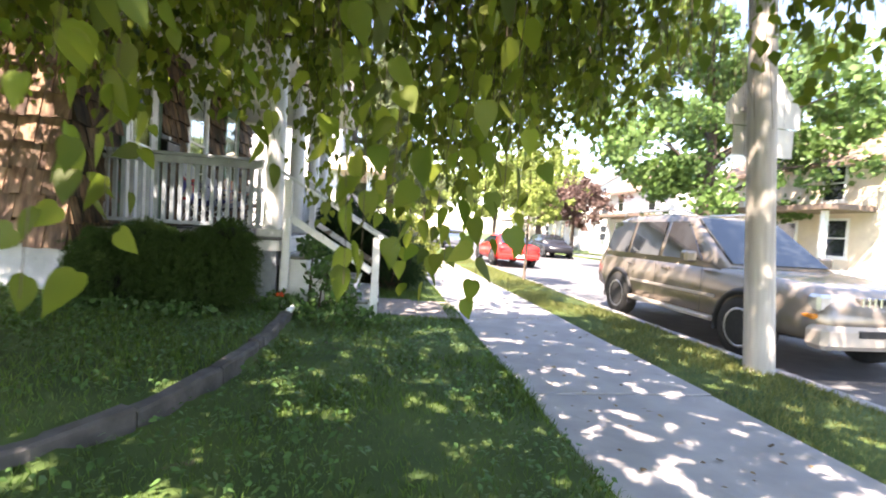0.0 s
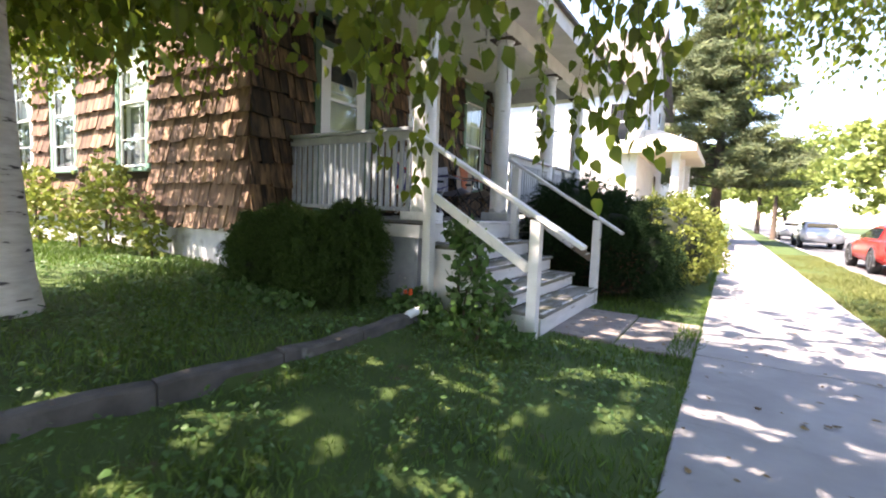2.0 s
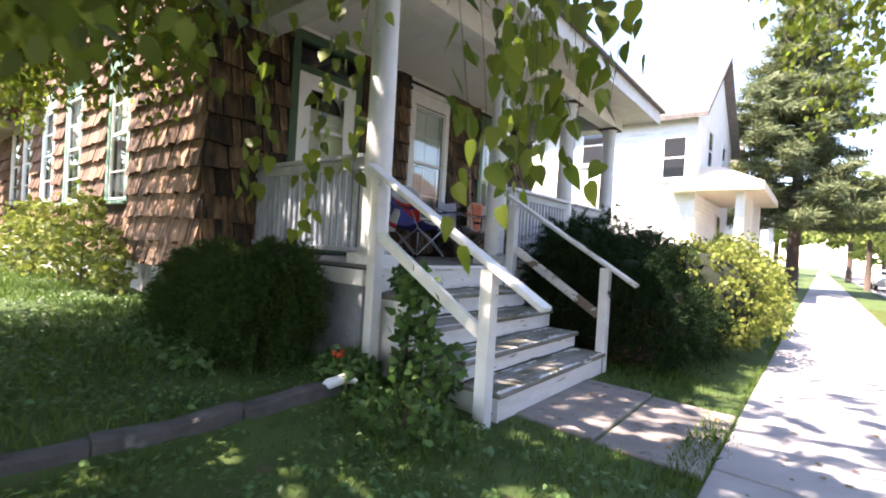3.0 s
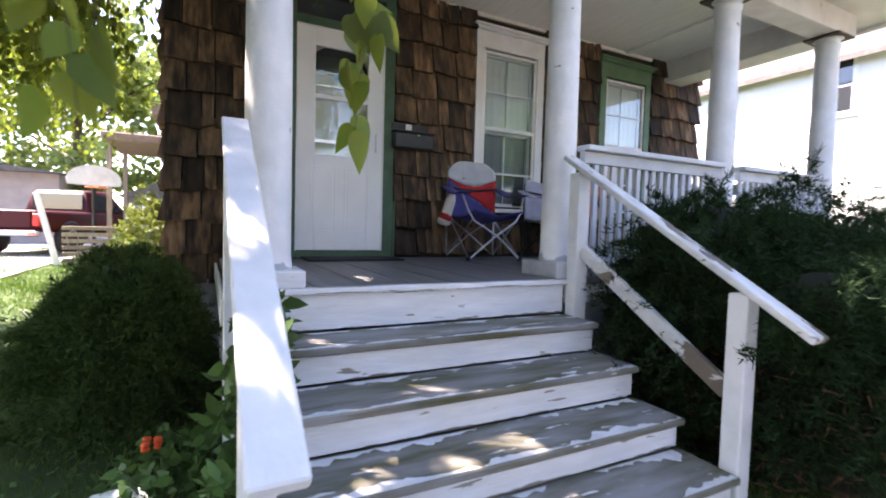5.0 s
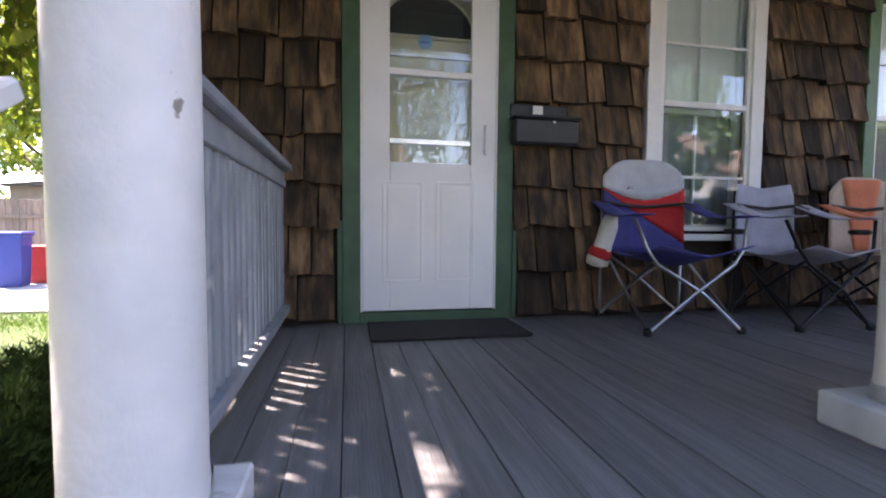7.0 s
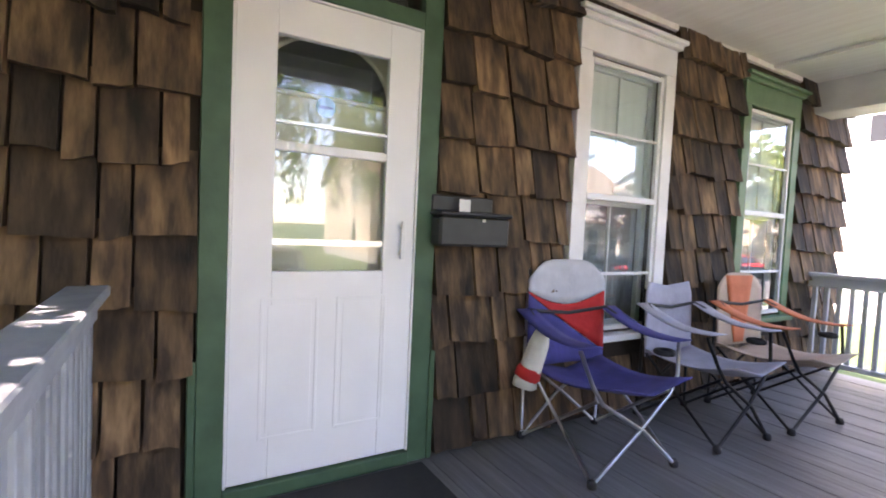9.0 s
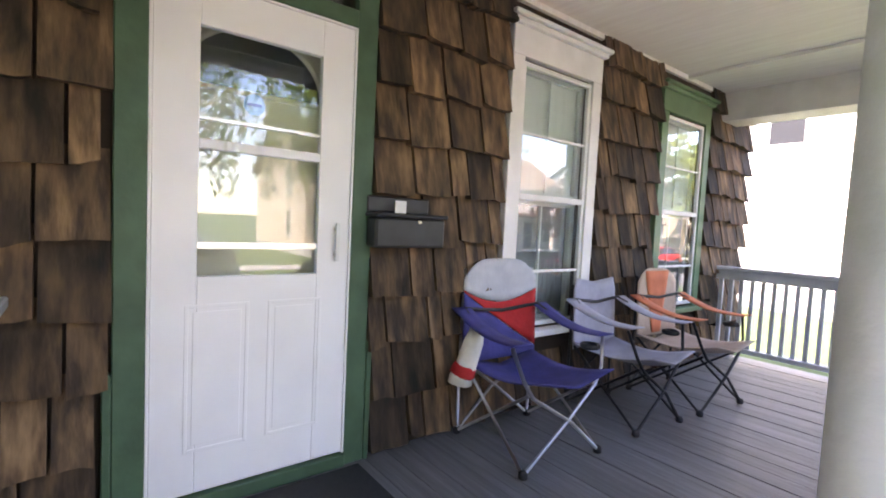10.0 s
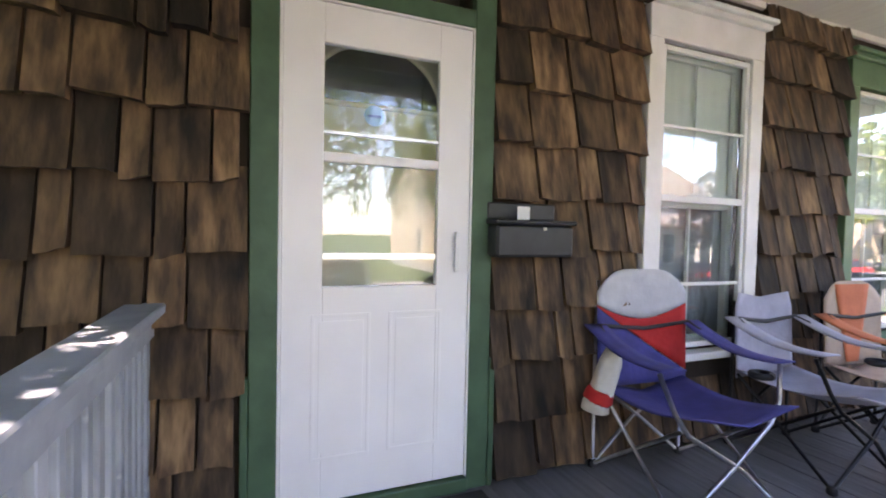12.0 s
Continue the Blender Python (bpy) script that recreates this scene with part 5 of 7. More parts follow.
# thinner curtains of twigs over the sidewalk and beside the house
P, T, S, tw = [], [], [], []
for x0, x1, y0, y1, top, low, count in ((4.5, 6.3, 0.2, 3.0, 4.6, 2.35, 58), (4.4, 5.4, -0.6, 0.8, 4.4, 2.25, 24), (6.2, 7.2, -1.5, 2.0, 5.0, 3.1, 26), (-3.6, -1.0, -3.0, -1.75, 4.4, 2.0, 58)):
    for _ in range(count):
        x, y = rng.uniform(x0, x1), rng.uniform(y0, y1)
        z1, z0 = low + abs(rng.normal()) * 0.45, top + rng.uniform(-0.3, 0.4)
        line = []
        for z in np.arange(z0, z1, -0.05):
            c = np.array([x + 0.06 * math.sin(z * 2.1 + y * 5), y + 0.06 * math.cos(z * 1.8 + x * 4), z])
            line.append(tuple(c - np.array([TX, TY, TZ])))
            for _ in range(2):
                P.append(c + rng.normal(size=3) * np.array([0.05, 0.05, 0.02]))
                T.append((rng.normal() * 0.45, rng.normal() * 0.45, rng.uniform(0, 6.28)))
                S.append(rng.uniform(0.05, 0.085))
        if len(line) > 1:
            tw.append((line[::4] + [line[-1]], 0.0016))
P, T, S = np.array(P), np.array(T), np.array(S)
scatter("outer_leaves", LEAF_V, LEAF_F, P - np.array([TX, TY, TZ]), turns_of(T[:, 0], T[:, 1], T[:, 2]), S, "birch_leaf", birch)["label"] = "outermost hanging leaves"
part("outer_twig_tangle", tubes("outer_twig_tangle", tw, "twig", False, 3), "", birch)["kind"] = "stuff"
# single low sprays that hang beside the walk
P, T, S, tw = [], [], [], []
for (x, y, z0, z1, sp) in ((4.0, -2.05, 3.2, 1.06, 0.05), (3.95, -1.9, 3.2, 1.3, 0.09), (4.05, -1.65, 3.4, 1.25, 0.1), (4.1, -1.5, 3.4, 1.35, 0.12), (3.9, -1.4, 3.4, 1.5, 0.12), (4.05, -1.75, 3.4, 1.4, 0.12), (4.1, -1.9, 3.4, 1.3, 0.1), (3.98, -1.55, 3.4, 1.5, 0.13), (4.16, -1.62, 3.4, 1.6, 0.13), (4.0, -1.3, 3.4, 1.7, 0.13), (4.2, -1.38, 3.4, 1.55, 0.13), (4.12, -1.2, 3.4, 1.75, 0.13), (3.88, -1.7, 3.4, 1.75, 0.12), (4.2, -1.8, 3.4, 1.7, 0.12), (3.08, -0.30, 3.1, 1.42, 0.045), (3.10, -0.30, 3.1, 1.6, 0.04), (3.60, -0.93, 3.1, 1.33, 0.05), (3.64, -0.90, 3.1, 1.42, 0.05), (1.27, -3.2, 3.4, 1.85, 0.1), (1.45, -3.05, 3.4, 1.75, 0.1), (1.64, -2.97, 3.4, 1.75, 0.1), (1.9, -2.9, 3.4, 1.9, 0.1), (2.19, -2.86, 3.4, 1.8, 0.1), (1.75, -2.7, 3.4, 2.0, 0.1), (2.04, -2.62, 3.4, 1.95, 0.1), (1.98, -2.5, 3.4, 1.9, 0.1), (2.17, -2.4, 3.4, 2.02, 0.1), (2.69, -2.24, 3.4, 1.72, 0.09), (2.78, -2.2, 3.4, 1.8, 0.09), (2.85, -2.12, 3.4, 1.9, 0.09),
                           (2.69, -5.48, 3.0, 0.90, 0.06), (2.73, -5.28, 3.0, 1.02, 0.06), (3.12, -5.30, 3.0, 0.93, 0.05), (3.22, -5.34, 3.0, 1.10, 0.06), (3.15, -5.15, 3.0, 0.98, 0.06), (3.60, -5.15, 3.0, 1.08, 0.06), (3.77, -4.70, 3.0, 1.0, 0.06), (3.60, -4.90, 3.0, 0.86, 0.05),
                           (3.29, -4.37, 3.0, 0.84, 0.06), (3.42, -4.42, 3.0, 0.95, 0.07), (3.56, -4.50, 3.0, 0.82, 0.06), (3.48, -4.62, 3.0, 0.98, 0.07), (3.18, -4.45, 3.0, 1.12, 0.07), (3.70, -4.45, 3.0, 1.02, 0.07), (3.0, -3.9, 3.0, 1.15, 0.06), (2.3, -4.6, 3.0, 1.2, 0.06), (2.5, -5.0, 3.0, 1.1, 0.06), (3.3, -3.6, 3.0, 1.35, 0.07), (2.9, -4.8, 3.0, 1.25, 0.07), (2.6, -1.9, 3.2, 1.25, 0.06), (2.75, -1.6, 3.2, 1.1, 0.05), (2.95, -1.5, 3.2, 1.3, 0.06)):
    nl = int((z0 - z1) / 0.055)
    line = []
    for j in range(nl):
        s = j / nl
        c = np.array([x + 0.05 * math.sin(s * 5 + x * 7), y + 0.05 * math.cos(s * 4 + y * 5), z0 - (z0 - z1) * s])
        line.append(tuple(c))
        for _ in range(5 if x < 2.3 else (2 if x < 2.9 and y > -2.3 else 1)):
            P.append(c + rng.normal(size=3) * np.array([sp * 0.7, sp * 0.7, 0.02]) * (1 if x > 2.3 else 1.8))
            T.append((rng.normal() * 0.35, rng.normal() * 0.35, rng.uniform(0, 6.28)))
            S.append(rng.uniform(0.062, 0.09) * (1.25 if abs(y + 0.3) < 0.01 else 1.0))
    tw.append(([tuple(np.array(p) - np.array([TX, TY, TZ])) for p in line], 0.0011))
P, T, S = np.array(P), np.array(T), np.array(S)
ok = clear_of_walk(P, 0.2)
scatter("low_leaves", FINE_V, FINE_F, P[ok] - np.array([TX, TY, TZ]), turns_of(T[ok, 0], T[ok, 1], T[ok, 2]), S[ok], "birch_leaf", birch)["label"] = "low hanging sprays of heart-shaped leaves"
part("low_twig_tangle", tubes("low_twig_tangle", tw, "twig", False, 4), "", birch)["kind"] = "stuff"

# ---- vehicles ----
def loft(sections, name, mat, straight=False):
    """A closed body from cross sections (x, z_low, z_top, half_low, half_top), with rolled edges."""
    vs, fs = [], []
    for x, a, b, h, g in sections:
        k = min(0.09, (b - a) * 0.3)
        ring = [(h * 0.80, a), (h * 0.97, a + k), (h, a + (b - a) * 0.45), (h * 0.6 + g * 0.4, b - k), (g * 0.97, b - k * 0.25), (g * 0.82, b)]
        if straight:
            ring = [(h * 0.9, a), (h, a + 0.02), ((h + g) / 2, (a + b - k) / 2), (g, b - k), (g * 0.95, b - k * 0.3), (g * 0.8, b)]
        ring = ring + [(-y, z) for y, z in reversed(ring)]
        vs += [(x, y, z) for y, z in ring]
    n = 12
    for i in range(len(sections) - 1):
        for k in range(n):
            j = (k + 1) % n
            fs.append((i * n + k, (i + 1) * n + k, (i + 1) * n + j, i * n + j))
    fs += [tuple(range(n)), tuple(reversed([(len(sections) - 1) * n + k for k in range(n)]))]
    return mesh_of(name, vs, fs, mat, True)


def wheel(parent, x, y, r, side, width=0.22):
    w = part("wheel", mesh_of("tyre", *lathe([(r * 0.62, -width / 2), (r * 0.93, -width / 2), (r, -width * 0.32), (r, width * 0.32), (r * 0.93, width / 2), (r * 0.62, width / 2)], 28), "tyre", True), "", parent, "black tyre on a silver alloy rim")
    w.matrix_basis = pose(x, y, r, 90 if side < 0 else -90, 0, 0)
    rim = part("rim", mesh_of("rim", *lathe([(r * 0.62, 0.02), (r * 0.63, width / 2 + 0.004), (r * 0.56, width / 2), (r * 0.52, width * 0.25), (0.06, width * 0.3), (0.055, width * 0.48), (0.0, width * 0.5)], 28), "bare_metal", True), "", w)
    sp = bmesh.new()
    for k in range(5):
        box(sp, 0.04, r * 0.58, -0.04, 0.04, width * 0.28, width * 0.47, 0.008, pose(0, 0, 0, 0, 0, 72 * k + 9))
    part("spokes", sp, "chrome", w)
    # black disc that stands for the shade behind the spokes
    part("hub_shadow", mesh_of("hub_shadow", *lathe([(r * 0.60, 0.0), (r * 0.60, width * 0.24), (0.0, width * 0.24)], 24), "black_plastic"), "", w)


def side_pane(parent, pts, label="dark tinted side window"):
    """A thin pane through four corners (x, y, z), thickened towards the middle of the car."""
    vs = [Vector(p) for p in pts]
    inn = [Vector((p.x, p.y * 0.98, p.z)) for p in vs]
    part("side_window", mesh_of("side_window", vs + inn, [(0, 1, 2, 3), (7, 6, 5, 4)] + [(i, i + 4, (i + 1) % 4 + 4, (i + 1) % 4) for i in range(4)], "car_glass"), "", parent, label)


def arch(parent, x, y, r, side):
    pts = [(x + (r + 0.05) * math.cos(a), y, r + (r + 0.05) * math.sin(a)) for a in np.linspace(-0.25, math.pi + 0.25, 18)]
    part("wheel_arch", tubes("wheel_arch", [(pts, 0.045)], "black_plastic", True, 6), "", parent, "dark wheel arch")


def car(name, m, label, paint, lower, upper, axle_f, axle_r, r, hw, group="parked cars"):
    c = thing(name, m, label, "car", group)
    part("body", loft(lower, "body", paint), "", c)
    part("cabin", loft(upper, "cabin", paint, True), "", c)
    for x in (axle_f, axle_r):
        for s in (-1, 1):
            wheel(c, x, s * (hw - 0.09), r, s)
            arch(c, x, s * (hw - 0.015), r, s)
    return c


suv = car("suv", pose(8.46, 0.035, -0.205, 0, 0, -90), "bronze sport utility vehicle with roof rails parked at the kerb", "car_bronze",
          [(-2.38, 0.48, 0.92, 0.76, 0.72), (-2.30, 0.42, 1.02, 0.88, 0.83), (-2.0, 0.36, 1.08, 0.92, 0.87), (-1.0, 0.34, 1.08, 0.93, 0.88), (0.2, 0.34, 1.08, 0.93, 0.88), (0.8, 0.34, 1.07, 0.93, 0.86), (1.3, 0.36, 1.05, 0.93, 0.82), (1.9, 0.38, 1.00, 0.91, 0.78), (2.25, 0.40, 0.94, 0.86, 0.72), (2.40, 0.46, 0.78, 0.74, 0.64)],
          [(-2.28, 1.00, 1.10, 0.83, 0.78), (-2.12, 1.00, 1.68, 0.86, 0.68), (-1.6, 1.00, 1.78, 0.88, 0.70), (-0.4, 1.00, 1.79, 0.88, 0.70), (0.10, 1.00, 1.73, 0.88, 0.68), (0.55, 1.00, 1.40, 0.87, 0.74), (0.98, 1.00, 1.08, 0.85, 0.80)], 1.445, -1.445, 0.375, 0.93)
for s in (-1, 1):
    for a, b, c2, d in ((-2.05, -1.32, -1.98, -1.30), (-1.22, -0.38, -1.22, -0.40), (-0.28, 0.62, -0.28, 0.10)):
        side_pane(suv, [(a, s * 0.868, 1.12), (b, s * 0.868, 1.12), (d, s * 0.726, 1.66), (c2, s * 0.726, 1.66)])
    part("running_board", boxes((-1.0, 1.0, s * 0.84, s * 0.99, 0.36, 0.42), bevel=0.015), "car_trim", suv, "pale running board")
    part("body_moulding", boxes((-1.02, 1.0, s * 0.925, s * 0.945, 0.66, 0.70), bevel=0.006), "car_trim", suv, "pale side moulding")
    part("roof_rail", tubes("roof_rail", [([(-1.9, s * 0.62, 1.77), (-1.8, s * 0.63, 1.84), (-0.2, s * 0.63, 1.85), (0.0, s * 0.62, 1.78)], 0.018)], "bare_metal"), "", suv, "silver roof rail")
    mir = bmesh.new()
    box(mir, 0.52, 0.66, s * 0.95, s * 1.14, 1.08, 1.24, 0.03)
    part("mirror", mir, "car_bronze", suv, "side mirror")
    for hx in (-0.95, 0.02):
        part("door_handle", boxes((hx - 0.19, hx - 0.02, s * 0.915, s * 0.95, 0.93, 0.97), bevel=0.008), "car_bronze", suv)
    part("headlight", boxes((2.17, 2.32, s * 0.52, s * 0.83, 0.72, 0.90), bevel=0.03), "lamp_clear", suv, "clear headlight")
    part("turn_lamp", boxes((2.14, 2.30, s * 0.60, s * 0.865, 0.645, 0.70), bevel=0.015), "amber", suv, "amber turn lamp")
    part("fog_lamp", mesh_of("fog_lamp", *lathe([(0.055, 0), (0.055, 0.05), (0.0, 0.05)], 14), "black_plastic"), "", suv).matrix_basis = pose(2.33, s * 0.58, 0.50, 0, 90, 0)
    for dx in (-1.27, -0.33, 0.72):
        part("door_gap", boxes((dx, dx + 0.008, s * 0.9325, s * 0.9345, 0.45, 1.06)), "black_plastic", suv)
part("windshield", mesh_of("windshield", [(0.99, -0.70, 1.11), (0.99, 0.70, 1.11), (0.17, 0.60, 1.715), (0.17, -0.60, 1.715), (0.95, -0.70, 1.09), (0.95, 0.70, 1.09), (0.13, 0.60, 1.70), (0.13, -0.60, 1.70)], [(0, 1, 2, 3), (7, 6, 5, 4), (0, 4, 5, 1), (1, 5, 6, 2), (2, 6, 7, 3), (3, 7, 4, 0)], "car_glass"), "", suv, "blue-reflecting windshield")
part("grille", boxes((2.28, 2.36, -0.42, 0.42, 0.68, 0.88), bevel=0.02), "black_plastic", suv, "dark grille opening")
for k in range(12):
    part("grille_bar", boxes((2.345, 2.385, -0.385 + k * 0.07 - 0.014, -0.385 + k * 0.07 + 0.014, 0.67, 0.89), bevel=0.006), "chrome", suv)
part("front_bumper", boxes((2.2, 2.46, -0.88, 0.88, 0.36, 0.60), bevel=0.05), "car_trim", suv, "painted front bumper")
part("air_intake", boxes((2.44, 2.475, -0.5, 0.5, 0.50, 0.57), bevel=0.01), "black_plastic", suv)
part("licence_plate", boxes((2.462, 2.472, -0.16, 0.16, 0.40, 0.50)), "paper", suv, "pale licence plate")

red = car("coupe", pose(8.62, 13.2, -0.205, 0, 0, 90), "red two-door car parked at the kerb", "car_red",
          [(-2.25, 0.40, 0.70, 0.70, 0.62), (-2.15, 0.30, 0.86, 0.84, 0.76), (-1.5, 0.26, 0.90, 0.88, 0.80), (0, 0.24, 0.88, 0.88, 0.80), (0.9, 0.24, 0.86, 0.88, 0.78), (1.8, 0.26, 0.76, 0.86, 0.72), (2.2, 0.32, 0.62, 0.74, 0.6)],
          [(-1.75, 0.80, 0.90, 0.78, 0.70), (-1.0, 0.80, 1.24, 0.80, 0.58), (-0.3, 0.80, 1.30, 0.82, 0.58), (0.2, 0.80, 1.26, 0.82, 0.58), (1.0, 0.80, 0.88, 0.80, 0.72)], 1.35, -1.3, 0.31, 0.88)
part("rear_window", mesh_of("rear_window", [(-1.78, -0.62, 0.93), (-1.78, 0.62, 0.93), (-1.02, 0.50, 1.26), (-1.02, -0.50, 1.26), (-1.70, -0.62, 0.90), (-1.70, 0.62, 0.90), (-1.0, 0.50, 1.22), (-1.0, -0.5, 1.22)], [(3, 2, 1, 0), (4, 5, 6, 7), (0, 1, 5, 4), (1, 2, 6, 5), (2, 3, 7, 6), (3, 0, 4, 7)], "car_glass"), "", red, "dark rear window")
for s in (-1, 1):
    side_pane(red, [(-1.25, s * 0.775, 0.92), (0.8, s * 0.775, 0.92), (0.15, s * 0.605, 1.20), (-0.95, s * 0.605, 1.20)])
    part("tail_lamp", boxes((-2.24, -2.10, s * 0.40, s * 0.80, 0.62, 0.76), bevel=0.03), "tail_red", red, "red tail lamp")
part("rear_bumper", boxes((-2.30, -2.1, -0.80, 0.80, 0.34, 0.54), bevel=0.05), "car_red", red)
part("licence_plate", boxes((-2.315, -2.305, -0.16, 0.16, 0.40, 0.52)), "paper", red)

SEDAN_LOW = [(-2.3, 0.42, 0.80, 0.72, 0.66), (-2.2, 0.32, 0.92, 0.86, 0.78), (-1.2, 0.28, 0.96, 0.90, 0.82), (0.6, 0.28, 0.94, 0.90, 0.80), (1.7, 0.30, 0.86, 0.88, 0.74), (2.25, 0.36, 0.68, 0.74, 0.62)]
SEDAN_UP = [(-1.9, 0.86, 0.96, 0.80, 0.72), (-1.2, 0.86, 1.36, 0.82, 0.6), (0.0, 0.86, 1.42, 0.84, 0.6), (0.4, 0.86, 1.36, 0.84, 0.6), (1.15, 0.86, 0.95, 0.82, 0.74)]
for x, y, rz, paint, lab in ((8.5, 27.5, 90, "car_silver", "silver sedan parked at the kerb down the street"), (13.9, 22.0, -90, "car_black", "dark sedan parked across the street"), (8.5, 40.0, 90, "car_silver", "pale sedan far down the street"), (13.9, 30.0, -90, "car_red", "dark red sedan parked across the street")):
    c = car("sedan", pose(x, y, -0.205, 0, 0, rz), lab, paint, SEDAN_LOW, SEDAN_UP, 1.4, -1.4, 0.32, 0.90)
    for s in (-1, 1):
        side_pane(c, [(-1.5, s * 0.80, 0.98), (0.95, s * 0.80, 0.98), (0.3, s * 0.63, 1.32), (-1.15, s * 0.63, 1.32)])
    part("rear_window", boxes((-1.72, -1.66, -0.6, 0.6, 1.0, 1.28)), "car_glass", c)
    part("windshield", boxes((0.84, 0.9, -0.6, 0.6, 1.0, 1.28)), "car_glass", c)

pk = car("pickup_truck", pose(-12.1, -4.15, 0.27, 0, 0, 160), "dark red pickup truck parked on the driveway", "car_maroon",
         [(-2.55, 0.58, 1.05, 0.90, 0.90), (-2.5, 0.56, 1.08, 0.92, 0.90), (0.0, 0.50, 1.08, 0.93, 0.88), (1.6, 0.50, 1.08, 0.93, 0.82), (2.5, 0.55, 0.98, 0.84, 0.74)],
         [(-0.55, 1.0, 1.10, 0.86, 0.80), (-0.45, 1.0, 1.66, 0.86, 0.68), (0.6, 1.0, 1.70, 0.86, 0.68), (1.3, 1.0, 1.12, 0.86, 0.78)], 1.6, -1.5, 0.37, 0.93)
part("tailgate", boxes((-2.60, -2.55, -0.74, 0.74, 0.66, 1.06), bevel=0.015), "car_maroon", pk, "dark red tailgate")
part("rear_bumper", boxes((-2.72, -2.56, -0.92, 0.92, 0.46, 0.60), bevel=0.03), "chrome", pk, "chrome rear bumper")
part("licence_plate", boxes((-2.735, -2.722, -0.16, 0.16, 0.47, 0.58)), "paper", pk)
part("rear_window", boxes((-0.56, -0.50, -0.62, 0.62, 1.14, 1.56), bevel=0.01), "car_glass", pk)
for s in (-1, 1):
    part("tail_lamp", boxes((-2.60, -2.52, s * 0.76, s * 0.92, 0.70, 1.0), bevel=0.02), "tail_red", pk, "red tail lamp")
    side_pane(pk, [(-0.35, s * 0.845, 1.12), (0.95, s * 0.845, 1.12), (0.5, s * 0.715, 1.56), (-0.3, s * 0.715, 1.56)])

# ---- utility pole and sign ----
pole = thing("utility_pole", pose(7.06, -2.25, -0.12, 0, -5.0, 0), "weathered wooden utility pole on the grass verge", "pole")
part("shaft", tubes("shaft", [([(0, 0, -0.2), (0, 0, 1.5), (0.01, 0, 4.5), (0, 0, 9.5)], [0.14, 0.128, 0.118, 0.09])], "pole_wood", True, 18), "", pole)
part("crossarm", boxes((-1.1, 1.1, -0.05, 0.05, 8.7, 8.82), bevel=0.01), "pole_wood", pole)
sign = thing("street_sign", pose(7.02, -2.07, 2.47), "pale metal back of a house-shaped street sign with a plate below", "sign")
pent = [(-0.42, -0.12), (0.42, -0.12), (0.42, 0.08), (0.30, 0.22), (0.0, 0.56), (-0.30, 0.22), (-0.42, 0.08)]
sv = [(x, y, z) for y in (0.0, 0.004) for x, z in pent]
part("panel", mesh_of("panel", sv, [tuple(range(7)), tuple(range(13, 6, -1))] + [(i, i + 7, (i + 1) % 7 + 7, (i + 1) % 7) for i in range(7)], "sign_back"), "", sign)
part("lower_plate", boxes((-0.32, 0.36, 0.0, 0.004, -0.42, -0.13), bevel=0.001), "sign_back", sign)
part("bracket", boxes((-0.28, 0.0, -0.06, -0.002, 0.0, 0.04), (-0.03, 0.14, -0.06, -0.002, -0.3, -0.26)), "bare_metal", sign)


# ---- trees ----
def tree(name, x, y, z, h, spread, label, leaf, n, size, seed, trunk_r=0.16, low=0.3, bark="brown_bark", lean=0.0):
    """Tapered trunk, forking limbs, and leaf clumps gathered round the twig ends with gaps between."""
    r = np.random.default_rng(seed)
    t = thing(name, pose(x, y, z), label, "tree")
    part("trunk", tubes("trunk", [([(0, 0, -0.1), (0.03, 0.02, h * 0.25), (lean * 0.5, -0.04, h * 0.5), (lean, 0, h * 0.85)], [trunk_r * 1.15, trunk_r, trunk_r * 0.7, trunk_r * 0.2])], bark, True, 10), "", t)
    ends = []
    for k in range(13):
        az, s = k * 2.399 + r.uniform(-0.3, 0.3), r.uniform(low, 0.75)
        L = spread * r.uniform(0.55, 1.0) * (1.15 - 0.5 * abs(s - 0.5))
        a = np.array([lean * s, 0, h * s])
        e = a + np.array([math.cos(az) * L, math.sin(az) * L, L * r.uniform(0.25, 0.75)])
        mid = (a + e) / 2 + np.array([0, 0, 0.1 * L])
        part("limb", tubes("limb", [([tuple(a), tuple(mid), tuple(e)], [trunk_r * 0.35, trunk_r * 0.2, trunk_r * 0.06])], bark, True, 6), "", t)
        for _ in range(9):
            f = r.uniform(0.35, 1.1)
            ends.append(a + (e - a) * f + r.normal(size=3) * spread * 0.17)
    for _ in range(12):
        ends.append(np.array([lean, 0, h * 0.82]) + r.normal(size=3) * np.array([spread * 0.3, spread * 0.3, h * 0.09]))
    ends = np.array(ends)
    idx = r.integers(0, len(ends), n)
    rad = spread * r.uniform(0.10, 0.22, len(ends))
    d = r.normal(size=(n, 3))
    d /= np.linalg.norm(d, axis=1)[:, None]
    P = ends[idx] + d * (rad[idx] * r.uniform(0.3, 1.0, n))[:, None] * np.array([1.2, 1.2, 0.75])
    scatter("crown", CLUMP_V, CLUMP_F, P, rnd_turns(n, r), r.uniform(0.6, 1.3, n) * size, leaf, t)
    return t


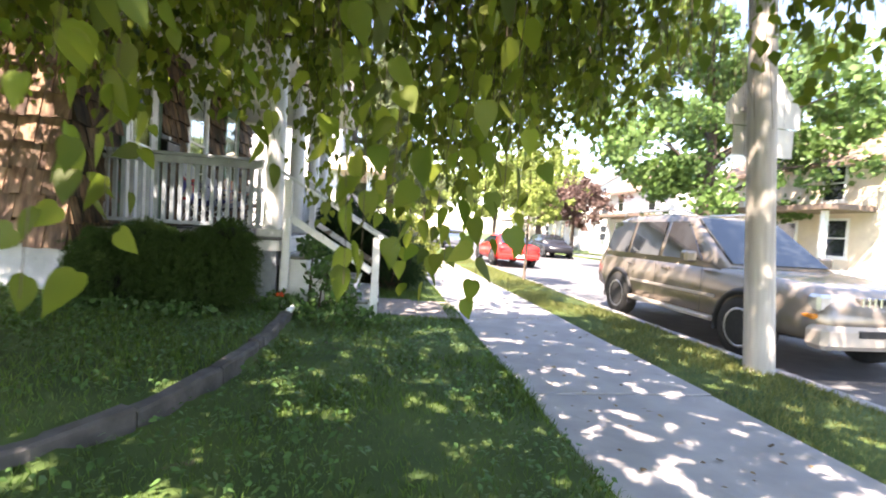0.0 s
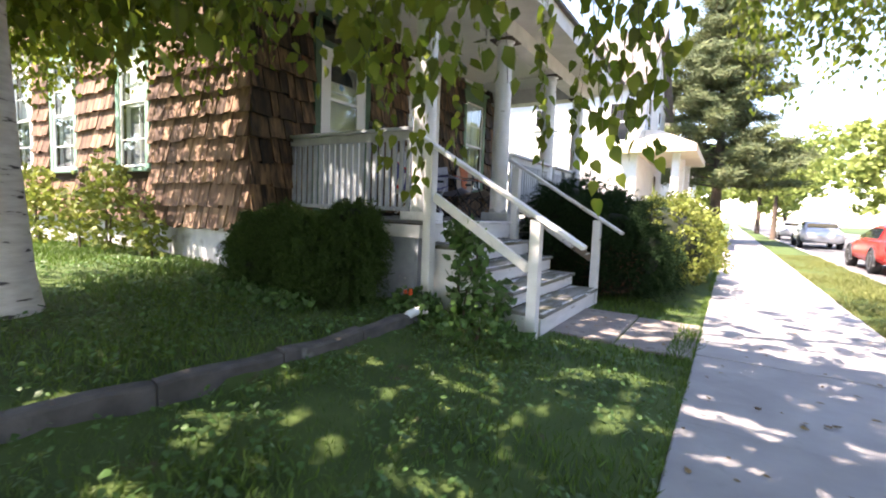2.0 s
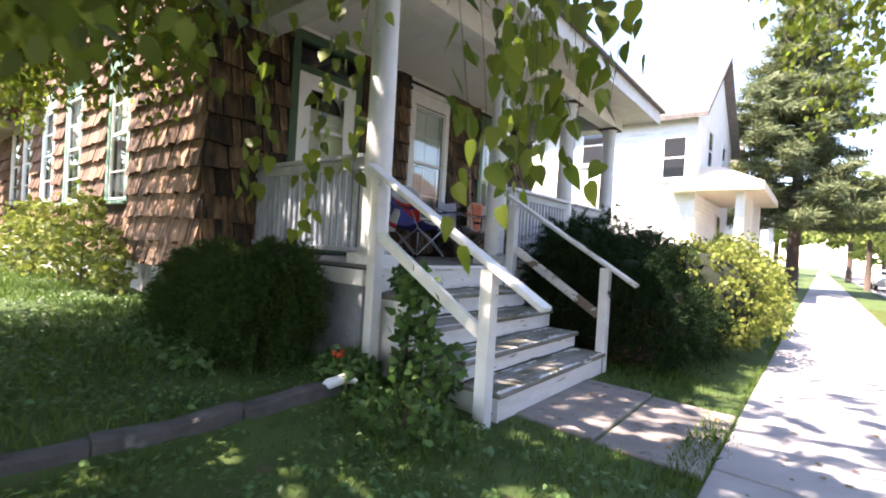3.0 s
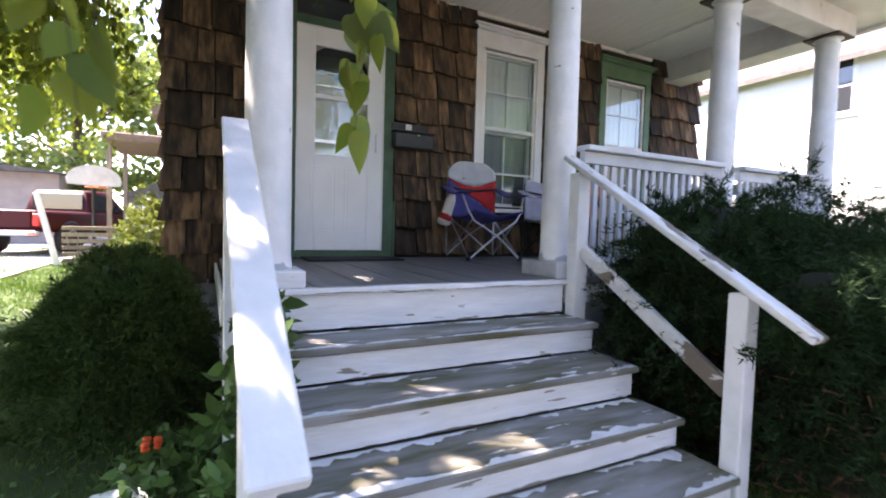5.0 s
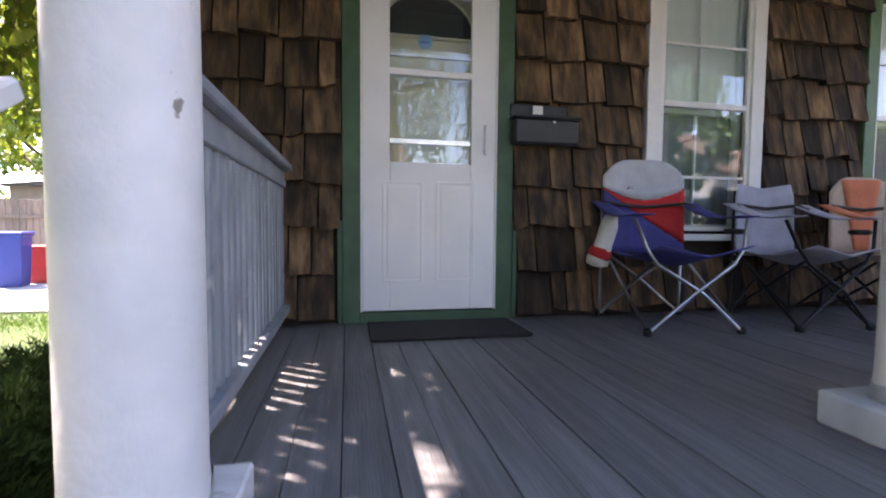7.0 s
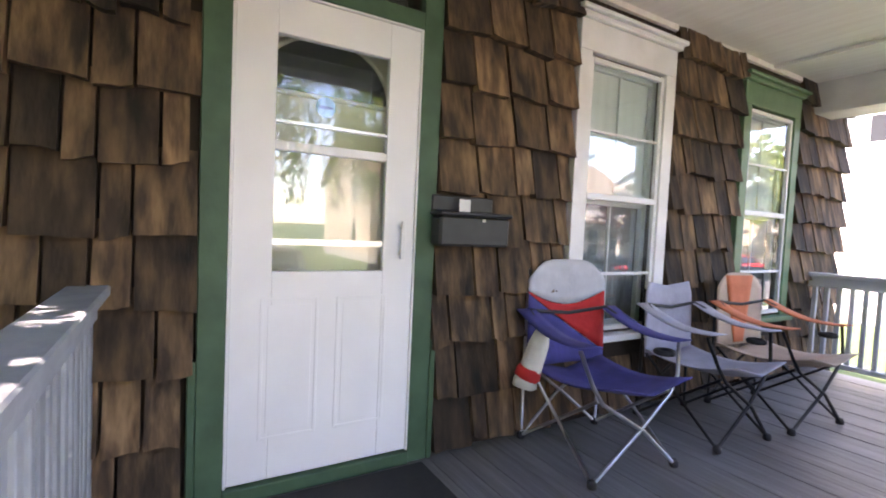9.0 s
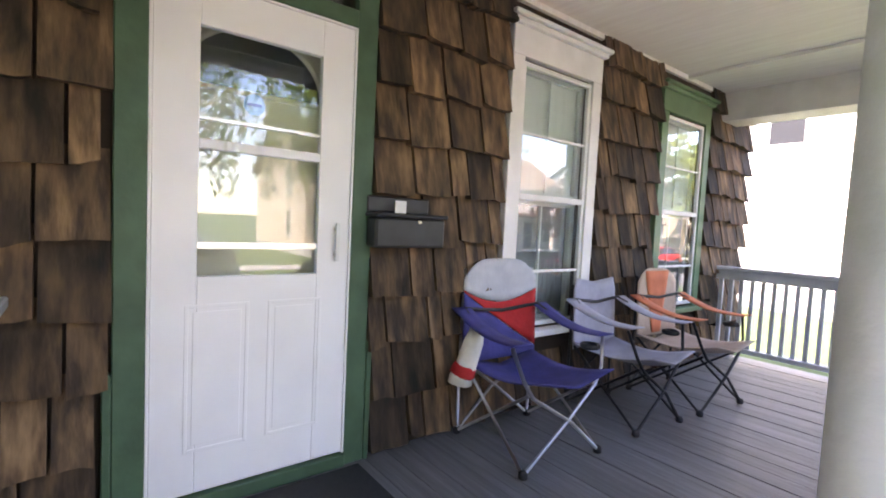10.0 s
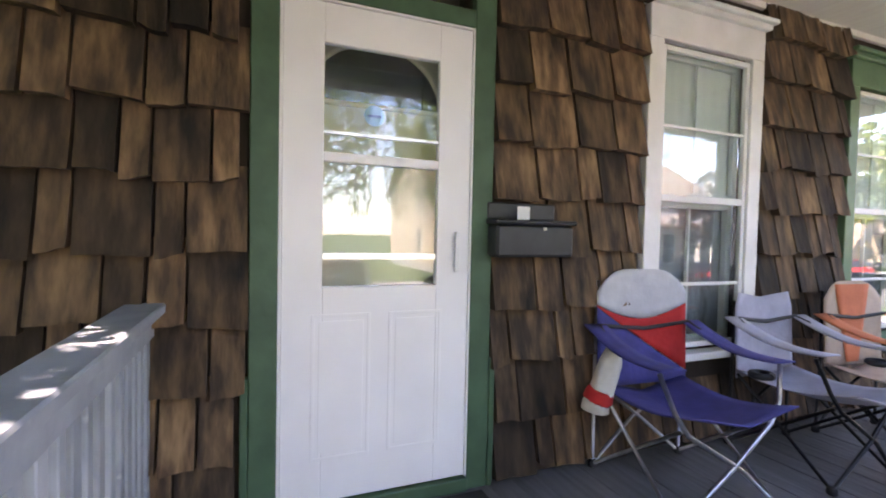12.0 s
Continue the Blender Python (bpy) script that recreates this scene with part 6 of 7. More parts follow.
def conifer(x, y, z, h, spread, seed, label):
    r = np.random.default_rng(seed)
    t = thing("conifer_tree", pose(x, y, z), label, "tree")
    part("trunk", tubes("trunk", [([(0, 0, -0.1), (0, 0, h * 0.5), (0, 0, h)], [0.28, 0.18, 0.02])], "brown_bark", True, 10), "", t)
    P, S = [], []
    for k in range(170):
        s = r.uniform(0.20, 0.97)
        az = k * 2.399 + r.uniform(-0.3, 0.3)
        L = spread * (1 - s) ** 0.7 * r.uniform(0.65, 1.1) + 0.25
        a = np.array([0, 0, h * s])
        e = a + np.array([math.cos(az) * L, math.sin(az) * L, L * r.uniform(-0.05, 0.22)])
        part("bough", tubes("bough", [([tuple(a), tuple(e)], [0.05, 0.012])], "brown_bark", True, 5), "", t)
        m = int(300 * L / spread) + 30
        f = r.uniform(0.2, 1.0, m) ** 0.8
        P.append(a + (e - a) * f[:, None] + r.normal(size=(m, 3)) * np.array([0.28, 0.28, 0.12]) * (1.1 - 0.4 * f)[:, None])
    P = np.concatenate(P)
    scatter("needles", NEEDLE_V, NEEDLE_F, np.repeat(P, 3, 0), rnd_turns(len(P) * 3, r), r.uniform(0.22, 0.5, len(P) * 3), "spruce", t)
    return t


conifer(3.8, 24.0, -0.05, 14.0, 4.3, 31, "tall dark spruce with drooping boughs beyond the neighbouring porch")
tree("street_sapling", 7.05, 5.4, -0.1, 3.6, 1.0, "slender young street tree on the grass verge", "far_leaf", 2600, 0.10, 32, 0.035, 0.4)
tree("street_tree", 7.0, 34.0, -0.1, 6.0, 2.2, "light green street tree further down the verge", "far_leaf", 3000, 0.2, 34, 0.14)
tree("street_tree", 6.8, 52.0, -0.1, 9.0, 4.0, "tall green tree far down the street", "far_leaf", 7000, 0.34, 35, 0.2)
tree("shade_tree", 18.2, 13.5, -0.1, 11.0, 5.6, "large dark green maple across the street", "maple_leaf", 20000, 0.24, 36, 0.3, 0.28)
tree("shade_tree", 18.5, -2.5, -0.1, 8.0, 3.2, "light green tree behind the utility pole across the street", "far_leaf", 6500, 0.24, 37, 0.25, 0.3)
tree("shade_tree", 17.0, 33.0, -0.1, 9.0, 4.2, "sunlit light green tree across the street", "far_leaf", 9000, 0.32, 38, 0.25)
tree("shade_tree", 16.5, 47.0, -0.1, 9.0, 4.2, "sunlit light green tree far across the street", "far_leaf", 8000, 0.36, 39, 0.25)
tree("plum_tree", 16.5, 24.5, -0.1, 5.5, 2.3, "small purple-leaved tree across the street", "purple_leaf", 4500, 0.2, 40, 0.12)
tree("shade_tree", 12.0, 90.0, -0.1, 12.0, 7.5, "distant green trees at the end of the street", "far_leaf", 8000, 0.6, 41, 0.3)
tree("shade_tree", 0.0, 75.0, -0.1, 12.0, 6.5, "distant green tree behind the houses", "far_leaf", 8000, 0.6, 42, 0.3)
tree("yard_tree", -20.0, -5.5, 0.25, 8.5, 4.5, "sunlit yellow-green tree behind the driveway", "far_leaf", 10500, 0.24, 43, 0.25, 0.15)
tree("yard_tree", -21.0, 1.0, 0.25, 9.0, 4.5, "sunlit green tree at the back of the yard", "far_leaf", 9000, 0.26, 44, 0.25, 0.12)
tree("yard_tree", -22.0, -13.0, 0.25, 10.0, 5.0, "tall green tree behind the garage", "far_leaf", 9000, 0.28, 45, 0.25, 0.15)
tree("yard_tree", -13.0, -14.0, 0.25, 8.0, 3.6, "green tree beside the garage", "maple_leaf", 12000, 0.2, 46, 0.22, 0.25)
tree("shade_tree", 16.6, -15.0, -0.1, 10.0, 5.0, "large green tree down the other end of the street", "maple_leaf", 12000, 0.28, 47, 0.3)
# added out of view, only to dapple the lawn and sidewalk with shade
tree("shade_tree", 6.6, -8.9, -0.1, 11.0, 3.3, "unseen green tree added behind the start of the walk to shade it", "maple_leaf", 4000, 0.2, 48, 0.25, 0.5)


# ---- other buildings ----
def house(name, m, lx, ly, hw, ridge, label, mat, roof_mat, wins, along="x", over=0.35, group="neighbouring houses"):
    """A plain house: walls, gable roof along local x or y, windows (side, centre, z0, width, height)."""
    h = thing(name, m, label, "house", group)
    a, b = lx / 2, ly / 2
    for spec in ((-a, a, -b, -b + 0.2, 0, hw), (-a, a, b - 0.2, b, 0, hw), (-a, -a + 0.2, -b + 0.2, b - 0.2, 0, hw), (a - 0.2, a, -b + 0.2, b - 0.2, 0, hw)):
        part("wall", boxes(spec), mat, h, "painted clapboard wall")
    part("foundation", boxes((-a - 0.02, a + 0.02, -b - 0.02, b + 0.02, -0.4, 0.45)), "foundation", h)
    boards = bmesh.new()
    for k in range(int((hw - 0.5) / 0.16)):
        z = 0.5 + k * 0.16
        box(boards, -a - 0.012, a + 0.012, -b - 0.012, b + 0.012, z, z + 0.012)
    lap = part("clapboard", boards, mat, h)
    lap["kind"] = "stuff"
    if along == "x":
        v = [(-a - over, -b - over, hw - 0.15), (a + over, -b - over, hw - 0.15), (a + over, 0, ridge), (-a - over, 0, ridge), (a + over, b + over, hw - 0.15), (-a - over, b + over, hw - 0.15)]
        g = [(-a, -b, hw), (-a, b, hw), (-a, 0, ridge - 0.25), (a, -b, hw), (a, b, hw), (a, 0, ridge - 0.25)]
    else:
        v = [(-a - over, -b - over, hw - 0.15), (-a - over, b + over, hw - 0.15), (0, b + over, ridge), (0, -b - over, ridge), (a + over, b + over, hw - 0.15), (a + over, -b - over, hw - 0.15)]
        g = [(-a, -b, hw), (a, -b, hw), (0, -b, ridge - 0.25), (-a, b, hw), (a, b, hw), (0, b, ridge - 0.25)]
    v += [(x, y, z - 0.16) for x, y, z in v]
    part("roof", mesh_of("roof", v, [(0, 1, 2, 3), (3, 2, 4, 5), (9, 8, 7, 6), (11, 10, 8, 9), (0, 6, 7, 1), (4, 10, 11, 5), (1, 7, 8, 2), (2, 8, 10, 4), (3, 9, 6, 0), (5, 11, 9, 3)], roof_mat), "", h)
    part("gable", mesh_of("gable", g, [(0, 1, 2), (3, 5, 4), (0, 3, 4, 1), (1, 4, 5, 2), (0, 2, 5, 3)], mat), "", h)
    for side, c, z0, w, ht in wins:
        mm = {"s": pose(c, -b, z0), "n": pose(c, b, z0, 0, 0, 180), "e": pose(a, c, z0, 0, 0, 90), "w": pose(-a, c, z0, 0, 0, -90)}[side]
        wd = part("window", boxes((-w / 2 - 0.1, -w / 2, -0.05, 0.0, -0.1, ht + 0.1), (w / 2, w / 2 + 0.1, -0.05, 0.0, -0.1, ht + 0.1), (-w / 2, w / 2, -0.05, 0.0, ht, ht + 0.1),
                                  (-w / 2, w / 2, -0.05, 0.0, -0.1, 0.0)), "white_paint", h, "white framed window")
        part("sill", boxes((-w / 2 - 0.15, w / 2 + 0.15, -0.07, 0.0, -0.16, -0.102)), "white_paint", wd)
        part("meeting_rail", boxes((-w / 2, w / 2, -0.035, -0.001, ht / 2 - 0.03, ht / 2 + 0.03)), "white_paint", wd)
        wd.matrix_basis = mm
        part("pane", boxes((-w / 2, w / 2, -0.025, -0.015, 0.0, ht)), "car_glass", wd, "dark window pane")
    return h


nb = house("neighbour_house", pose(-4.6, 18.6, 0.0), 11.8, 7.4, 6.3, 9.4, "white two-storey clapboard house with a front porch", "siding", "roof_shingle",
           [("s", -1.0, 4.7, 0.8, 1.4), ("s", -1.0, 2.0, 0.8, 1.5), ("s", 5.2, 4.0, 0.7, 1.4), ("s", 2.2, 4.7, 0.8, 1.4), ("s", -3.8, 4.7, 0.8, 1.4), ("s", -3.8, 2.0, 0.8, 1.5), ("e", -1.5, 4.6, 0.8, 1.4), ("e", 1.5, 4.6, 0.8, 1.4), ("e", 1.2, 1.4, 0.9, 1.6)])
npo = thing("neighbour_porch", pose(1.6, 17.4, 0.55), "cream front porch with a low hip roof and square columns", "porch")
part("deck", boxes((-1.0, 1.3, -2.6, 2.6, -0.65, 0.6)), "siding_cream", npo)
part("roof", mesh_of("roof", [(-1.0, -3.0, 3.15), (1.75, -3.0, 3.15), (1.75, 3.0, 3.15), (-1.0, 3.0, 3.15), (-1.0, -1.8, 3.95), (0.3, -1.4, 3.95), (0.3, 1.4, 3.95), (-1.0, 1.8, 3.95), (-1.0, -3.0, 2.9), (1.75, -3.0, 2.9), (1.75, 3.0, 2.9), (-1.0, 3.0, 2.9)],
                     [(0, 1, 5, 4), (1, 2, 6, 5), (2, 3, 7, 6), (4, 5, 6, 7), (8, 9, 1, 0), (9, 10, 2, 1), (10, 11, 3, 2), (11, 10, 9, 8)], "siding_cream"), "", npo, "sunlit cream porch roof")
for y in (-2.4, -0.3, 2.4):
    part("column", boxes((0.95, 1.2, y - 0.14, y + 0.14, 0.6, 2.9), (0.9, 1.25, y - 0.2, y + 0.2, 0.6, 1.4), bevel=0.01), "white_paint", npo)
part("column", boxes((-0.5, -0.26, -2.54, -2.3, 0.6, 2.9), bevel=0.01), "white_paint", npo)
for i, (y, lab) in enumerate(((30.5, "pale two-storey house down the street"), (44.0, "pale house far down the street"), (58.0, "white house far down the street"))):
    house("row_house", pose(-5.0, y, 0.0), 11, 7.2, 5.6, 8.4, lab, "siding", "roof_shingle", [("s", 3.6, 3.6, 0.8, 1.4), ("s", 0.6, 3.6, 0.8, 1.4), ("e", -1.8, 3.6, 0.8, 1.4), ("e", 1.8, 3.6, 0.8, 1.4), ("e", 0, 1.0, 1.2, 1.6)])
FAR_WINS = [("w", -2.2, 3.5, 0.9, 1.4), ("w", 2.2, 3.5, 0.9, 1.4), ("w", -2.4, 1.1, 1.0, 1.5), ("w", 2.4, 1.1, 1.0, 1.5), ("w", 0.0, 0.5, 1.0, 2.0), ("s", -2.0, 3.5, 0.8, 1.4), ("s", -2.0, 1.1, 0.8, 1.4)]
for y, mat, rm, lab in ((-16.0, "siding", "roof_shingle", "white house across the street"), (-1.5, "siding", "roof_brown", "white two-storey house across the street"), (13.5, "siding_cream", "roof_brown", "cream house with a brown roof across the street"),
                        (27.0, "siding", "roof_brown", "pale house with a brown roof across the street"), (41.0, "siding", "roof_shingle", "white house further across the street"), (56.0, "siding_cream", "roof_shingle", "pale house far across the street")):
    hs = house("street_house", pose(27.0, y, -0.1), 9, 8.4, 5.2, 8.2, lab, mat, rm, FAR_WINS, along="y")
    part("porch_floor", boxes((-6.3, -4.52, -3.6, 3.6, -0.2, 0.5)), "foundation", hs)
    part("porch_roof", boxes((-6.6, -4.4, -4.0, 4.0, 2.9, 3.15), bevel=0.03), rm, hs)
    for yy in (-3.4, 0.9, 3.4):
        part("porch_post", boxes((-6.25, -6.05, yy - 0.1, yy + 0.1, 0.5, 2.9), bevel=0.01), "white_paint", hs)

gar = thing("garage", pose(-19.5, -8.6, 0.25), "pale tan garage with a low roof behind the driveway", "garage")
part("wall", boxes((-3, 3, -3.2, 3.2, 0, 2.5)), "garage_paint", gar)
part("roof", mesh_of("roof", [(-3.4, -3.6, 2.45), (3.4, -3.6, 2.45), (3.4, 3.6, 2.45), (-3.4, 3.6, 2.45), (-3.4, 0, 2.85), (3.4, 0, 2.85)], [(0, 1, 5, 4), (2, 3, 4, 5), (1, 2, 5), (3, 0, 4), (3, 2, 1, 0)], "roof_shingle"), "", gar)
fence = thing("board_fence", pose(-10.4, -7.9, 0.25, 0, 0, 90), "weathered wooden board fence beside the garage", "fence")
bd = boxes((-0.068, 0.068, -0.012, 0.012, 0.0, 1.75), bevel=0.004)
b0 = part("board", bd, "weathered_wood", fence)
b0.location = (-2.4, 0, 0)
for k in range(1, 26):
    o = new("board", b0.data)
    o.parent = fence
    o.location = (-2.4 + k * 0.145, 0, 0.015 * math.sin(k * 1.9))
part("rail", boxes((-2.5, 1.3, -0.06, -0.014, 0.4, 0.49), (-2.5, 1.3, -0.06, -0.014, 1.3, 1.39)), "weathered_wood", fence)
shed = thing("garden_shed", pose(-15.0, -1.4, 0.25), "small grey shed with a low gable roof", "shed")
part("wall", boxes((-1.4, 1.4, -1.6, 1.6, 0, 1.7)), "grey_paint", shed)
part("roof", mesh_of("roof", [(-1.6, -1.9, 1.65), (1.6, -1.9, 1.65), (1.6, 1.9, 1.65), (-1.6, 1.9, 1.65), (-1.6, 0, 2.5), (1.6, 0, 2.5)], [(0, 1, 5, 4), (2, 3, 4, 5), (1, 2, 5), (3, 0, 4), (3, 2, 1, 0)], "roof_shingle"), "", shed)
gz = thing("back_porch", pose(-10.0, -2.0, 0.25), "small roofed back porch on thin posts", "porch")
part("roof", boxes((-1.4, 1.4, -0.9, 0.9, 2.75, 2.95), bevel=0.03), "roof_brown", gz)
for x in (-1.2, 1.2):
    part("post", boxes((x - 0.05, x + 0.05, -0.8, -0.7, 0.0, 2.75)), "weathered_wood", gz)
hoop = thing("basketball_hoop", pose(-8.3, -2.95, 0.25, 0, 0, 18), "white fan-shaped basketball backboard on a pole", "basketball hoop")
fan = [(0.0, 0.0)] + [(0.5 * math.cos(a), 0.12 + 0.34 * math.sin(a)) for a in np.linspace(-0.3, math.pi + 0.3, 15)]
fv = [(dx, u, 1.66 + w) for dx in (0.0, 0.03) for u, w in fan]
nf = len(fan)
part("backboard", mesh_of("backboard", fv, [(nf + 0, nf + i, nf + i + 1) for i in range(1, nf - 1)] + [(0, i + 1, i) for i in range(1, nf - 1)] + [(i, i + 1, nf + i + 1, nf + i) for i in range(1, nf - 1)], "plastic_white"), "", hoop)
part("pole", tubes("pole", [([(-0.1, 0, 0), (-0.08, 0, 1.8)], 0.04)], "black_metal"), "", hoop)
part("rim", tubes("rim", [([(0.25 + 0.2 * math.cos(a), 0.2 * math.sin(a), 1.62) for a in np.linspace(0, 6.283, 17)], 0.012)], "cloth_orange"), "", hoop)
stack = thing("wood_stack", pose(-7.3, -2.75, 0.25, 0, 0, 10), "small stack of weathered boards and pale posts", "wood stack")
for k in range(6):
    part("board", boxes((-0.08, 0.08, -0.55, 0.55, 0.05 + k * 0.13, 0.13 + k * 0.13), bevel=0.006), "weathered_wood", stack)
for y, t in ((-0.62, 12), (0.55, -14)):
    p = part("post", boxes((-0.05, 0.05, -0.05, 0.05, 0.0, 1.45), bevel=0.006), "plastic_white", stack, "pale leaning post")
    p.matrix_basis = pose(0.1, y, 0, t, 0, 0)
for x, y, mat, hgt, lab in ((-7.2, -6.15, "bin_blue", 1.0, "blue wheeled rubbish bin on the driveway"), (-7.8, -5.98, "bin_red", 0.72, "red plastic bin on the driveway")):
    bn = thing("rubbish_bin", pose(x, y, 0.27, 0, 0, 8), lab, "bin")
    v, q = lathe([(0.24, 0.0), (0.25, 0.02), (0.30, hgt * 0.92), (0.33, hgt * 0.93), (0.33, hgt * 0.97)], 4)
    ob = part("body", mesh_of("body", v, q, mat), "", bn)
    ob.rotation_euler = (0, 0, math.pi / 4)
    part("lid", boxes((-0.25, 0.26, -0.26, 0.26, hgt * 0.975, hgt * 1.02), bevel=0.02), mat, bn)

# ---- pieces of floor and walls ----
floor = part("floor", boxes((0.0, 2.06, PY0, PY1, 0.80, FLOOR - 0.03)), "wall_core")
tagged(floor, "grey weathered plank floor of the porch", "floor", kind="structure")
pw = 0.132
nb = int((PY1 - PY0) / pw)
for k in range(nb):
    a = PY0 + k * pw
    front = 2.078 if SY0 - 0.02 < a + pw / 2 < SY1 + 0.02 else 2.10
    key = "p_long" if front > 2.09 else "p_short"
    if key not in MATS:
        MATS[key] = boxes((0.0, front, 0.0015, pw - 0.0015, -0.029, 0.0), bevel=0.0015)
        me = bpy.data.meshes.new("plank")
        MATS[key].to_mesh(me)
        me.materials.append(MATS["deck"])
        MATS[key] = me
    o = new("plank", MATS[key])
    o.parent = floor
    o.location = (0.0, a, FLOOR + 0.0015 * math.sin(k * 2.9))

srng = random.Random(21)
ROW = 0.265


def shingle_mesh(width, mat, seed):
    """A split cedar shake: thick at the butt, uneven lower edge, slightly cupped. Local x along the wall, y out of it."""
    r = random.Random(seed)
    n = 3
    vs = []
    skew = r.uniform(-0.012, 0.012)
    for i in range(n + 1):
        u = (i / n - 0.5) * width
        low = r.uniform(-0.006, 0.006) + skew * (i / n - 0.5) * 2
        cup = 0.006 * (2 * i / n - 1) ** 2
        vs += [(u, 0.076 + cup, low), (u, 0.004, 0.33), (u, 0.020 + cup, low + 0.002), (u, -0.004, 0.33)]
    fs = []
    for i in range(n):
        a, b = i * 4, (i + 1) * 4
        fs += [(a, a + 1, b + 1, b), (a + 2, b + 2, b + 3, a + 3), (a, b, b + 2, a + 2)]
    fs += [(0, 2, 3, 1), (n * 4, n * 4 + 1, n * 4 + 3, n * 4 + 2)]
    return mesh_of("shingle", vs, fs, mat)


WIDTHS = [0.10, 0.13, 0.16, 0.19, 0.215, 0.24, 0.27]
SETS = {m: [[shingle_mesh(w - 0.013, m, 100 * i + j) for j in range(3)] for i, w in enumerate(WIDTHS)] for m in ("shingle", "shingle_side", "shingle_rest")}


def course(lo, hi, z, gaps):
    """Places (u, width index) along one course, left out where an opening stands."""
    out, u = [], lo
    free = [(lo, hi)]
    for a, b, c, d in gaps:
        if z + ROW * 0.8 > c and z < d:
            nxt = []
            for p, q in free:
                if b <= p or a >= q:
                    nxt.append((p, q))
                else:
                    nxt += [(p, a), (b, q)]
            free = nxt
    for p, q in free:
        u = p
        while q - u > 0.085:
            fit = [i for i, w in enumerate(WIDTHS) if w <= q - u + 0.012]
            i = srng.choice(fit)
            rest = q - u - WIDTHS[i]
            if 0.012 < rest < 0.10 and i > 0 and len(fit) > 1:
                i = max(k for k in fit if q - u - WIDTHS[k] >= 0.10 or q - u - WIDTHS[k] < 0.012) if any(q - u - WIDTHS[k] >= 0.10 or q - u - WIDTHS[k] < 0.012 for k in fit) else i
            out.append((u + WIDTHS[i] / 2, i))
            u += WIDTHS[i]
    return out


count = 0
front_gaps = [(-0.105, 0.945, 0.0, 3.5), (-0.135, 0.975, 0.0, 1.45), (WIN1[0] - 0.11, WIN1[1] + 0.11, WIN1[2] - 0.07, WIN1[3] + 0.22), (WIN2[0] - 0.11, WIN2[1] + 0.11, WIN2[2] - 0.07, WIN2[3] + 0.22)]
for r in range(11):
    z = 0.69 + r * ROW
    for u, i in course(HOUSE_Y0 - 0.03, HOUSE_Y1 + 0.03, z, front_gaps):
        if z < 0.85 and -0.5 < u < 5.1:
            continue
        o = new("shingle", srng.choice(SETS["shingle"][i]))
        o.parent = wall_front
        o.matrix_basis = pose(0.0, u, z + srng.uniform(-0.02, 0.02), 0, srng.uniform(-1.2, 1.2), 0) @ pose(0, 0, 0, 0, 0, -90)
        count += 1
rest_v, rest_f = [], []
side_gaps = [(a - 0.11, b + 0.11, c - 0.07, d + 0.22) for a, b, c, d in SIDE_WINS]
for r in range(13):
    z = 0.69 + r * ROW
    for u, i in course(-12.0, 0.03, z, side_gaps):
        m = pose(u, HOUSE_Y0, z + srng.uniform(-0.02, 0.02), 0, srng.uniform(-1.2, 1.2), 0) @ pose(0, 0, 0, 0, 0, 180)
        if u > -4.4 and r < 12:
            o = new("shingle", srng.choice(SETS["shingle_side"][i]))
            o.parent = wall_left
            o.matrix_basis = m
        else:
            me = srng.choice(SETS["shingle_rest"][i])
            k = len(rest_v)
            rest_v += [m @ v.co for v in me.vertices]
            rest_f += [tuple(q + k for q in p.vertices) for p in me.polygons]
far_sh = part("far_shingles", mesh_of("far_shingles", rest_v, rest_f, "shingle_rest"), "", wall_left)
far_sh["kind"] = "stuff"

# ---- grass ----
grng = np.random.default_rng(8)


def tuft_field(name, n, x0, x1, y0, y1, h, keep, label, mat="grass_blade"):
    X, Y = grng.uniform(x0, x1, n), grng.uniform(y0, y1, n)
    ok = np.array([keep(a, b) for a, b in zip(X, Y)])
    X, Y = X[ok], Y[ok]
    Z = np.array([ground_z(a, b) for a, b in zip(X, Y)])
    m = len(X)
    tall = np.array([0.7 + 0.7 * noise.noise(Vector((a * 1.3, b * 1.3, 0.5))) for a, b in zip(X, Y)])
    S = h * np.clip(tall, 0.35, 1.6) * grng.uniform(0.5, 1.2, m)
    blade_v = [(-0.07, 0, -0.1), (0.07, 0, -0.1), (0.045, 0.10, 0.55), (-0.045, 0.10, 0.55), (0.0, 0.38, 1.0)]
    blade_f = [(0, 1, 2, 3), (3, 2, 4)]
    ob = scatter(name, blade_v, blade_f, np.stack([X, Y, Z], 1), turns_of(grng.normal(size=m) * 0.35, grng.normal(size=m) * 0.35, grng.uniform(0, 6.28, m)), S, mat)
    tagged(ob, label, "grass", kind="stuff")


def on_lawn(x, y):
    if 3.15 < x < 4.42 and -0.26 < y < 1.08:
        return False
    if abs(x - edge_x(y)) < 0.07 and y < -0.9:
        return False
    return not (x > -0.1 and x < 2.1 and y > -0.7) and not (2.0 < x < 3.3 and -0.6 < y < 1.5) and not (y > -1.0 and x < 0)


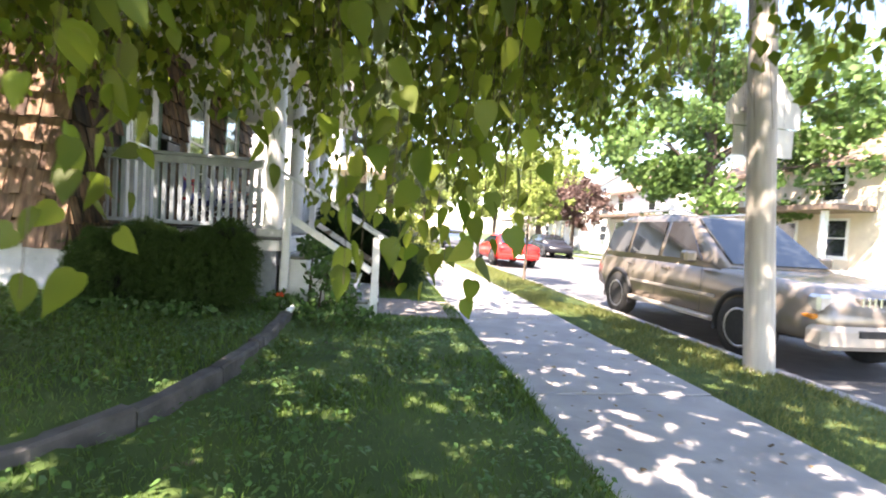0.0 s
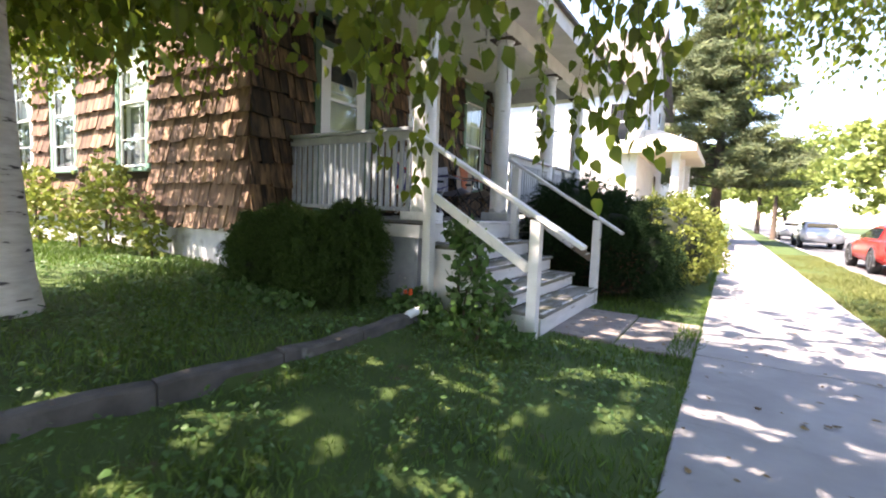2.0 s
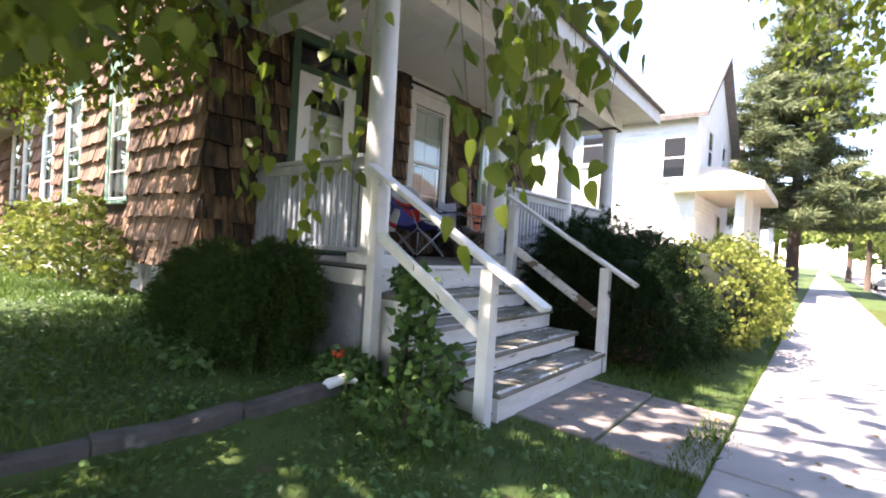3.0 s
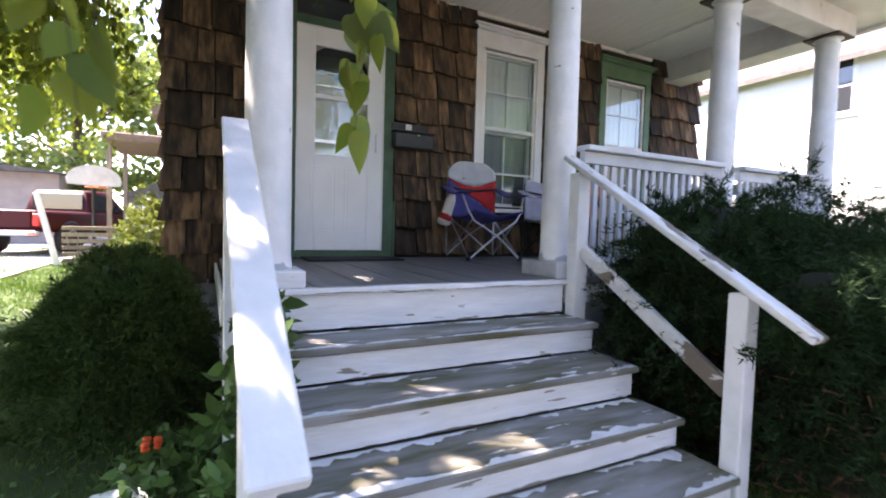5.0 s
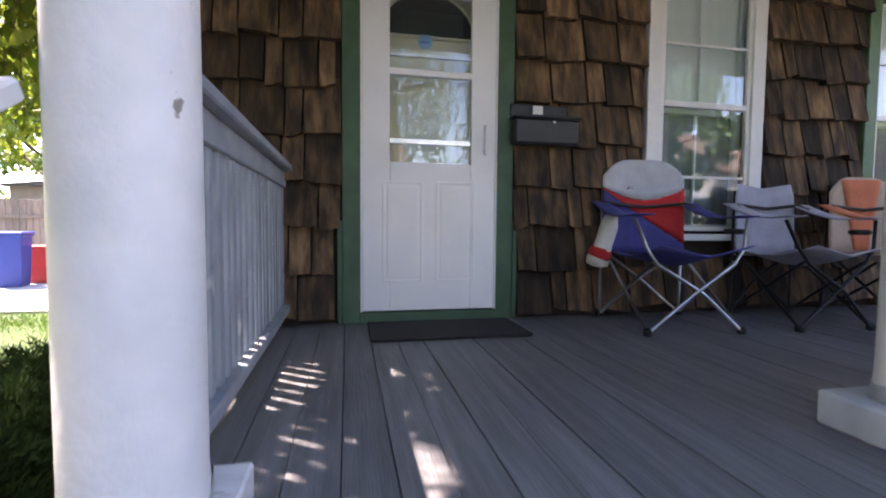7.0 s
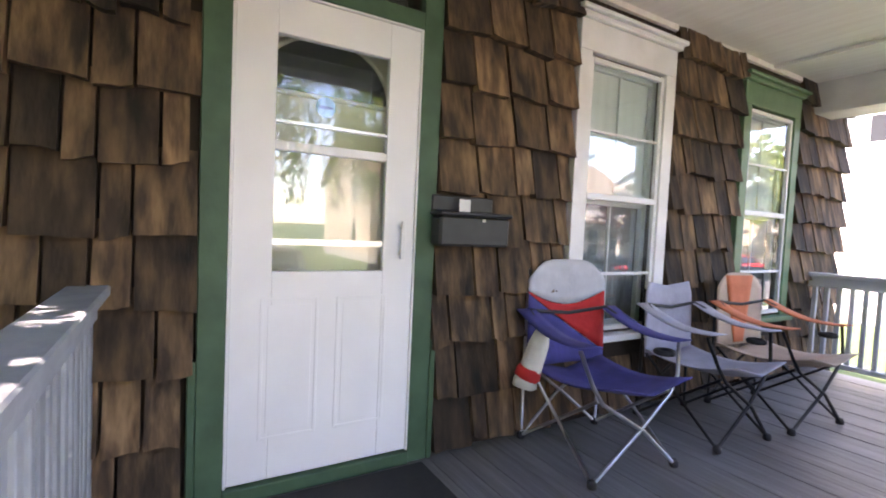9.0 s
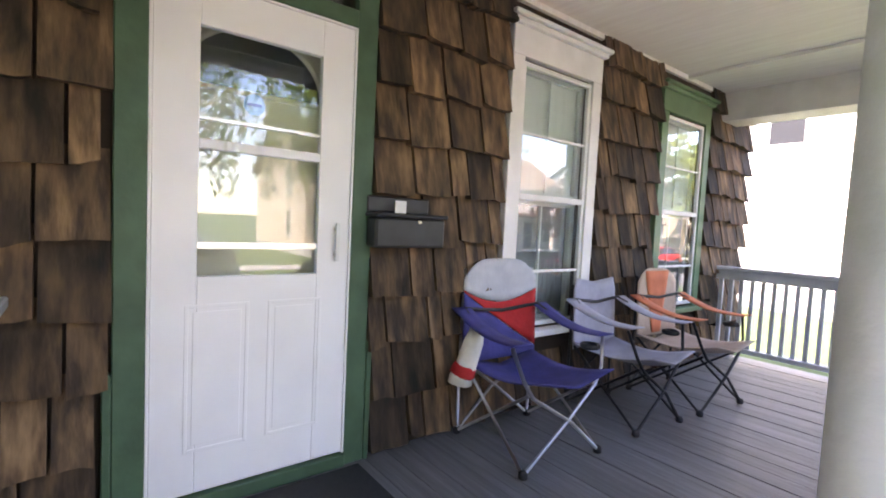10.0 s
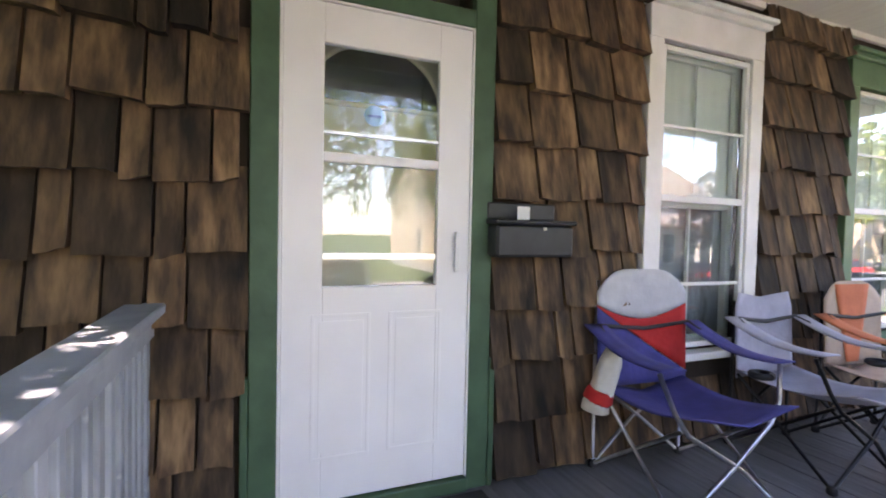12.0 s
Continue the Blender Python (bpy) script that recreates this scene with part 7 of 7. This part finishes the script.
tuft_field("lawn_grass", 110000, -3.5, 4.44, -7.4, 2.2, 0.075, on_lawn, "dense shaded green lawn grass with longer tufts")
tuft_field("far_lawn_grass", 30000, -14, -3.5, -5.0, -1.2, 0.09, lambda x, y: True, "sunlit green lawn beside the house")
tuft_field("verge_grass", 60000, 5.94, 7.24, -6.5, 16, 0.07, lambda x, y: True, "sunlit dry green grass verge between sidewalk and kerb", "verge_blade")
tuft_field("bed_grass", 9000, 2.0, 4.44, 1.1, 14, 0.07, lambda x, y: x > 3.3 or y > 5.5, "green grass edge beside the bushes")
tuft_field("edge_grass", 9000, 4.36, 4.52, -7.4, 12, 0.085, lambda x, y: x < 4.40 + 0.10 * (noise.noise(Vector((0, y * 1.7, 0))) + 0.5 * noise.noise(Vector((0, y * 6, 2))) + 0.4) and not (-0.2 < y < 1.0 and x < 4.38), "ragged grass growing over the sidewalk edge")
tuft_field("kerbside_grass", 6000, 5.86, 5.98, -6.5, 12, 0.08, lambda x, y: x > 5.97 - 0.10 * (noise.noise(Vector((4, y * 1.9, 0))) + 0.5 * noise.noise(Vector((4, y * 6, 2))) + 0.4), "ragged grass growing over the verge side of the sidewalk", "verge_blade")
tuft_field("joint_grass", 1500, 4.22, 4.47, -0.45, 1.2, 0.085, lambda x, y: noise.noise(Vector((x * 5, y * 3.1, 4))) > -0.15, "grass grown over the joint between walk and sidewalk")
n = 420
X, Y = grng.uniform(3.3, 5.9, n), grng.uniform(-6.5, 3.0, n)
keep = (X > 4.45) & (grng.uniform(size=n) < 0.75) | (X < 4.4) & (Y > -0.2) & (Y < 1.0)
X, Y = X[keep], Y[keep]
Z = np.where(X > 4.42, -0.074, np.where(X > 3.806, -0.049, -0.029))
m = len(X)
fallen = scatter("fallen_leaves", LEAF_V, LEAF_F, np.stack([X, Y, Z], 1), turns_of(np.full(m, 1.571) + grng.normal(size=m) * 0.15, grng.normal(size=m) * 0.15, grng.uniform(0, 6.28, m)), grng.uniform(0.025, 0.055, m), "dry_leaf")
tagged(fallen, "small brown fallen leaves on the concrete", "fallen leaves", kind="stuff")
n = 14000
X, Y = grng.uniform(-1.5, 4.42, n), grng.uniform(-6.6, -0.6, n)
keep = np.array([on_lawn(a, b) and noise.noise(Vector((a * 1.6, b * 1.6, 9))) + 0.4 * noise.noise(Vector((a * 6, b * 6, 2))) > -0.12 for a, b in zip(X, Y)])
X, Y = X[keep], Y[keep]
m = len(X)
Z = np.array([ground_z(a, b) for a, b in zip(X, Y)]) + grng.uniform(0.03, 0.075, m)
weeds = scatter("lawn_clover", LEAF_V, LEAF_F, np.stack([X, Y, Z], 1), turns_of(grng.uniform(0.9, 1.5, m), grng.normal(size=m) * 0.3, grng.uniform(0, 6.28, m)), grng.uniform(0.022, 0.048, m), "vine_leaf")
tagged(weeds, "patches of low broad-leaved clover in the lawn", "clover", kind="stuff")
